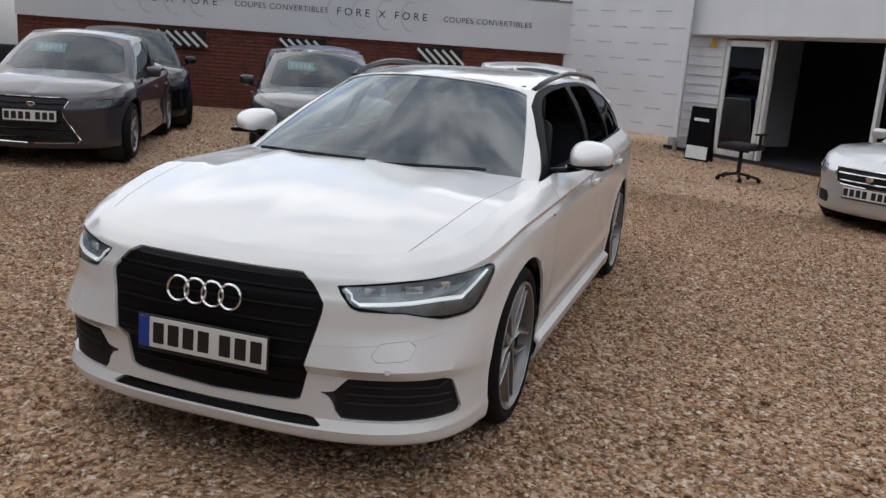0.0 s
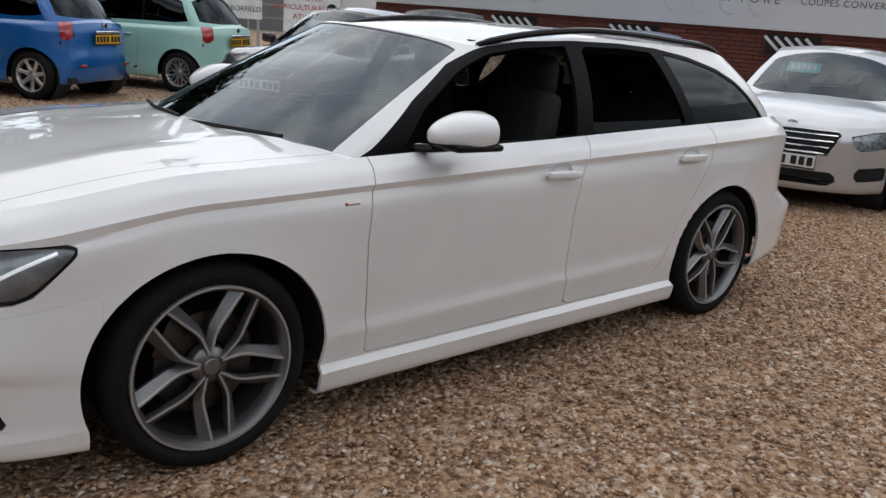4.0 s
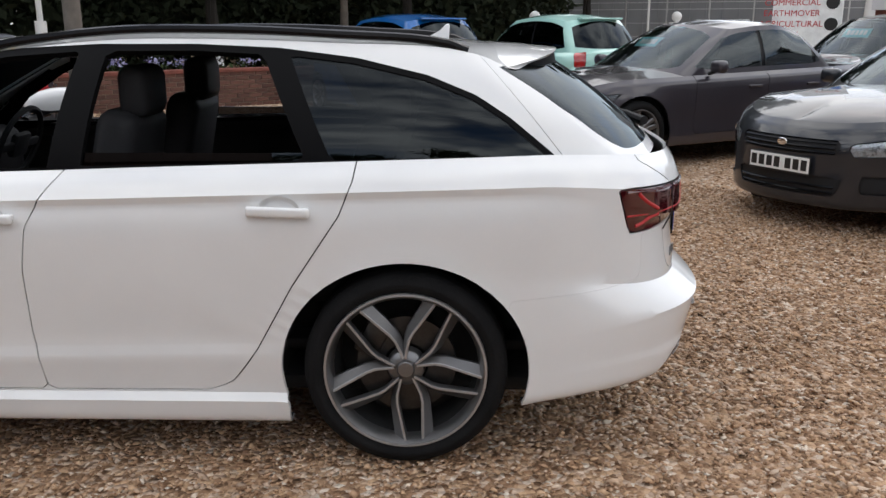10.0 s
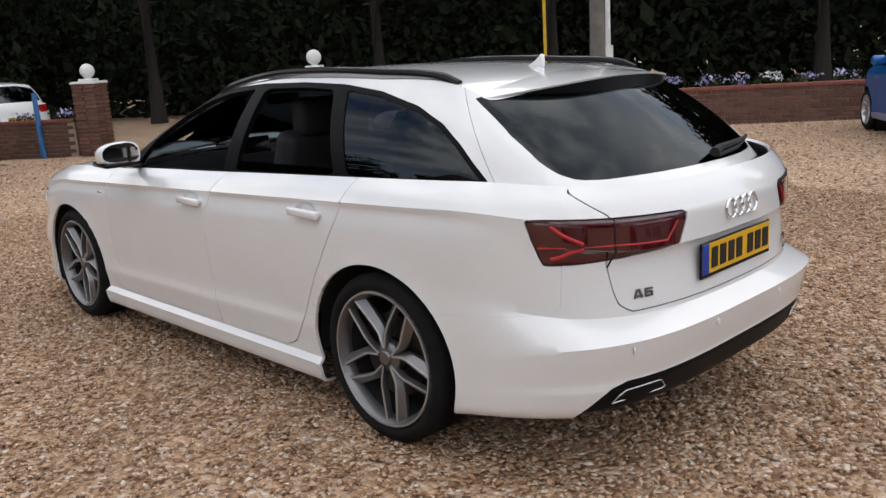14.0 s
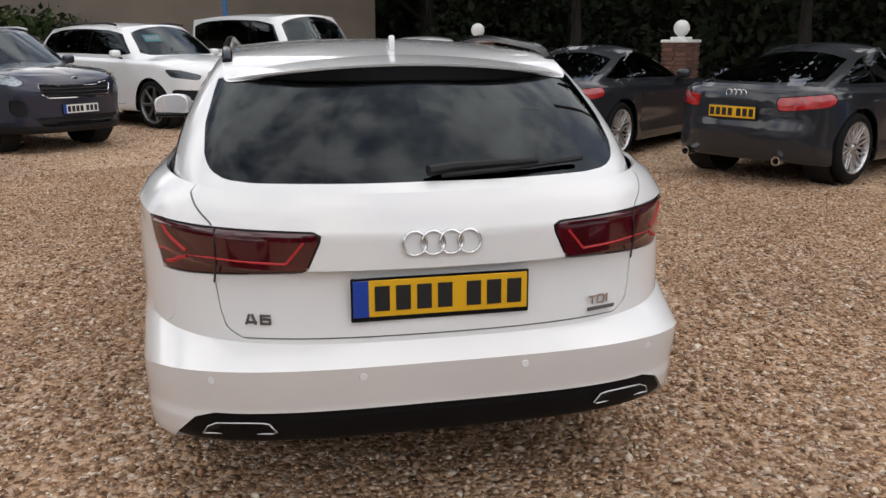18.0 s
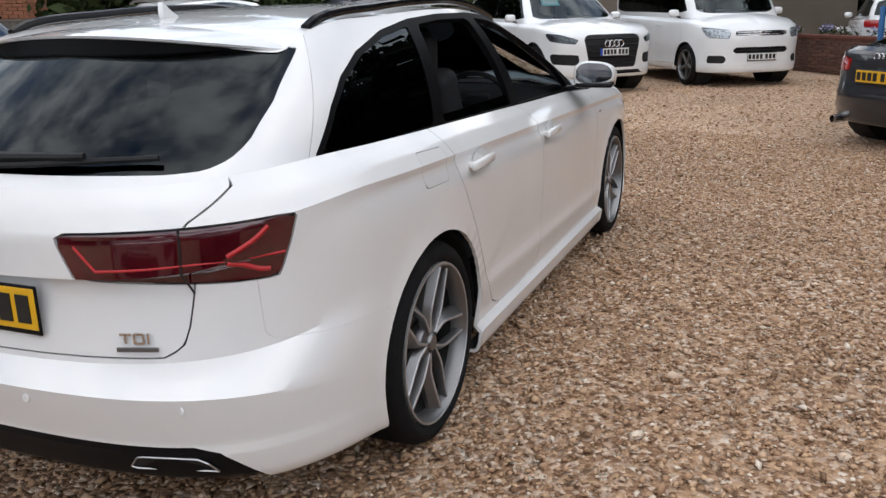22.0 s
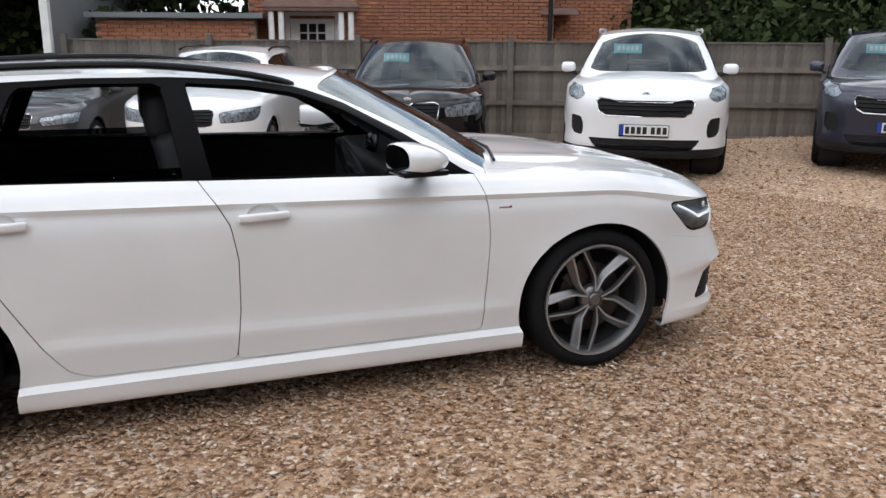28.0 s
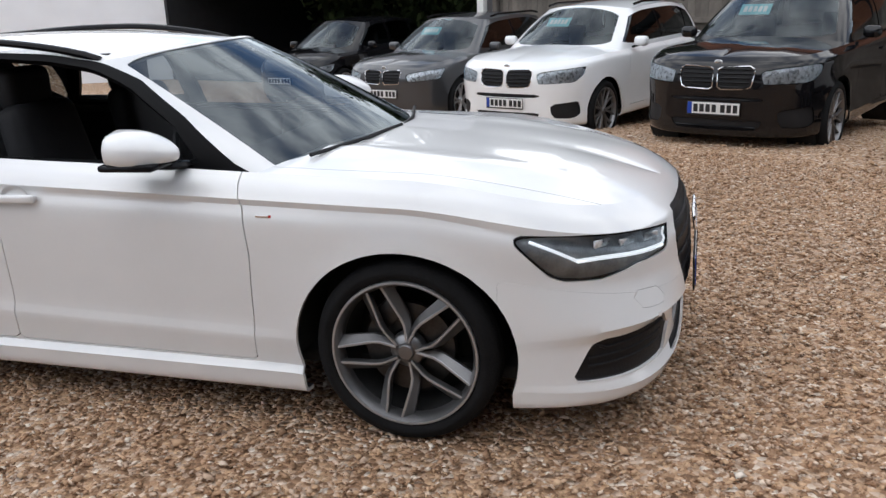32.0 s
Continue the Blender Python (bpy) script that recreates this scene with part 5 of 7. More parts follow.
    for ax in spec["axles"]:
        for sg in (1, -1):
            part("arch_liner", moved(bm_lathe([(spec["arch"] + 0.005, 0), (spec["arch"], -0.28), (0, -0.28)], 20), Matrix.Translation((ax, sg * (w - 0.09), r)) @ Matrix.Rotation(0 if sg > 0 else math.pi, 4, "Z")), CAVITY, ob)
    zb = spec["rows"][-1][3]
    for sg in (1, -1):
        mir = part("door_mirror", moved(bm_box((0.12, 0.18, 0.125), (0, 0, 0), 0.045, 3), Matrix.Translation((spec["cowl"][0] - 0.32, sg * (w + 0.055), zb + 0.075))), coat, ob)
        part("mirror_foot", bm_tube([(spec["cowl"][0] - 0.30, sg * (w - 0.06), zb), (spec["cowl"][0] - 0.31, sg * (w + 0.03), zb + 0.03)], 0.03, 6, 0.6), MATTBLACK, mir)
        if rails:
            part("roof_rail", bm_tube([(x, sg * (w - 0.29), spec["roof"]["side_z"][0][1] + 0.035 - (0.03 if k in (0, 7) else 0)) for k, x in enumerate(np.linspace(spec["roof"]["corner"][0] - 0.1, spec["roof"]["back_corner"][0] + 0.1, 8))], 0.018, 6), rails, ob)
    if plate is not None:
        number_plate(ob, (spec["front"] + 0.012, 0, plate), 0, 0, WHITEPLATE, "suv" in name)
    if rear_plate is not None:
        number_plate(ob, (rear_plate[0], 0, rear_plate[1]), 180, 0, YELLOWPLATE, False)
    if badge:
        g0 = b.grid[:, 0]
        b.badge_in = float(np.interp(badge, g0[:, 2], g0[:, 0])) - spec["front"] + 0.001
        part("badge", moved(bm_lathe([(0, 0.005), (0.030, 0.004), (0.034, 0)], 18), Matrix.Translation((spec["front"] + b.badge_in, 0, badge)) @ Matrix.Diagonal((1, 1.3, 0.8, 1)) @ Matrix.Rotation(radians(-90), 4, "Z")), CHROME, ob, "round chrome badge")
    if rings:
        for k in range(4):
            rp = Matrix.Translation((rings[0], (k - 1.5) * 0.066 * rings[2], rings[1])) @ Matrix.Diagonal((1, rings[2], rings[2], 1))
            link("badge_ring", RING_MESH, ob, "", rp)
    if card:
        bx, tx = spec["base"]["corner"][0], spec["roof"]["corner"][0]
        zt = spec["height"] if "height" in spec else spec["roof"]["front"][2]
        cm = Matrix.Translation((bx * 0.45 + tx * 0.55 - 0.02, -0.26 * card, (zb + zt) / 2 + 0.05)) @ Matrix.Rotation(-math.atan2(bx - tx, zt - zb) * 0.9, 4, "Y")
        cd = part("price_card", moved(bm_box((0.006, 0.34, 0.16), (0, 0, 0)), cm), CYANCARD, ob, "cyan price card in the windscreen")
        for k in range(5):
            part("price_bar", moved(bm_box((0.004, 0.038, 0.08), (0.006, (k - 2) * 0.055, 0)), cm), PAPER, cd)
    if exhaust:
        for sg in (1, -1):
            part("exhaust_pipe", moved(bm_lathe([(0.035, 0.08), (0.045, 0.08), (0.045, -0.05)], 14), Matrix.Translation((spec["rear"] + 0.06, sg * 0.52, spec["rows"][1][3] + 0.05)) @ Matrix.Rotation(radians(90), 4, "Z")), CHROME, ob)
    return ob


SALOON = spec_of(2.27, -2.40, 0.905, 2.80, 0.33, 0.20, 0.72, 0.90, 1.02, 1.43, 0.80, 0.05, -1.10, -1.72, True)
ECLASS = spec_of(2.28, -2.59, 0.925, 2.87, 0.335, 0.20, 0.78, 0.93, 1.05, 1.47, 0.86, 0.10, -1.15, -1.85, True)
ROADSTER = spec_of(2.07, -2.06, 0.905, 2.43, 0.325, 0.18, 0.70, 0.86, 0.98, 1.30, 0.55, -0.10, -0.70, -1.25, True)
COUPE_CAB = spec_of(2.19, -2.23, 0.895, 2.58, 0.33, 0.19, 0.74, 0.92, 1.05, 1.44, 0.75, 0.05, -1.22, -1.92, True)
CITY = spec_of(1.85, -1.70, 0.81, 2.30, 0.29, 0.20, 0.80, 0.93, 1.02, 1.49, 0.75, 0.25, -1.20, -1.60, False, 0.24)
COUPE = spec_of(2.15, -2.03, 0.915, 2.50, 0.34, 0.19, 0.72, 0.90, 0.95, 1.345, 0.62, -0.05, -0.72, -1.88, False, 0.34, plan=(7.0, 2.2, 8.5, 2.4))
SUV = spec_of(2.23, -2.25, 0.93, 2.67, 0.36, 0.27, 0.97, 1.09, 1.15, 1.645, 0.92, 0.30, -1.70, -2.12, False, 0.26, plan=(9.0, 2.5, 10.0, 2.6))
SUV_B = spec_of(2.27, -2.38, 0.94, 2.81, 0.37, 0.27, 0.99, 1.09, 1.15, 1.655, 0.90, 0.22, -1.80, -2.22, False, 0.26, plan=(9.0, 2.5, 10.0, 2.6))
SUV_S = spec_of(2.20, -2.25, 0.90, 2.76, 0.35, 0.25, 0.89, 1.01, 1.08, 1.55, 0.88, 0.20, -1.70, -2.10, False, 0.26, plan=(9.0, 2.5, 10.0, 2.6))
BIGSUV = spec_of(2.45, -2.60, 0.99, 3.0, 0.39, 0.28, 0.98, 1.14, 1.2, 1.74, 1.02, 0.40, -1.95, -2.45, False, 0.27, plan=(9.0, 2.5, 10.0, 2.6))
VAN = spec_of(2.42, -2.48, 0.95, 3.0, 0.345, 0.25, 0.98, 1.15, 1.25, 1.95, 1.45, 0.92, -2.30, -2.42, False, 0.14, plan=(9.0, 2.5, 10.0, 2.6))
HATCH = spec_of(2.10, -2.10, 0.90, 2.62, 0.32, 0.20, 0.76, 0.93, 1.02, 1.48, 0.85, 0.20, -1.55, -1.98, False, 0.25)

far_car("saloon_car", "dark bronze-grey saloon with a spindle grille on gravel", SALOON, LEXP, (-4.18, -6.4), 29, ("twin", 5, DARKALLOY), (0.72, -0.28, -1.15),
        [[(-0.1, 0.715), (0.37, 0.715), (0.31, 0.59), (0.315, 0.53), (0.47, 0.28), (0.44, 0.25), (-0.1, 0.24)]], 5, "rim", [(0.62, 0.70), (0.98, 0.72), (1.18, 0.735), (1.05, 0.64), (0.66, 0.61)], [(0.45, 0.86), (0.95, 0.88), (0.95, 0.74), (0.45, 0.76)], None, 0.53, (-2.40, 0.75), 1, 0.645)
far_car("silver_saloon", "bright silver saloon with a chrome slatted grille", ECLASS, SILVERP, (-7.05, -1.2), 17.5, ("plain", 5, None), (0.75, -0.30, -1.20),
        [[(-0.1, 0.735), (0.40, 0.735), (0.43, 0.70), (0.34, 0.52), (-0.1, 0.50)], [(-0.1, 0.37), (0.42, 0.37), (0.45, 0.30), (0.40, 0.25), (-0.1, 0.25)]], 4, True, [(0.52, 0.70), (0.72, 0.745), (1.15, 0.775), (1.05, 0.63), (0.62, 0.575)], [(0.5, 0.9), (1.0, 0.92), (1.0, 0.76), (0.5, 0.78)], [(0.62, 0.42), (1.0, 0.44), (0.98, 0.32), (0.62, 0.30)], 0.455, (-2.59, 0.75), 1, 0.78)
far_car("silver_roadster", "small silver roadster with a wide grille", ROADSTER, SILVERP, (-6.5, 4.2), -36, ("plain", 5, None), (0.50, -0.70),
        [[(-0.1, 0.64), (0.42, 0.64), (0.38, 0.47), (-0.1, 0.46)]], 2, True, [(0.58, 0.63), (0.95, 0.70), (1.2, 0.72), (1.05, 0.58), (0.62, 0.54)], None, [(0.5, 0.36), (0.95, 0.38), (0.95, 0.26), (0.5, 0.24)], 0.40, (-2.07, 0.7), 0, 0.56)
far_car("grey_coupe_cabriolet", "dark grey hard-top cabriolet with a price card", COUPE_CAB, GREYP, (-5.85, -3.87), 31, ("vee", 10, None), (0.65, -0.60),
        [[(-0.1, 0.66), (0.42, 0.66), (0.42, 0.56), (-0.1, 0.55)], [(-0.1, 0.40), (0.45, 0.40), (0.42, 0.27), (-0.1, 0.26)]], 3, False, [(0.48, 0.64), (0.85, 0.70), (1.12, 0.72), (1.02, 0.58), (0.52, 0.555)], None, [(0.58, 0.42), (0.9, 0.43), (0.9, 0.30), (0.58, 0.30)], 0.47, (-2.23, 0.7), 1, 0.62)
far_car("blue_convertible", "blue soft-top convertible parked by the brick wall", COUPE_CAB, DBLUEP, (-9.5, -5.6), 35, ("plain", 5, None), (0.65, -0.60), [[(-0.1, 0.66), (0.3, 0.66), (0.26, 0.40), (-0.1, 0.40)]], 3, True, [(0.45, 0.62), (0.85, 0.70), (1.1, 0.72), (1.0, 0.58), (0.5, 0.54)], None, None, 0.47, None, 1)
far_car("dark_hatchback", "dark hatchback parked behind the bronze saloon", HATCH, BLACKP, (-7.3, -8.2), 41, ("plain", 7, None), (0.75, -0.25, -1.1), [[(-0.1, 0.64), (0.4, 0.64), (0.4, 0.52), (-0.1, 0.5)]], 3, False, [(0.5, 0.65), (0.9, 0.72), (1.1, 0.74), (1.0, 0.6), (0.55, 0.56)], None, None, 0.47, None, 1)
blue_city = far_car("blue_city_car", "bright blue small city car seen from behind", CITY, BLUEP, (-0.65, -9.6), -55, ("plain", 7, None), (0.70, -0.45), None, 0, False, [(0.45, 0.70), (0.6, 0.82), (0.8, 0.80), (0.72, 0.66)], [(0.52, 0.98), (0.70, 0.98), (0.70, 0.74), (0.54, 0.74)], None, None, (-1.71, 0.76), dark_glass=True)
mint_city = far_car("mint_city_car", "pale mint small city car beside the blue one", CITY, MINTP, (-3.0, -10.3), -60, ("vee", 8, None), (0.70, -0.45), None, 0, False, [(0.45, 0.70), (0.6, 0.82), (0.8, 0.80), (0.72, 0.66)], [(0.52, 0.98), (0.70, 0.98), (0.70, 0.74), (0.54, 0.74)], None, None, (-1.71, 0.76), dark_glass=True)
for city, skin_paint in ((blue_city, BLUEP), (mint_city, MINTP)):
    part("plate_trim", bm_box((0.03, 0.50, 0.036), (-1.712, 0, 0.848), 0.012, 2), CHROME, city, "chrome bar over the plate")
    part("roof_spoiler", bm_box((0.13, 0.74, 0.030), (-1.205, 0, 1.416), 0.013, 2), skin_paint, city)
    part("tailgate_badge", moved(bm_lathe([(0, 0.006), (0.036, 0.005), (0.042, 0)], 18), Matrix.Translation((-1.672, 0, 0.93)) @ Matrix.Rotation(radians(90), 4, "Z")), CHROME, city)
    for y in (-0.44, 0.44):
        part("bumper_reflector", bm_box((0.02, 0.15, 0.035), (-1.665, y, 0.43), 0.008, 1), REDLAMP, city)
for pos, hd in (((6.4, -4.2), -51), ((3.9, -5.95), -64)):
    far_car("grey_coupe", "dark grey two-door coupe seen from behind", COUPE, GREYP, pos, hd, ("vee", 10, None), (0.55, -0.75), None, 0, False, [(0.6, 0.62), (1.0, 0.72), (1.2, 0.72), (0.65, 0.54)], [(0.42, 0.83), (0.98, 0.88), (1.02, 0.76), (0.46, 0.70)], None, None, (-2.045, 0.68), exhaust=True, rings=(-1.99, 0.86, 0.8))
kia = dict(pillars=(0.80, -0.28, -1.25), wheel=("plain", 5, DARKALLOY), rails=SILVERALLOY, cladding=0.36, card=1)
KGR = [[(-0.1, 0.855), (0.28, 0.86), (0.36, 0.885), (0.50, 0.90), (0.525, 0.87), (0.50, 0.76), (0.42, 0.71), (-0.1, 0.70)]]
KHL = [(0.68, 0.93), (0.82, 1.01), (1.10, 1.06), (1.12, 1.03), (1.0, 0.90), (0.76, 0.86)]
KFG = [(0.70, 0.68), (0.92, 0.70), (0.92, 0.50), (0.70, 0.48)]
far_car("white_suv", "white compact SUV with black grille by the fence", SUV, WHITE2, (5.95, 5.5), -124, grille=KGR + [[(-0.1, 0.46), (0.62, 0.46), (0.5, 0.34), (-0.1, 0.34)]], slats=4, chrome="rim", lamp=KHL, fogs=KFG, plate=0.56, badge=0.945, **kia)
far_car("navy_suv", "dark navy-grey compact SUV by the fence", SUV, NAVYP, (9.1, 4.4), -135, grille=KGR + [[(-0.1, 0.46), (0.62, 0.46), (0.5, 0.34), (-0.1, 0.34)]], slats=4, chrome="rim", lamp=KHL, fogs=KFG, plate=0.56, badge=0.945, **kia)
BMG = [[(0.02, 0.90), (0.06, 0.925), (0.32, 0.935), (0.365, 0.91), (0.37, 0.86), (0.345, 0.745), (0.30, 0.72), (0.06, 0.715), (0.025, 0.74)], [(-0.1, 0.645), (0.46, 0.65), (0.46, 0.605), (-0.1, 0.60)], [(-0.1, 0.42), (0.46, 0.42), (0.42, 0.33), (-0.1, 0.32)]]
BMH = [(0.42, 0.885), (0.60, 0.915), (0.95, 0.945), (1.06, 0.945), (1.02, 0.85), (0.90, 0.78), (0.46, 0.765)]
BMF = [(0.60, 0.52), (0.98, 0.55), (0.99, 0.40), (0.90, 0.35), (0.62, 0.36)]
bmw = dict(pillars=(0.78, -0.35, -1.35), grille=BMG, slats=5, chrome="rim", lamp=BMH, fogs=BMF, plate=0.53, badge=0.965, card=1)
far_car("white_estate_suv", "white SUV with twin kidney-shaped grilles", SUV_B, WHITE2, (0.94, 8.9), -111, wheel=("vee", 7, DARKALLOY), rails=GLOSSBLACK, **bmw)
far_car("black_suv", "glossy black SUV with twin kidney-shaped grilles", SUV_B, BLACKP, (3.4, 7.4), -112, wheel=("vee", 7, DARKALLOY), rails=GLOSSBLACK, **bmw)
far_car("grey_small_suv", "grey small SUV beside the white one", SUV_S, GREYSUV, (-1.36, 10.3), -107, wheel=("vee", 5, None), rails=GLOSSBLACK, **dict(bmw, grille=[[(0.02, 0.82), (0.06, 0.84), (0.29, 0.85), (0.325, 0.82), (0.29, 0.66), (0.06, 0.65), (0.025, 0.68)]], lamp=[(0.40, 0.80), (0.75, 0.85), (1.0, 0.86), (0.92, 0.72), (0.44, 0.69)], badge=0.875, plate=0.52, fogs=None))
far_car("dark_parked_car", "dark hatchback in the shade of the canopy", HATCH, BLACKP, (-4.3, 12.6), -105, ("plain", 5, None), (0.75, -0.25, -1.1), [[(-0.1, 0.64), (0.4, 0.64), (0.4, 0.52), (-0.1, 0.5)]], 3, False, [(0.5, 0.65), (0.9, 0.72), (1.1, 0.74), (1.0, 0.6), (0.55, 0.56)], plate=0.47)
far_car("white_large_suv", "large white SUV with a tall black grille", BIGSUV, WHITE2, (12.0, 2.5), -138, ("plain", 7, DARKALLOY), (0.85, -0.30, -1.5), [[(-0.1, 0.945), (0.44, 0.945), (0.51, 0.88), (0.42, 0.44), (0.385, 0.42), (-0.1, 0.42)], [(-0.1, 0.375), (0.50, 0.375), (0.62, 0.32), (-0.1, 0.315)]], 5, False, [(0.60, 0.87), (0.90, 0.955), (1.20, 0.97), (1.22, 0.94), (1.12, 0.85), (0.66, 0.80)], None, [(0.60, 0.63), (1.14, 0.65), (1.10, 0.49), (0.60, 0.47)], 0.67, None, 1, False, GLOSSBLACK, dark_glass=True, rings=(2.455, 0.80, 1.2))
far_car("white_van", "white panel van parked nose to the yard", VAN, WHITE2, (13.73, 0.0), -147, ("plain", 5, DARKALLOY), (1.35, 0.25), [[(-0.1, 0.92), (0.46, 0.92), (0.46, 0.84), (-0.1, 0.84)], [(-0.1, 0.66), (0.5, 0.66), (0.5, 0.56), (-0.1, 0.56)]], 2, True, [(0.55, 0.94), (0.90, 0.98), (1.08, 0.98), (0.95, 0.82), (0.55, 0.80)], None, [(0.62, 0.52), (0.95, 0.52), (0.95, 0.40), (0.62, 0.40)], 0.50, None, 0, 0.885, dark_glass=True)
far_car("white_hatchback", "white hatchback standing beyond the low wall", HATCH, WHITE2, (18.6, -3.85), 2, ("plain", 5, None), (0.75, -0.25, -1.1), None, 0, False, None, [(0.45, 0.92), (0.95, 0.94), (0.95, 0.78), (0.5, 0.76)], None, None, (-2.1, 0.62))

# ---- the yard and what stands round it ----
def gravel_material(stones):
    """Flint gravel: buff, brown, grey and white pieces."""
    m, n, l, b = material("gravel_stone" if stones else "gravel_bed")
    ramp = n.new("ShaderNodeValToRGB")
    ramp.color_ramp.interpolation = "LINEAR"
    cols = [(0.0, (0.19, 0.10, 0.045)), (0.2, (0.33, 0.178, 0.085)), (0.42, (0.45, 0.262, 0.132)), (0.6, (0.57, 0.353, 0.183)), (0.78, (0.51, 0.352, 0.238)), (0.92, (0.655, 0.485, 0.342)), (1.0, (0.74, 0.64, 0.52))]
    e = ramp.color_ramp.elements
    e[0].position, e[0].color = cols[0][0], (*cols[0][1], 1)
    e[1].position, e[1].color = cols[-1][0], (*cols[-1][1], 1)
    for p, c in cols[1:-1]:
        k = e.new(p)
        k.color = (*c, 1)
    tc = n.new("ShaderNodeTexCoord")
    patch = n.new("ShaderNodeTexNoise")
    patch.inputs["Scale"].default_value, patch.inputs["Detail"].default_value = 0.5, 4
    l.new(tc.outputs["Object"], patch.inputs["Vector"])
    mul = n.new("ShaderNodeMapRange")
    mul.inputs["To Min"].default_value, mul.inputs["To Max"].default_value = 0.72, 1.22
    l.new(patch.outputs["Fac"], mul.inputs["Value"])
    hsv = n.new("ShaderNodeHueSaturation")
    hsv.inputs["Saturation"].default_value = 0.88
    l.new(mul.outputs["Result"], hsv.inputs["Value"])
    l.new(ramp.outputs["Color"], hsv.inputs["Color"])
    if stones:
        geo = n.new("ShaderNodeNewGeometry")
        l.new(geo.outputs["Random Per Island"], ramp.inputs["Fac"])
    else:
        vor = n.new("ShaderNodeTexVoronoi")
        vor.inputs["Scale"].default_value = 42
        l.new(tc.outputs["Object"], vor.inputs["Vector"])
        sep = n.new("ShaderNodeSeparateColor")
        l.new(vor.outputs["Color"], sep.inputs["Color"])
        l.new(sep.outputs["Red"], ramp.inputs["Fac"])
        bp = n.new("ShaderNodeBump")
        bp.inputs["Strength"].default_value, bp.inputs["Distance"].default_value = 1.0, 0.02
        bp.invert = True
        l.new(vor.outputs["Distance"], bp.inputs["Height"])
        l.new(bp.outputs["Normal"], b.inputs["Normal"])
    l.new(hsv.outputs["Color"], b.inputs["Base Color"])
    b.inputs["Roughness"].default_value = 0.8
    b.inputs["Specular IOR Level"].default_value = 0.3
    return m


sheet = bmesh.new()
strips = [-300, -60, -9, -8, -7, -6, -5, -4, -3, -2.5, 0, 5, *np.linspace(5.5, 9.5, 9), 10, 14, 60, 300]
rows = [[sheet.verts.new((x, y, -0.012 + float(fall(y)))) for x in (-300, -20, 20, 300)] for y in strips]
for a, b in zip(rows, rows[1:]):
    for k in range(3):
        sheet.faces.new((a[k], a[k + 1], b[k + 1], b[k]))
ground = tagged(part("ground", sheet, gravel_material(False), smooth=True), "tan flint gravel yard", "ground", kind="structure")


def gravel(name, count, ring, size, mat, seed):
    """Loose stones, each a small lopsided flake, thrown over a ring of the yard."""
    g = np.random.default_rng(seed)
    rad = np.sqrt(g.uniform(0, 1, count))
    ang = g.uniform(0, 2 * math.pi, count)
    a, b, hole = ring
    x, y = a * rad * np.cos(ang), b * rad * np.sin(ang)
    keep = ~((np.abs(x) < hole[0]) & (np.abs(y) < hole[1]))
    x, y = x[keep], y[keep]
    k = len(x)
    s = size * g.lognormal(0, 0.35, k)
    base = np.array([(1, 0, 0), (-0.3, 0.85, 0.1), (-0.9, -0.2, -0.05), (0.2, -0.9, 0.05), (0.05, 0.1, 0.42), (0, 0, -0.4)])
    pts = base[None] * (1 + g.uniform(-0.35, 0.35, (k, 6, 3)))
    pts *= s[:, None, None] * np.array((1, 0.78, 1))[None, None] * 0.62
    t = g.uniform(0, 2 * math.pi, k)
    c, sn = np.cos(t)[:, None], np.sin(t)[:, None]
    px, py = pts[..., 0] * c - pts[..., 1] * sn, pts[..., 0] * sn + pts[..., 1] * c
    tilt = g.uniform(-0.5, 0.5, k)[:, None]
    pz = pts[..., 2] + px * tilt
    v = np.stack([px + x[:, None], py + y[:, None], pz + (g.uniform(-0.006, 0.008, k) + fall(y))[:, None]], -1).reshape(-1, 3)
    f = np.array([(0, 1, 4), (1, 2, 4), (2, 3, 4), (3, 0, 4), (1, 0, 5), (2, 1, 5), (3, 2, 5), (0, 3, 5)])
    f = (f[None] + 6 * np.arange(k)[:, None, None]).reshape(-1, 3)
    me = bpy.data.meshes.new(name)
    me.vertices.add(len(v))
    me.vertices.foreach_set("co", v.ravel())
    me.loops.add(f.size)
    me.loops.foreach_set("vertex_index", f.ravel().astype(np.int32))
    me.polygons.add(len(f))
    me.polygons.foreach_set("loop_start", np.arange(0, f.size, 3, dtype=np.int32))
    me.update(calc_edges=True)
    me.materials.append(mat)
    return tagged(new(name, me), "loose buff and brown flint gravel", "gravel", kind="stuff")


STONE = gravel_material(True)
gravel("gravel", 200000, (6.2, 5.4, (1.6, 0.55)), 0.0175, STONE, 3)
gravel("gravel", 80000, (13.5, 12.5, (5.0, 4.2)), 0.023, STONE, 5)

BRICK = surface("red_brick", (0.29, 0.12, 0.065), 0.85, vary=0.25, bump=0.6, bump_scale=60, random_tint=0.3)
MORTAR = surface("mortar", (0.28, 0.22, 0.17), 0.95, vary=0.15)
YBRICK = surface("brown_red_brick", (0.10, 0.045, 0.032), 0.85, vary=0.3, bump=0.6, bump_scale=60, random_tint=0.3)
DBRICK = surface("dark_red_brick", (0.16, 0.05, 0.035), 0.85, vary=0.3, bump=0.6, bump_scale=60, random_tint=0.25)
STONEWHITE = surface("white_painted_stone", (0.66, 0.66, 0.64), 0.7, vary=0.1, bump=0.3)
PANELW = surface("white_panel", (0.76, 0.775, 0.80), 0.5, vary=0.05, scale=1.2)
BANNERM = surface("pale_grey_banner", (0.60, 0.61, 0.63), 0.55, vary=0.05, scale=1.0)
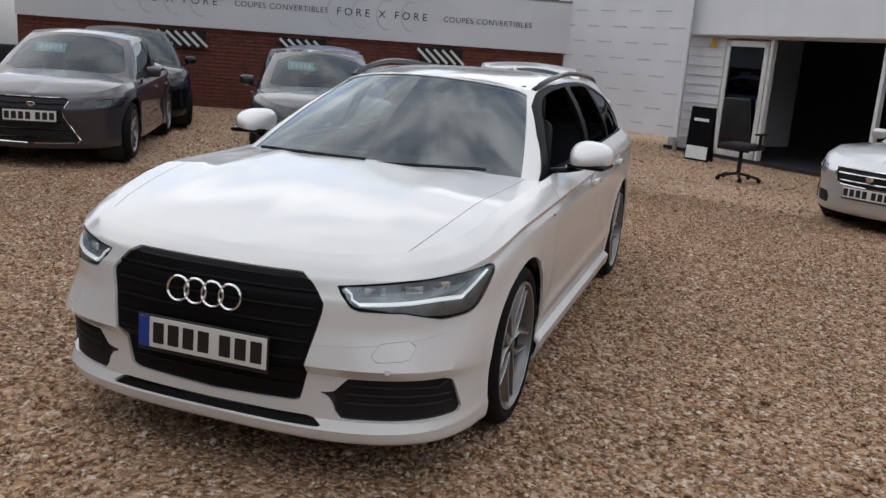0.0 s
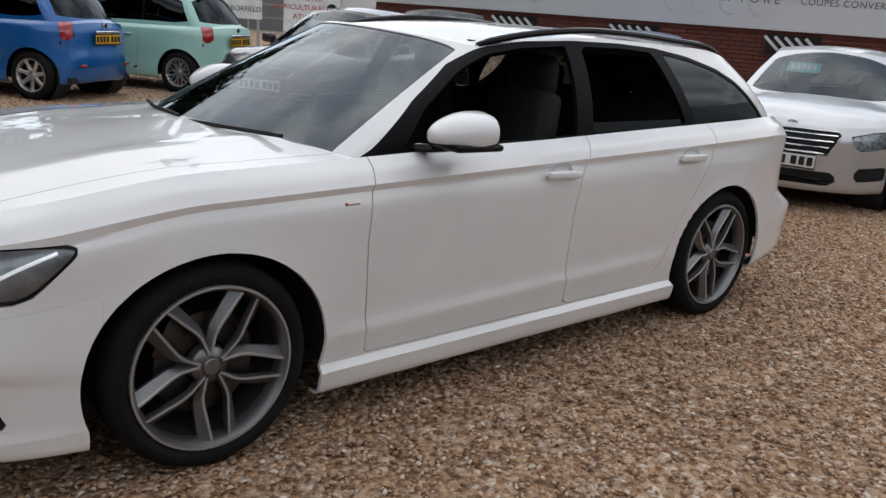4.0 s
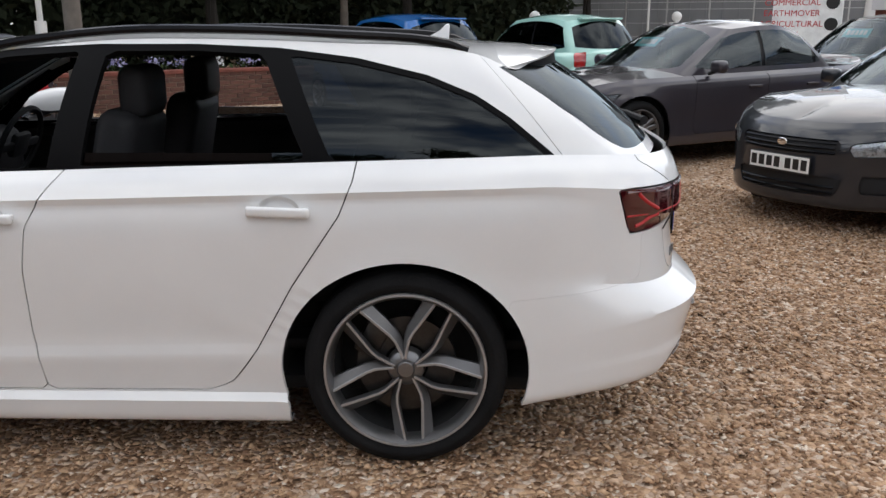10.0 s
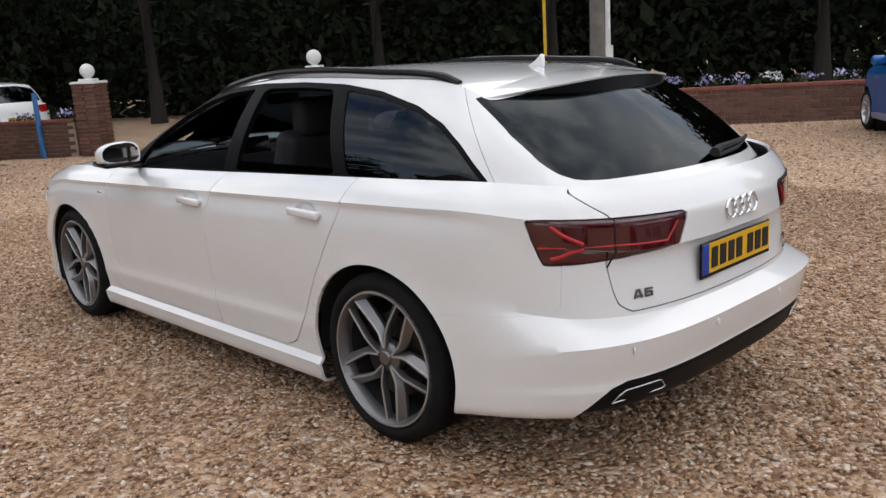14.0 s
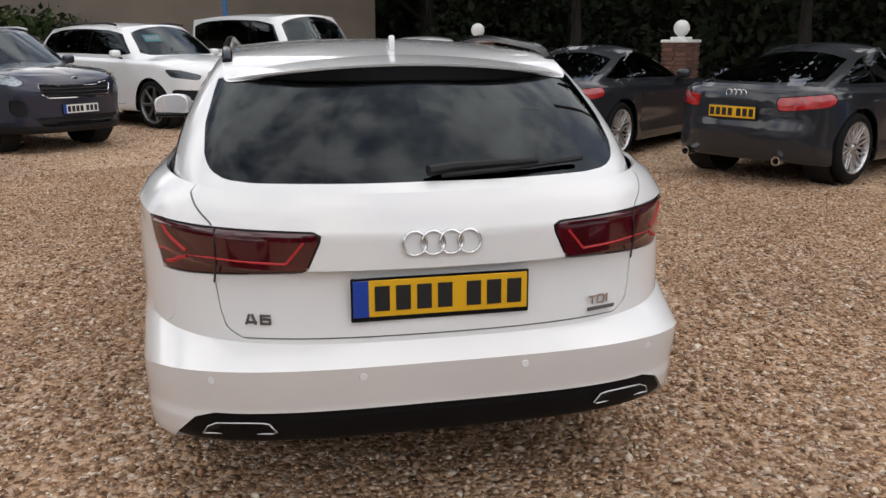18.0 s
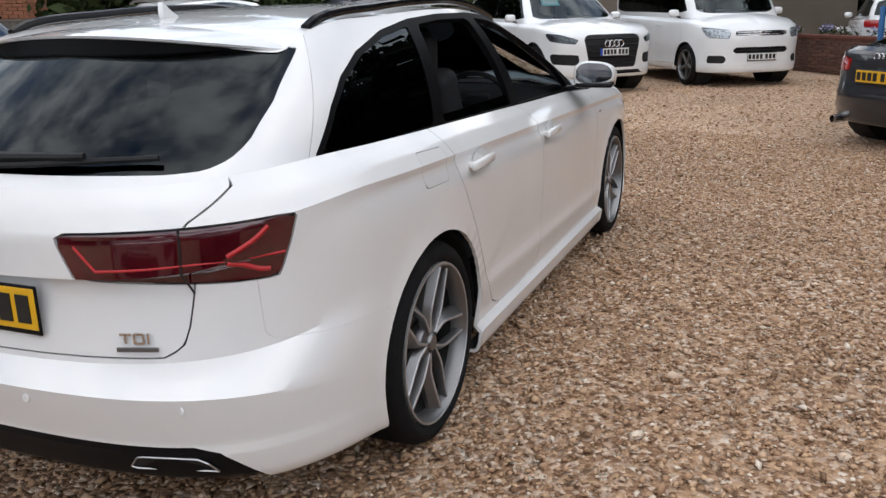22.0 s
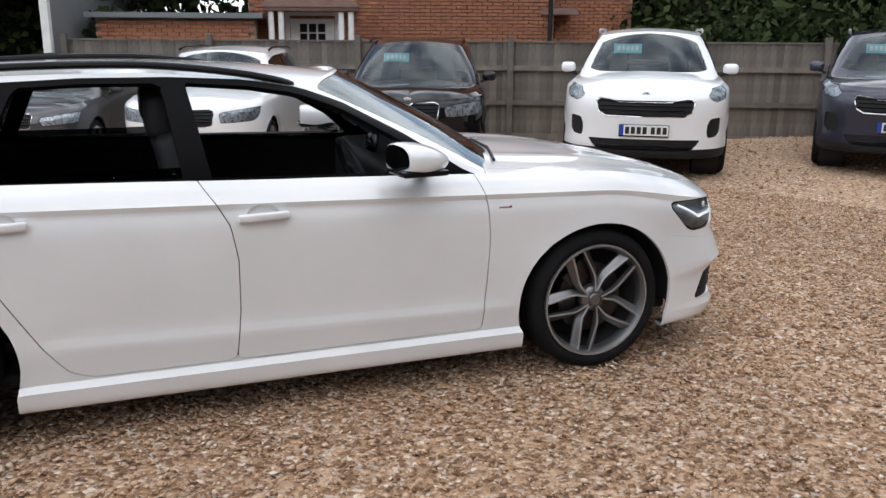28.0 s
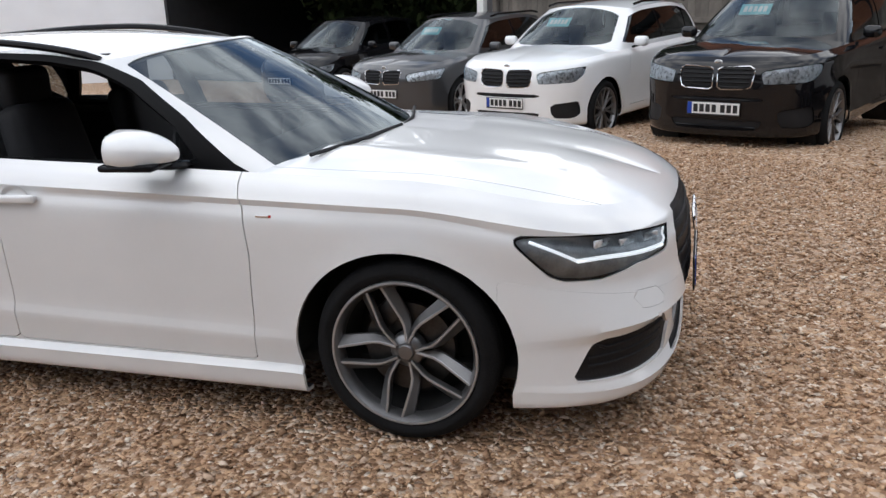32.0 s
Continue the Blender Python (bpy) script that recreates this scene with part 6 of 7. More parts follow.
# A white fascia whose shade is put into this grey.
FASCIASHADE = surface("shaded_white_fascia", (0.34, 0.35, 0.37), 0.6, vary=0.08, scale=1.0)
GREYCLAD = surface("grey_cladding", (0.16, 0.17, 0.18), 0.6, vary=0.12, scale=0.8)
OAK = surface("weathered_fence_wood", (0.135, 0.118, 0.10), 0.9, vary=0.3, scale=5, bump=0.6, random_tint=0.25)
POLEW = surface("pole_wood", (0.16, 0.14, 0.12), 0.9, vary=0.25, bump=0.5)
ASPHALT = surface("asphalt", (0.055, 0.056, 0.058), 0.9, vary=0.2, scale=2, bump=0.5)
ROOFT = surface("roof_tile", (0.12, 0.07, 0.055), 0.85, vary=0.25, bump=0.4)
# Near-black that puts the shade of open rooms into their colour.
INSHADE = surface("interior_shade", (0.02, 0.021, 0.023), 0.85, vary=0.3)
BEIGE = surface("beige_render", (0.15, 0.125, 0.10), 0.9, vary=0.2, scale=0.7, bump=0.3)
SIGNBLUE = surface("sign_blue", (0.02, 0.12, 0.42), 0.5)
SIGNRED = surface("sign_red", (0.45, 0.03, 0.04), 0.5)
YELLOWM = surface("yellow_paint", (0.60, 0.38, 0.02), 0.5)
GALV = surface("galvanised_steel", (0.42, 0.43, 0.43), 0.45, 0.7, vary=0.15)
BLUEM = surface("blue_painted_steel", (0.03, 0.13, 0.32), 0.5)
SOIL = surface("soil", (0.05, 0.035, 0.025), 0.95, vary=0.3, bump=0.8)


def run_of(a, b):
    """The pose of a straight run from a to b on the ground, its length along x; +y is on its left."""
    return pose(a[0], a[1], 0, 0, 0, math.degrees(math.atan2(b[1] - a[1], b[0] - a[0]))), math.hypot(b[0] - a[0], b[1] - a[1])


def lettering(text, size, mat, parent, m, name="lettering", depth=0.003, spread=1.0):
    cu = bpy.data.curves.new(name, "FONT")
    cu.body, cu.size, cu.extrude, cu.align_x, cu.align_y = text, size, depth, "CENTER", "CENTER"
    cu.space_character = spread
    tmp = bpy.data.objects.new(name, cu)
    scene.collection.objects.link(tmp)
    me = bpy.data.meshes.new_from_object(tmp.evaluated_get(bpy.context.evaluated_depsgraph_get()))
    bpy.data.objects.remove(tmp)
    me.materials.append(mat)
    return link(name, me, parent, "", m)


BRICK_MESH = {}


def brick_mesh(mat):
    if mat.name not in BRICK_MESH:
        BRICK_MESH[mat.name] = bm_mesh("brick", bm_box((0.213, 0.100, 0.063), (0, 0, 0), 0.004, 1), mat)
    return BRICK_MESH[mat.name]


def brick_run(parent, length, z0, z1, y, mat, limit=300, start=0.0, x_from=None):
    """Courses of bricks proud of a wall's face at y: the first as objects, the rest as one mesh."""
    me, rest, count = brick_mesh(mat), bmesh.new(), 0
    k = 0
    z = z0 + 0.0375
    spots = []
    while z < z1 - 0.02:
        x = start + (0.1125 if k % 2 else 0.0) + 0.1125
        while x < start + length - 0.05:
            spots.append((x, z))
            x += 0.225
        z += 0.075
        k += 1
    if x_from is not None:
        spots.sort(key=lambda s: abs(s[0] - x_from) + 0.3 * abs(s[1] - z1 * 0.8))
    verts, faces = [], []
    v0 = np.array([v.co for v in me.vertices])
    f0 = [tuple(p.vertices) for p in me.polygons]
    for x, z in spots:
        off = (x, y, z)
        if count < limit:
            link("brick", me, parent, "", Matrix.Translation(off))
            count += 1
        else:
            n = len(verts) * len(v0)
            verts.append(v0 + np.array(off))
            faces += [tuple(i + n for i in f) for f in f0]
    if verts:
        r = bpy.data.meshes.new("brickwork")
        r.from_pydata(np.concatenate(verts).tolist(), [], faces)
        r.materials.append(mat)
        ob = link("brickwork", r, parent)
        ob["kind"] = "stuff"


def letters(text, size, mat, parent, m, spread):
    """A word with each letter as a mesh of its own."""
    word = lettering(text, size, mat, parent, m, spread=spread)
    bm = bmesh.new()
    bm.from_mesh(word.data)
    bm.verts.ensure_lookup_table()
    seen = set()
    for v in bm.verts:
        if v.index in seen:
            continue
        group, todo = {v.index}, [v]
        while todo:
            for e in todo.pop().link_edges:
                for o in e.verts:
                    if o.index not in group:
                        group.add(o.index)
                        todo.append(o)
        seen |= group
        ids = {k: n for n, k in enumerate(sorted(group))}
        faces = [tuple(ids[w.index] for w in f.verts) for f in bm.faces if f.verts[0].index in group]
        link("letter", mesh_of("letter", [bm.verts[k].co for k in ids], faces, mat, False), parent, "", m)
    bm.free()
    bpy.data.objects.remove(word)


# hoarding: dark brick wall with a lettered banner over it
m, ln = run_of((-8.9, -12.1), (-13.9, -1.4))
wall = tagged(link("brick_wall", bm_mesh("brick_wall", bm_box((ln, 0.24, 1.7), (ln / 2, 0, 0.85)), DBRICK), None, "", m), "dark red brick wall under a banner", "wall", kind="structure")
brick_run(wall, ln, 0.0, 1.66, -0.10, DBRICK, 120, 0, ln * 0.5)
banner = thing("banner", "long pale grey banner lettered in dark capitals", "banner")
banner.matrix_basis = m
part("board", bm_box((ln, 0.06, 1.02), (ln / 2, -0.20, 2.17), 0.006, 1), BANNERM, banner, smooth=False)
part("top_rail", bm_box((ln, 0.08, 0.04), (ln / 2, -0.20, 2.70)), GREYCLAD, banner, smooth=False)
x = -1.25
INKGREY = surface("banner_ink", (0.07, 0.07, 0.09), 0.6)
GHOST = surface("banner_pale_ink", (0.52, 0.53, 0.56), 0.6)
while x < ln - 1:
    for word, dx, sz in (("FORE X FORE", 0.0, 0.21), ("COUPES CONVERTIBLES", 2.18, 0.155)):
        if 1.0 < x + dx < ln - 0.9:
            letters(word, sz, INKGREY, banner, Matrix.Translation((x + dx, -0.234, 2.17)) @ Matrix.Rotation(radians(90), 4, "X"), 1.55 if sz > 0.2 else 1.12)
    for k in range(4):
        if not 0.5 < x - 0.9 + k * 0.5 < ln - 0.3:
            continue
        cx, arc = x - 0.9 + k * 0.5, np.linspace(1.2, 5.0, 16)
        ring = [(cx + 0.23 * math.cos(a), 2.17 + 0.31 * math.sin(a)) for a in arc] + [(cx + 0.21 * math.cos(a) + 0.02, 2.17 + 0.27 * math.sin(a)) for a in arc[::-1]]
        part("pale_crescent", moved(bm_prism(ring, 0.004), Matrix.Translation((0, -0.236, 0))), GHOST, banner, smooth=False)
    x += 4.2
for xx in (3.2, 5.6, 8.4):
    bar = thing("striped_barrier", "dark board with white diagonal stripes", "barrier")
    bar.matrix_basis = m @ Matrix.Translation((xx, -0.24, 1.42))
    part("board", bm_box((0.9, 0.03, 0.34), (0, 0, 0)), MATTBLACK, bar, smooth=False)
    for k in range(5):
        part("stripe", moved(bm_box((0.40, 0.008, 0.05), (0, 0, 0)), Matrix.Translation((-0.34 + k * 0.17, -0.018, 0)) @ Matrix.Rotation(0.75, 4, "Y")), STONEWHITE, bar, smooth=False)

# press board, office and its doorway
m, ln = run_of((-13.6, -2.3), (-11.85, 0.55))
board = thing("press_board", "tall white press board with rows of small logos", "board")
board.matrix_basis = m
part("panel", bm_box((ln, 0.05, 2.75), (ln / 2, 0, 1.63), 0.004, 1), PANELW, board, smooth=False)
for xx in (0.1, ln - 0.06):
    part("post", bm_box((0.06, 0.06, 3.0), (xx, 0.06, 1.5)), GALV, board, smooth=False)
for r in range(9):
    for c in range(5):
        xx = 0.35 + c * 0.68 + (0.34 if r % 2 else 0)
        if xx < ln - 0.25:
            part("logo_bar", bm_box((0.30 if (r + c) % 2 else 0.36, 0.006, 0.022), (xx, -0.028, 0.45 + r * 0.3)), GHOST, board, smooth=False)
m, ln = run_of((-12.5, 0.35), (-7.2, 6.4))
office = thing("office", "white panelled sales office with an open doorway", "building")
office.matrix_basis = m
part("wall", bm_box((1.15, 0.16, 3.4), (0.55, 0.1, 1.7)), PANELW, office, smooth=False)
part("fascia", bm_box((ln, 0.5, 1.2), (ln / 2, 0.05, 2.75), 0.02, 1), PANELW, office, smooth=False)
for k in range(12):
    part("panel_rib", bm_box((1.1, 0.02, 0.012), (0.55, 0.012, 0.25 + k * 0.17)), GHOST, office, smooth=False)
part("wall", bm_box((2.2, 0.16, 3.4), (ln - 1.1, 0.1, 1.7)), PANELW, office, smooth=False)
# Back wall and floor carry the doorway's inner shade in their colour.
part("back_wall", bm_box((ln, 0.12, 3.2), (ln / 2, 3.4, 1.6)), INSHADE, office, smooth=False)
part("floor_slab", bm_box((ln, 3.6, 0.06), (ln / 2, 1.7, 0.03)), INSHADE, office, smooth=False)
part("roof", bm_box((ln, 3.7, 0.1), (ln / 2, 1.75, 3.35)), GREYCLAD, office, smooth=False)
part("side_wall", bm_box((0.1, 3.5, 3.2), (0.1, 1.75, 1.6)), PANELW, office, smooth=False)
part("side_wall", bm_box((0.1, 3.5, 3.2), (ln - 0.1, 1.75, 1.6)), PANELW, office, smooth=False)
door = part("open_door", bm_join(bm_box((0.09, 0.06, 2.08), (1.25, -0.02, 1.04)), bm_box((0.09, 0.06, 2.08), (2.10, -0.02, 1.04)), bm_box((0.94, 0.06, 0.10), (1.675, -0.02, 2.03)), bm_box((0.94, 0.06, 0.14), (1.675, -0.02, 0.09))), STONEWHITE, office, "white framed glass door", smooth=False)
part("pane", bm_box((0.80, 0.012, 1.84), (1.675, -0.02, 1.07)), CARGLASS, door, smooth=False)
part("handle", bm_box((0.02, 0.04, 0.14), (2.07, -0.07, 1.02), 0.006), CHROME, door)
part("door_frame", bm_join(bm_box((0.06, 0.10, 2.15), (2.2, 0.0, 1.075)), bm_box((0.06, 0.10, 2.15), (4.3, 0.0, 1.075)), bm_box((3.1, 0.10, 0.07), (2.75, 0, 2.15))), STONEWHITE, office, smooth=False)
tri = bm_prism([(-0.10, 0), (0.10, 0), (0, 0.18)], 0.01)
part("warning_sign", moved(tri, Matrix.Translation((0.85, -0.02, 1.95))), YELLOWM, office, "yellow warning triangle")
chair = thing("office_chair", "black swivel office chair on gravel by the doorway", "chair", (-8.3, 1.72, 0), 150)
part("seat", bm_box((0.48, 0.48, 0.09), (0, 0, 0.50), 0.035, 3), LEATHER, chair)
part("backrest", moved(bm_box((0.07, 0.46, 0.58), (0, 0, 0), 0.03, 3, (1, 0.85)), Matrix.Translation((-0.26, 0, 0.90)) @ Matrix.Rotation(-0.15, 4, "Y")), LEATHER, chair)
part("gas_column", bm_tube([(0, 0, 0.10), (0, 0, 0.46)], 0.03, 10), MATTBLACK, chair)
for sg in (1, -1):
    part("armrest", bm_join(bm_box((0.26, 0.06, 0.03), (0.0, sg * 0.27, 0.70), 0.01), bm_box((0.04, 0.03, 0.20), (0.0, sg * 0.27, 0.60))), MATTBLACK, chair)
for k in range(5):
    a = 2 * math.pi * k / 5
    leg = part("leg", bm_tube([(0, 0, 0.11), (0.30 * math.cos(a), 0.30 * math.sin(a), 0.06)], 0.02, 6), MATTBLACK, chair)
    part("castor", moved(bm_lathe([(0.0, 0.02), (0.03, 0.02), (0.03, -0.02), (0.0, -0.02)], 10), Matrix.Translation((0.30 * math.cos(a), 0.30 * math.sin(a), 0.03))), RUBBER, leg)
aframe = thing("leaflet_stand", "black and white leaflet stand beside the press board", "stand", (-10.6, 1.0, 0), 55)
part("panel", moved(bm_box((0.50, 0.03, 0.92), (0, 0, 0.46), 0.004, 1), Matrix.Rotation(-0.06, 4, "X")), GLOSSBLACK, aframe, smooth=False)
part("poster", moved(bm_box((0.44, 0.008, 0.22), (0, -0.02, 0.14)), Matrix.Rotation(-0.06, 4, "X")), PAPER, aframe, smooth=False)
part("poster_bar", moved(bm_box((0.30, 0.008, 0.05), (0, -0.02, 0.70)), Matrix.Rotation(-0.06, 4, "X")), PAPER, aframe, smooth=False)
part("back_leg", moved(bm_box((0.46, 0.025, 0.9), (0, 0.16, 0.44)), Matrix.Rotation(0.10, 4, "X")), MATTBLACK, aframe, smooth=False)

# tall services sign and the smaller one beside it
face = math.degrees(math.atan2(3.75 + 13.9, -0.25 + 8.4)) + 90
sign = thing("services_sign", "tall white services sign with coloured lines of lettering", "sign", (-8.25, -13.7, 0), face)
part("board", bm_box((1.26, 0.06, 3.3), (0, 0, 2.45), 0.01, 1), PAPER, sign, smooth=False)
for xx in (-0.55, 0.55):
    part("post", bm_box((0.08, 0.08, 4.0), (xx, 0.08, 2.0)), GALV, sign, smooth=False)
up = Matrix.Rotation(radians(90), 4, "X")
for k, w in enumerate(("MOT", "CAR", "4x4", "COMMERCIAL", "EARTHMOVER", "AGRICULTURAL", "ATV")):
    lettering(w, 0.16 if k > 2 else 0.14, SIGNRED, sign, Matrix.Translation((-0.28 if k > 2 else -0.42, -0.035, 2.42 - 0.20 * k)) @ up)
part("number_bar", bm_box((1.0, 0.008, 0.13), (0, -0.034, 2.72)), INK, sign, smooth=False)
part("name_bar", moved(bm_box((0.9, 0.008, 0.10), (0.05, -0.034, 3.15)), Matrix.Identity(4)), SIGNRED, sign, smooth=False)
part("name_bar", bm_box((0.4, 0.008, 0.05), (0.35, -0.034, 2.96)), SIGNRED, sign, smooth=False)
mot = part("blue_panel", bm_box((0.40, 0.01, 0.46), (0.36, -0.036, 2.26)), SIGNBLUE, sign, smooth=False)
for dx, dz in ((-0.08, -0.08), (0.08, -0.08), (0, 0.07)):
    part("white_triangle", moved(bm_prism([(-0.07, -0.06), (0.07, -0.06), (0, 0.07)], 0.006), Matrix.Translation((0.36 + dx, -0.048, 2.26 + dz))), PAPER, mot)
for z in (1.82, 1.42):
    part("round_emblem", moved(bm_lathe([(0.0, 0.0), (0.12, 0.0), (0.12, -0.01)], 20), Matrix.Translation((0.44, -0.04, z)) @ Matrix.Rotation(math.pi, 4, "Z")), INK, sign)
small = thing("place_sign", "low white sign board lettered in black", "sign", (-6.9, -14.6, 0), face)
part("board", bm_box((1.05, 0.05, 0.42), (0, 0, 1.30), 0.006, 1), PAPER, small, smooth=False)
lettering("ARBORFIELD", 0.15, INK, small, Matrix.Translation((0.08, -0.03, 1.30)) @ up)
for xx in (-0.45, 0.45):
    part("post", bm_box((0.06, 0.06, 1.5), (xx, 0.05, 0.75)), GALV, small, smooth=False)


# garden walls, gate pillars with balls, flower bed
def ball_pillar(at, rz=0.0):
    p = thing("gate_pillar", "brick gate pillar topped by a white stone ball", "pillar", (*at, 0), rz, "gate pillars")
    part("core", bm_box((0.42, 0.42, 1.36), (0, 0, 0.68)), MORTAR, p, smooth=False)
    me = brick_mesh(YBRICK)
    for k in range(18):
        z = 0.042 + k * 0.075
        for q in range(4):
            for j in range(2):
                mm = Matrix.Rotation(q * math.pi / 2, 4, "Z") @ Matrix.Translation((-0.115 + j * 0.225 + (0.02 if k % 2 else -0.01), -0.185, z))
                link("brick", me, p, "", mm)
    part("cap", bm_join(bm_box((0.50, 0.50, 0.05), (0, 0, 1.385), 0.012), bm_box((0.28, 0.28, 0.05), (0, 0, 1.43), 0.02)), STONEWHITE, p)
    ball = bmesh.new()
    bmesh.ops.create_uvsphere(ball, u_segments=24, v_segments=16, radius=0.135)
    neck = bm_lathe([(0.09, 1.445), (0.06, 1.46), (0.06, 1.475), (0.07, 1.49)], 18, "Z")
    part("ball", bm_join(moved(ball, Matrix.Translation((0, 0, 1.60))), neck), STONEWHITE, p)
    return p


for at in ((12.6, -3.95), (9.0, -6.6), (-3.4, -18.6), (-7.4, -20.6)):
    ball_pillar(at, 35)


def low_wall(a, b, limit, near):
    m, ln = run_of(a, b)
    w = tagged(link("garden_wall", bm_mesh("garden_wall", bm_box((ln, 0.22, 0.66), (ln / 2, 0, 0.33)), MORTAR), None, "", m), "low red brick garden wall", "wall", kind="structure")
    brick_run(w, ln, 0.0, 0.66, -0.075,  YBRICK, limit, 0, near)
    link("coping", bm_mesh("coping", bm_box((ln, 0.27, 0.06), (ln / 2, -0.01, 0.69), 0.01), DBRICK), w)
    bed = tagged(link("flower_bed", bm_mesh("flower_bed", bm_box((ln, 0.9, 0.62), (ln / 2, 0.6, 0.31)), SOIL), None, "", m), "raised soil bed behind the wall", "flower bed", kind="structure")
    return m, ln


def leaf_cloud(name, label, category, blobs, count, size, mat, seed, squash=1.0):
    """Many small leaves thrown through lumpy masses."""
    g = np.random.default_rng(seed)
    bl = np.array(blobs, float)
    vol = bl[:, 3] * bl[:, 4] * bl[:, 5]
    pick = g.choice(len(bl), count, p=vol / vol.sum())
    d = g.normal(size=(count, 3))
    d /= np.linalg.norm(d, axis=1, keepdims=True)
    d *= (g.uniform(0.25, 1, count) ** 0.45 * (1 + 0.22 * np.sin(d[:, 0] * 9 + d[:, 1] * 7 + pick)))[:, None]
    c = bl[pick, :3] + d * bl[pick, 3:6]
    u = g.normal(size=(count, 3))
    u /= np.linalg.norm(u, axis=1, keepdims=True)
    w = np.cross(u, g.normal(size=(count, 3)))
    w /= np.linalg.norm(w, axis=1, keepdims=True)
    s = (size * g.lognormal(0, 0.35, count))[:, None]
    v = np.stack([c + u * s, c + w * s * 0.45, c - u * s * 0.7, c - w * s * 0.45], 1).reshape(-1, 3)
    f = np.arange(4 * count, dtype=np.int32)
    me = bpy.data.meshes.new(name)
    me.vertices.add(len(v))
    me.vertices.foreach_set("co", v.ravel())
    me.loops.add(len(f))
    me.loops.foreach_set("vertex_index", f)
    me.polygons.add(count)
    me.polygons.foreach_set("loop_start", np.arange(0, 4 * count, 4, dtype=np.int32))
    me.update(calc_edges=True)
    me.materials.append(mat)
    return me


def leaf_material(name, dark, light):
    m, n, l, b = material(name)
    geo = n.new("ShaderNodeNewGeometry")
    ramp = n.new("ShaderNodeValToRGB")
    ramp.color_ramp.elements[0].color, ramp.color_ramp.elements[1].color = (*dark, 1), (*light, 1)
    l.new(geo.outputs["Random Per Island"], ramp.inputs["Fac"])
    l.new(ramp.outputs["Color"], b.inputs["Base Color"])
    b.inputs["Roughness"].default_value = 0.85
    b.inputs["Specular IOR Level"].default_value = 0.06
    return m


# Woodland shade is put into these near-black leaf colours.
SHADELEAF = leaf_material("shade_dark_leaves", (0.013, 0.017, 0.011), (0.032, 0.040, 0.024))
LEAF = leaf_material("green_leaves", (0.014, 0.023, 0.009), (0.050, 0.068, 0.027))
PURPLE = leaf_material("lilac_petals", (0.22, 0.20, 0.42), (0.55, 0.52, 0.72))
PETALW = leaf_material("white_petals", (0.6, 0.6, 0.6), (0.8, 0.8, 0.82))
BARK = surface("bark", (0.018, 0.015, 0.012), 0.95, vary=0.3, bump=0.8)

m1, l1 = low_wall((8.7, -6.85), (-7.0, -17.6), 220, 7.5)
m2, l2 = low_wall((24.0, 4.2), (12.9, -3.75), 60, 11.6)
fg = np.random.default_rng(8)
for mm, ll, nn in ((m1, l1, 34), (m2, l2, 16)):
    for k in range(nn):
        x = ll * (k + 0.5) / nn + fg.uniform(-0.1, 0.1)
        fl = thing("flower_clump", "clump of lilac flowers in the raised bed", "flowers", group="flowers along the wall")
        fl.matrix_basis = mm @ Matrix.Translation((x, 0.30 + fg.uniform(-0.05, 0.2), 0.62))
        bl = [(0, 0, 0.10, 0.26, 0.2, 0.13)]
        link("leaves", leaf_cloud("leaves", "", "", bl, 90, 0.035, LEAF, k), fl)
        bl = [(fg.uniform(-0.12, 0.12), fg.uniform(-0.1, 0.1), 0.17 + fg.uniform(0, 0.08), 0.16, 0.13, 0.08) for _ in range(3)]
        link("petals", leaf_cloud("petals", "", "", bl, 70, 0.028, PETALW if k % 9 == 4 else PURPLE, k + 50), fl)

# road beyond the walls, poles
m, ln = run_of((-40.0, -46.0), (60.0, 24.0))
road = tagged(link("road", bm_mesh("road", bm_box((ln, 7.0, 0.03), (ln / 2, -8.6, -0.001)), ASPHALT), None, "", m), "grey asphalt road beyond the yard", "road", kind="structure")
pave = tagged(link("pavement", bm_mesh("pavement", bm_box((ln, 1.6, 0.12), (ln / 2, -4.2, 0.0), 0.01, 1), surface("pavement", (0.2, 0.195, 0.185), 0.9, vary=0.15)), None, "", m), "kerbed asphalt pavement", "pavement", kind="structure")


def pole(name, label, at, h, r, mat, extra=None):
    p = thing(name, label, "pole", (*at, 0))
    part("shaft", bm_tube([(0, 0, 0), (0, 0, h * 0.5), (0.01, 0, h)], r, 14, 1.0, lambda t: 1 - 0.25 * t), mat, p)
    if extra:
        extra(p)
    return p


pole("telegraph_pole", "weathered wooden telegraph pole at the yard's edge", (3.05, -6.95), 8.5, 0.125, POLEW, lambda p: part("step", bm_box((0.3, 0.05, 0.05), (0, 0, 3.2)), GALV, p))
pole("yellow_pole", "thin yellow painted pole", (5.37, -8.73), 5.5, 0.035, YELLOWM, lambda p: part("cap", bm_box((0.12, 0.08, 0.10), (0, 0, 5.5), 0.01), MATTBLACK, p))
pole("lamp_post", "pale steel lamp post by the road", (4.79, -9.72), 7.0, 0.055, STONEWHITE, lambda p: part("base", bm_tube([(0, 0, 0), (0, 0, 1.5)], 0.085, 12), STONEWHITE, p))
pole("telegraph_pole", "distant wooden telegraph pole by the road", (1.9, -22.5), 9.0, 0.14, POLEW)
pole("flag_pole", "thin white pole near the sign", (-6.2, -18.5), 6.0, 0.035, STONEWHITE)
pole("blue_post", "blue steel post by the gate", (13.4, -3.2), 1.25, 0.06, BLUEM)
pole("blue_post", "tall blue steel post behind the van", (18.5, 1.2), 4.0, 0.07, BLUEM)

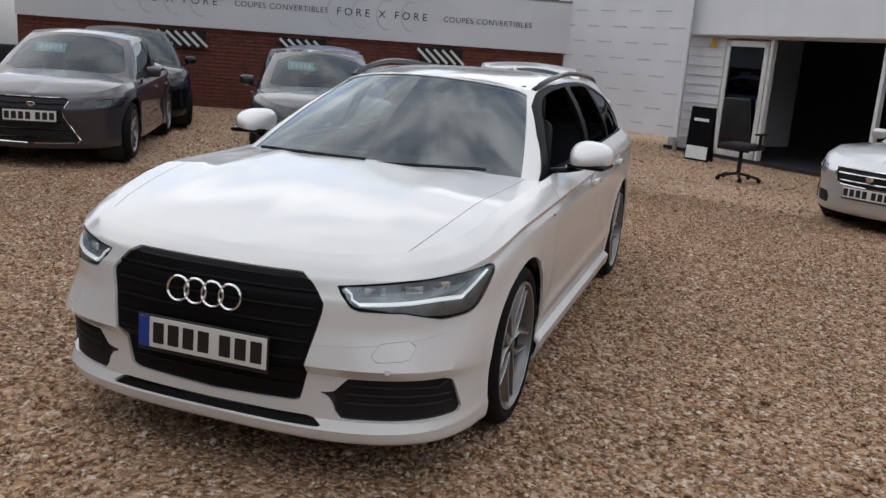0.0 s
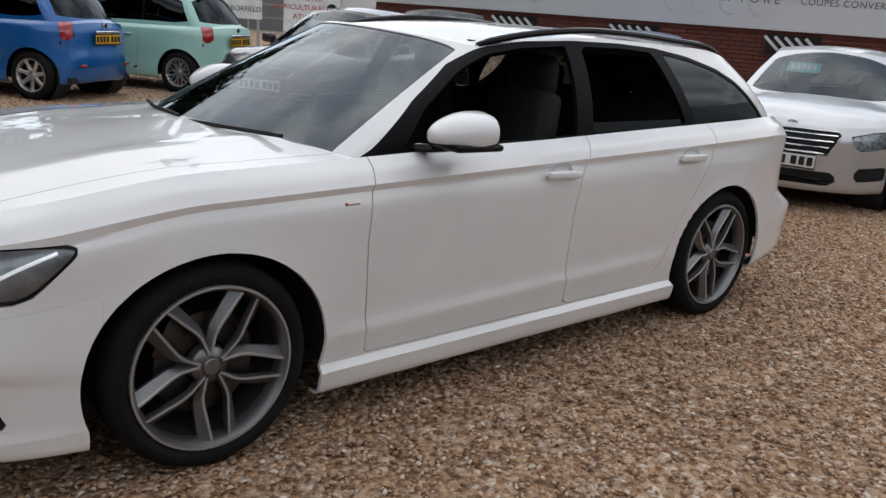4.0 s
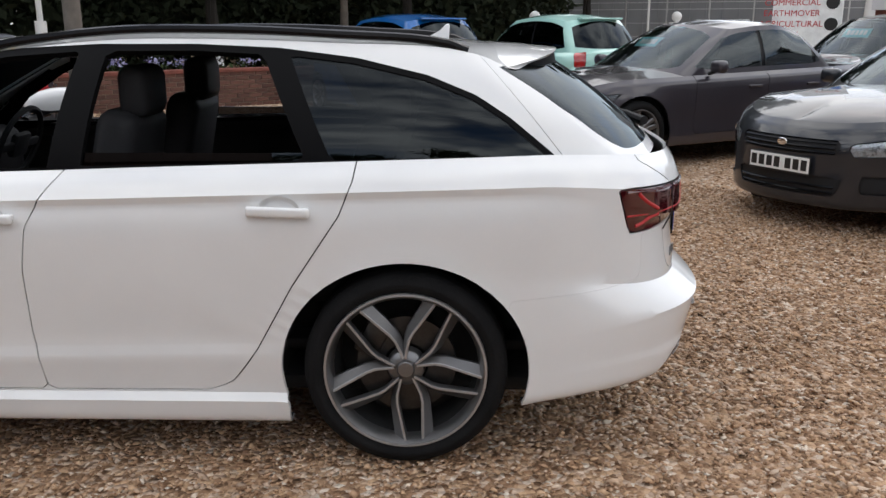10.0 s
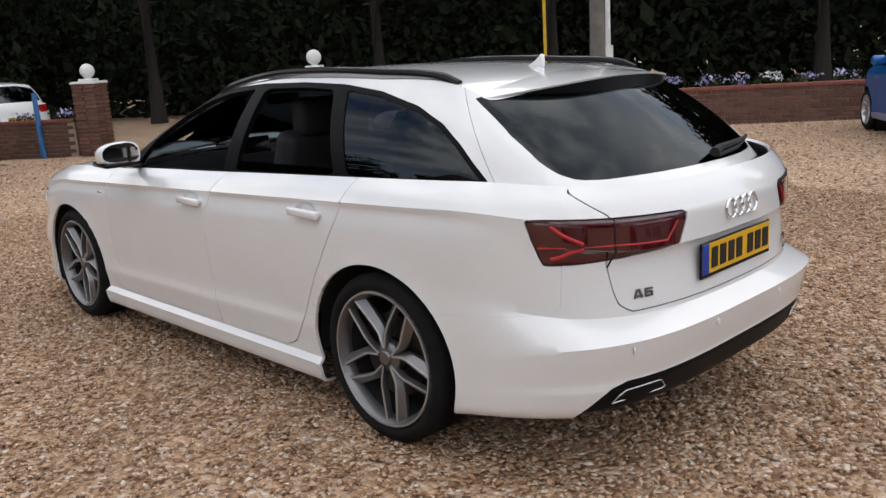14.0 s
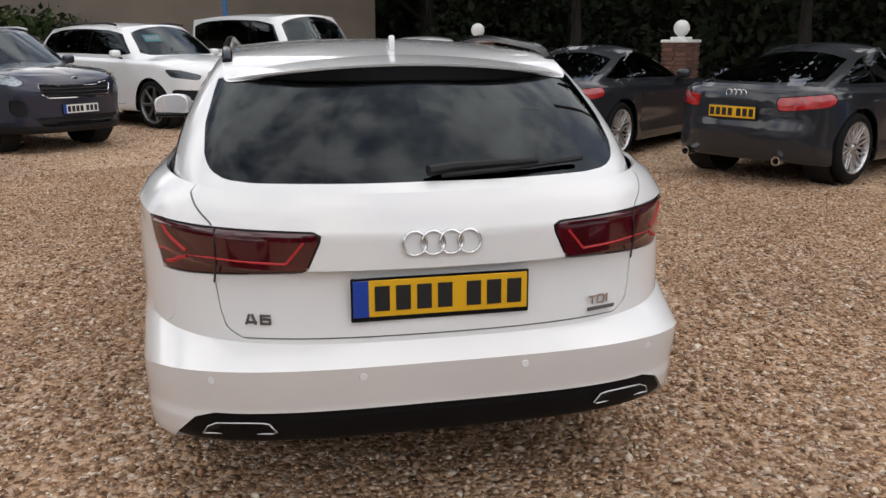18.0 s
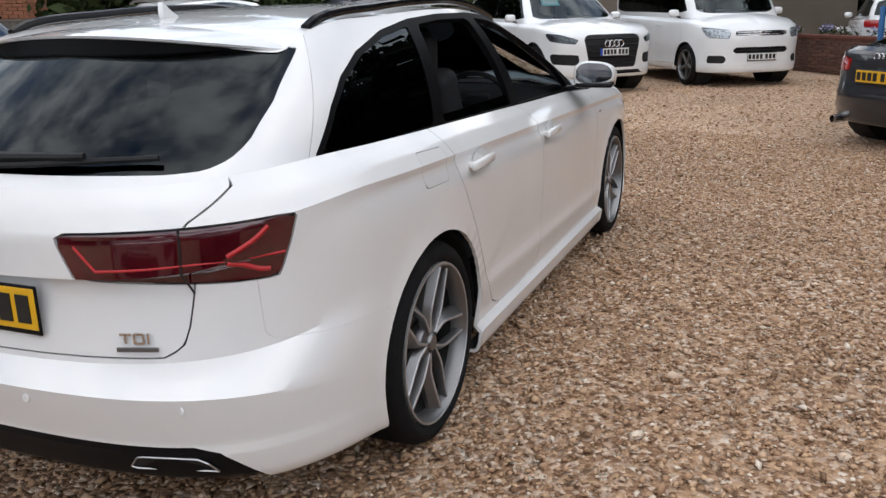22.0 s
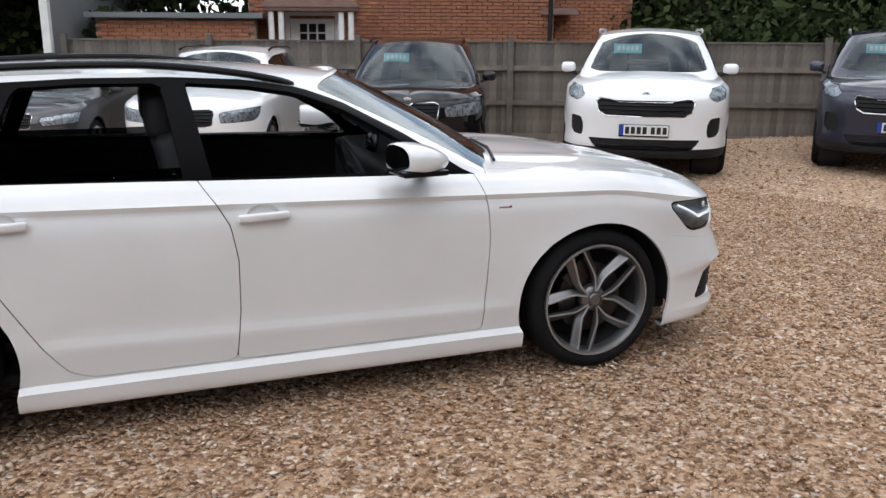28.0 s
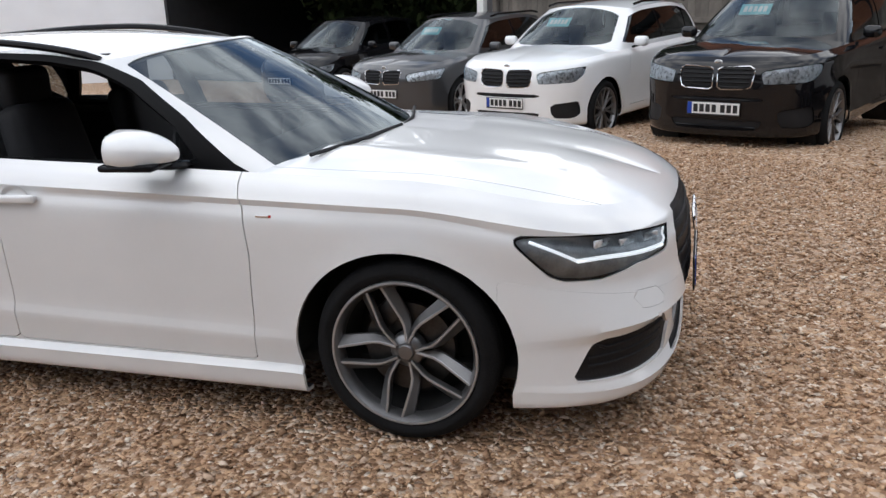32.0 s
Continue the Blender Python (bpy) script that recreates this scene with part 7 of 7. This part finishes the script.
# grey industrial building and a parked lorry behind the signs
m, ln = run_of((-23.0, -34.0), (-2.0, -44.0))
shed = thing("industrial_building", "large grey clad industrial building with a fence", "building")
shed.matrix_basis = m
part("wall", bm_box((ln, 10, 6.2), (ln / 2, -5, 3.1)), GREYCLAD, shed, smooth=False)
part("roof", bm_prism([(0, 6.2), (ln, 6.2), (ln, 6.6), (0, 6.6)], -10.4), surface("pale_roof", (0.3, 0.31, 0.32), 0.6), shed, smooth=False)
rib = bm_mesh("cladding_rib", bm_box((0.06, 0.06, 6.0), (0, 0.02, 3.1)), GREYCLAD)
for k in range(30):
    link("cladding_rib", rib, shed, "", Matrix.Translation((0.5 + k * ln / 31, 0, 0)))
win = bm_mesh("window", bm_box((1.6, 0.08, 0.8), (0, 0.02, 4.9)), GLOSSBLACK)
for k in range(6):
    link("window", win, shed, "", Matrix.Translation((3 + k * 3.2, 0, 0)))
fence2 = thing("mesh_fence", "steel mesh fence before the industrial building", "fence")
fence2.matrix_basis = m @ Matrix.Translation((0, 3.0, 0))
for k in range(12):
    part("post", bm_box((0.06, 0.06, 2.4), (1 + k * ln / 12.5, 0, 1.2)), GALV, fence2, smooth=False)
for z in (0.2, 0.8, 1.4, 2.0, 2.3):
    part("rail", bm_box((ln, 0.03, 0.03), (ln / 2, 0, z)), GALV, fence2, smooth=False)
lorry = thing("lorry", "white box van standing behind the banner", "van", (-11.6, -16.0, 0), 60)
part("box", bm_box((3.6, 2.0, 1.7), (0, 0, 1.75), 0.12, 3, (0.96, 0.94)), WHITE2, lorry)
part("chassis", bm_box((4.4, 1.9, 0.5), (0.2, 0, 0.75), 0.05, 2), MATTBLACK, lorry)
for ax in (1.3, -1.3):
    for sg in (1, -1):
        part("wheel", moved(bm_lathe([(0.0, 0.1), (0.2, 0.1), (0.35, 0.1), (0.37, 0.05), (0.37, -0.1)], 24), Matrix.Translation((ax, sg * 0.92, 0.37)) @ Matrix.Rotation(0 if sg > 0 else math.pi, 4, "Z")), RUBBER, lorry)

# timber fence, canopy, house
FA, FB = (-1.5, 13.2), (19.5, 3.4)
m, ln = run_of(FA, FB)
fence = thing("timber_fence", "weathered grey feather-edge timber fence", "fence")
fence.matrix_basis = m
boards = [bm_mesh("board", bm_box((0.125, 0.018, h), (0, 0, h / 2 - 0.38), 0.003, 1), OAK) for h in (1.72, 1.73, 1.74)]
fr = random.Random(5)
nb = int(ln / 0.112)
for k in range(nb):
    link("board", boards[k % 3], fence, "", Matrix.Translation((0.06 + k * 0.112, 0.02 + 0.008 * (k % 2), 0.04)) @ Matrix.Rotation(fr.uniform(-0.008, 0.008), 4, "Y"))
post = bm_mesh("post", bm_box((0.10, 0.10, 1.9), (0, -0.05, 0.55), 0.008, 1), OAK)
for k in range(int(ln / 2.7) + 1):
    link("post", post, fence, "", Matrix.Translation((0.1 + k * 2.7, 0, 0)))
for z in (0.35, 0.95):
    part("rail", bm_box((ln, 0.07, 0.085), (ln / 2, -0.03, z)), OAK, fence, smooth=False)
part("gravel_board", bm_box((ln, 0.03, 0.15), (ln / 2, 0.0, -0.275)), OAK, fence, smooth=False)
part("capping", bm_box((ln, 0.06, 0.03), (ln / 2, 0.02, 1.40)), OAK, fence, smooth=False)

m, ln = run_of((-10.5, 15.8), (-1.7, 13.1))
canopy = thing("open_shed", "open-fronted shed with a white fascia and dark inside", "shed")
canopy.matrix_basis = m
part("fascia", bm_box((ln + 0.2, 0.10, 1.35), (ln / 2, -0.05, 2.83)), FASCIASHADE, canopy, smooth=False)
part("roof", bm_box((ln + 0.3, 6.2, 0.12), (ln / 2, 3.0, 3.56)), GREYCLAD, canopy, smooth=False)
# Walls and floor take near-black and grey to carry the shade inside.
part("back_wall", bm_box((ln, 0.1, 3.9), (ln / 2, 6.0, 1.58)), INSHADE, canopy, smooth=False)
part("side_wall", bm_box((0.10, 6.0, 3.9), (ln, 3.0, 1.58)), GREYCLAD, canopy, smooth=False)
part("side_wall", bm_box((0.10, 6.0, 3.9), (0.0, 3.0, 1.58)), INSHADE, canopy, smooth=False)
part("floor_slab", bm_box((ln, 6.0, 0.02), (ln / 2, 3.0, -0.345)), INSHADE, canopy, smooth=False)
part("corner_post", bm_box((0.14, 0.14, 2.6), (ln, 0.0, 0.9)), STONEWHITE, canopy, smooth=False)
m, ln = run_of((-18.0, 12.6), (-10.6, 15.9))
wb = thing("white_outbuilding", "plain white rendered outbuilding beside the shed", "building")
wb.matrix_basis = m
part("wall", bm_box((ln, 4, 3.7), (ln / 2, 2, 1.35)), PANELW, wb, smooth=False)
part("roof", bm_box((ln + 0.4, 4.4, 0.14), (ln / 2, 2, 3.27)), GREYCLAD, wb, smooth=False)

m, ln = run_of((2.1, 14.5), (8.45, 12.93))
house = thing("brick_house", "red brick house with a white porch door", "house")
house.matrix_basis = m
part("wall", bm_box((ln, 7, 5.4), (ln / 2, 3.56, 2.4)), MORTAR, house, smooth=False)
brick_run(house, ln, -0.3, 5.0, 0.03, BRICK, 280, 0, 2.2)
part("roof", bm_join(moved(bm_box((ln + 0.6, 4.6, 0.16), (0, 0, 0)), Matrix.Translation((ln / 2, 1.7, 6.2)) @ Matrix.Rotation(0.62, 4, "X")), moved(bm_box((ln + 0.6, 4.6, 0.16), (0, 0, 0)), Matrix.Translation((ln / 2, 5.4, 6.2)) @ Matrix.Rotation(-0.62, 4, "X"))), ROOFT, house, smooth=False)
dr = part("front_door", bm_box((0.92, 0.06, 2.02), (1.32, -0.03, 0.80), 0.006, 1), STONEWHITE, house, "white panelled front door", smooth=False)
for r in range(3):
    for c in range(3):
        part("pane", bm_box((0.15, 0.02, 0.17), (1.13 + c * 0.19, -0.062, 1.22 + r * 0.2)), GLOSSBLACK, dr, smooth=False)
part("door_frame", bm_join(bm_box((0.10, 0.10, 2.15), (0.80, -0.04, 0.85)), bm_box((0.10, 0.10, 2.15), (1.84, -0.04, 0.85)), bm_box((1.14, 0.10, 0.10), (1.32, -0.04, 1.92))), STONEWHITE, house, smooth=False)
porch = part("porch_roof", bm_join(bm_box((1.9, 0.95, 0.08), (1.32, -0.45, 1.98), 0.02), bm_box((2.0, 1.0, 0.14), (1.32, -0.45, 2.09), 0.03, 2, (0.9, 0.8))), ROOFT, house)
for xx in (0.52, 0.72, 1.92, 2.12):
    part("porch_column", bm_tube([(xx, -0.82, -0.3), (xx, -0.82, 1.94)], 0.06, 12), STONEWHITE, house)
part("drainpipe", bm_tube([(ln - 0.1, -0.06, -0.3), (ln - 0.1, -0.06, 4.9)], 0.05, 8), MATTBLACK, house)
link("window", bm_mesh("window", bm_box((1.2, 0.06, 1.1), (4.4, -0.02, 3.3)), GLOSSBLACK), house)
m, ln = run_of((8.5, 13.7), (10.6, 13.2))
wing = thing("brick_house_wing", "set-back brick wing of the house", "house")
wing.matrix_basis = m
part("wall", bm_box((ln, 5, 5.2), (ln / 2, 2.56, 2.3)), MORTAR, wing, smooth=False)
brick_run(wing, ln, -0.3, 4.6, 0.03, BRICK, 0)
part("porch_roof", bm_box((0.9, 0.9, 0.16), (0.25, -0.4, 2.0), 0.04, 2, (0.8, 0.8)), ROOFT, wing)
part("roof", bm_box((ln + 0.4, 5.4, 0.3), (ln / 2, 2.5, 4.95)), ROOFT, wing, smooth=False)
m, ln = run_of((-0.9, 14.2), (2.1, 13.6))
gar = thing("brick_outhouse", "low brick outhouse with a flat roof", "building")
gar.matrix_basis = m
part("wall", bm_box((ln, 3, 2.0), (ln / 2, 1.56, 0.8)), MORTAR, gar, smooth=False)
brick_run(gar, ln, -0.2, 1.75, 0.03, BRICK, 0)
part("roof", bm_box((ln + 0.3, 3.4, 0.10), (ln / 2, 1.5, 1.85)), GREYCLAD, gar, smooth=False)
m, ln = run_of((23.0, -3.2), (20.0, 9.0))
bw = tagged(link("rendered_wall", bm_mesh("rendered_wall", bm_box((ln, 0.3, 3.0), (ln / 2, 0, 1.5)), BEIGE), None, "", m), "beige rendered wall behind the van", "wall", kind="structure")


# trees: trunk with limbs and a crown of many leaves
def tree(at, h, spread, mat, seed, leaves=5200, size=0.16, low=0.2):
    g = np.random.default_rng(seed)
    t = thing("tree", "broad tree in full leaf, shade in its colour" if mat is SHADELEAF else "green leafy tree behind the fence", "tree", (*at, 0), 0, "trees round the yard")
    part("trunk", bm_tube([(0, 0, -0.1), (0.05, 0.03, h * 0.35), (-0.06, 0.05, h * 0.7)], 0.24, 9, 1.0, lambda s: 1.1 - 0.7 * s), BARK, t)
    for k in range(6):
        a = g.uniform(0, 6.28)
        z = h * g.uniform(0.25, 0.6)
        part("limb", bm_tube([(0, 0, z), (0.25 * spread * math.cos(a), 0.25 * spread * math.sin(a), z + 0.12 * h), (0.6 * spread * math.cos(a), 0.6 * spread * math.sin(a), z + 0.2 * h)], 0.09, 6, 1.0, lambda s: 1 - 0.75 * s), BARK, t)
    bl = []
    for k in range(17):
        a, rr = g.uniform(0, 6.28), spread * math.sqrt(g.uniform(0, 0.75))
        z = h * g.uniform(low + 0.1, 0.92)
        s = spread * g.uniform(0.28, 0.46)
        bl.append((rr * math.cos(a), rr * math.sin(a), z, s, s, s * 0.8))
    link("crown", leaf_cloud("crown", "", "", bl, leaves, size, mat, seed + 7), t)
    return t


tr = random.Random(11)
base_m, base_l = run_of((-34.0, -52.0), (52.0, 8.0))
for k in range(9, 24):
    p = base_m @ Vector((base_l * (k + 0.5) / 24 + tr.uniform(-1, 1), -3.5 + tr.uniform(-1.5, 1.5) - (4 if k < 9 else 0), 0))
    tree((p.x, p.y), tr.uniform(8, 11), tr.uniform(3.2, 4.2), SHADELEAF, 100 + k, 5200, 0.20, 0.0)
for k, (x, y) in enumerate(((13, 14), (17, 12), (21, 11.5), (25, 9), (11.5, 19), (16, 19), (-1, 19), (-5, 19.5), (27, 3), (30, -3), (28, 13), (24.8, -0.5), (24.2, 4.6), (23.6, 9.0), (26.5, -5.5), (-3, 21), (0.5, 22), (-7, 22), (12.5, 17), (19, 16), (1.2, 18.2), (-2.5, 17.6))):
    tree((x, y), tr.uniform(5.5, 8), tr.uniform(2.4, 3.4), LEAF if y > 8 else SHADELEAF, 300 + k, 8200, 0.13, 0.0)
# Added row: crowns stay above the view and only shade the hedge.
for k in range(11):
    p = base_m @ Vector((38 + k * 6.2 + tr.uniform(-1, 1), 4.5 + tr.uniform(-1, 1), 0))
    tree((p.x, p.y), tr.uniform(11, 13), tr.uniform(4.4, 5.2), SHADELEAF, 500 + k, 4200, 0.30, 0.36)
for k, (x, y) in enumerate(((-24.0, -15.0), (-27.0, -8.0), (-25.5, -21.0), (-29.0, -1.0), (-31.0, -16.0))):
    tree((x, y), 7.2 + 0.5 * (k % 3), 3.4, SHADELEAF, 700 + k, 5200, 0.20, 0.0)
hedge = tagged(link("hedge", leaf_cloud("hedge", "", "", [(x, 0, 1.6, 2.6, 1.4, 2.2) for x in np.linspace(35, 104, 30)], 46000, 0.17, SHADELEAF, 77), None, "", run_of((-32.0, -49.0), (54.0, 11.0))[0]), "dense dark hedge along the road", "hedge", kind="stuff")
bank = tagged(link("woodland", leaf_cloud("woodland", "", "", [(x, 0, 5.0, 4.0, 1.5, 5.0) for x in np.linspace(50, 130, 26)], 52000, 0.42, SHADELEAF, 78), None, "", run_of((-45.0, -66.0), (64.0, 8.0))[0]), "dark woodland behind the road", "woodland", kind="stuff")
wood = tagged(link("woodland", leaf_cloud("woodland", "", "", [(x, 0, 2.0, 2.6, 1.6, 2.4) for x in np.linspace(0, 30, 14)], 34000, 0.19, LEAF, 80), None, "", run_of((7.0, 21.5), (33.0, 6.0))[0]), "green belt of trees behind the houses", "woodland", kind="stuff")
bush = tagged(link("shrubs", leaf_cloud("shrubs", "", "", [(x, 0, 1.1, 1.5, 0.8, 1.1) for x in np.linspace(0, 16, 12)], 16000, 0.10, LEAF, 79), None, "", run_of((10.5, 9.6), (24.0, 4.2))[0]), "green shrubs behind the fence", "shrubs", kind="stuff")
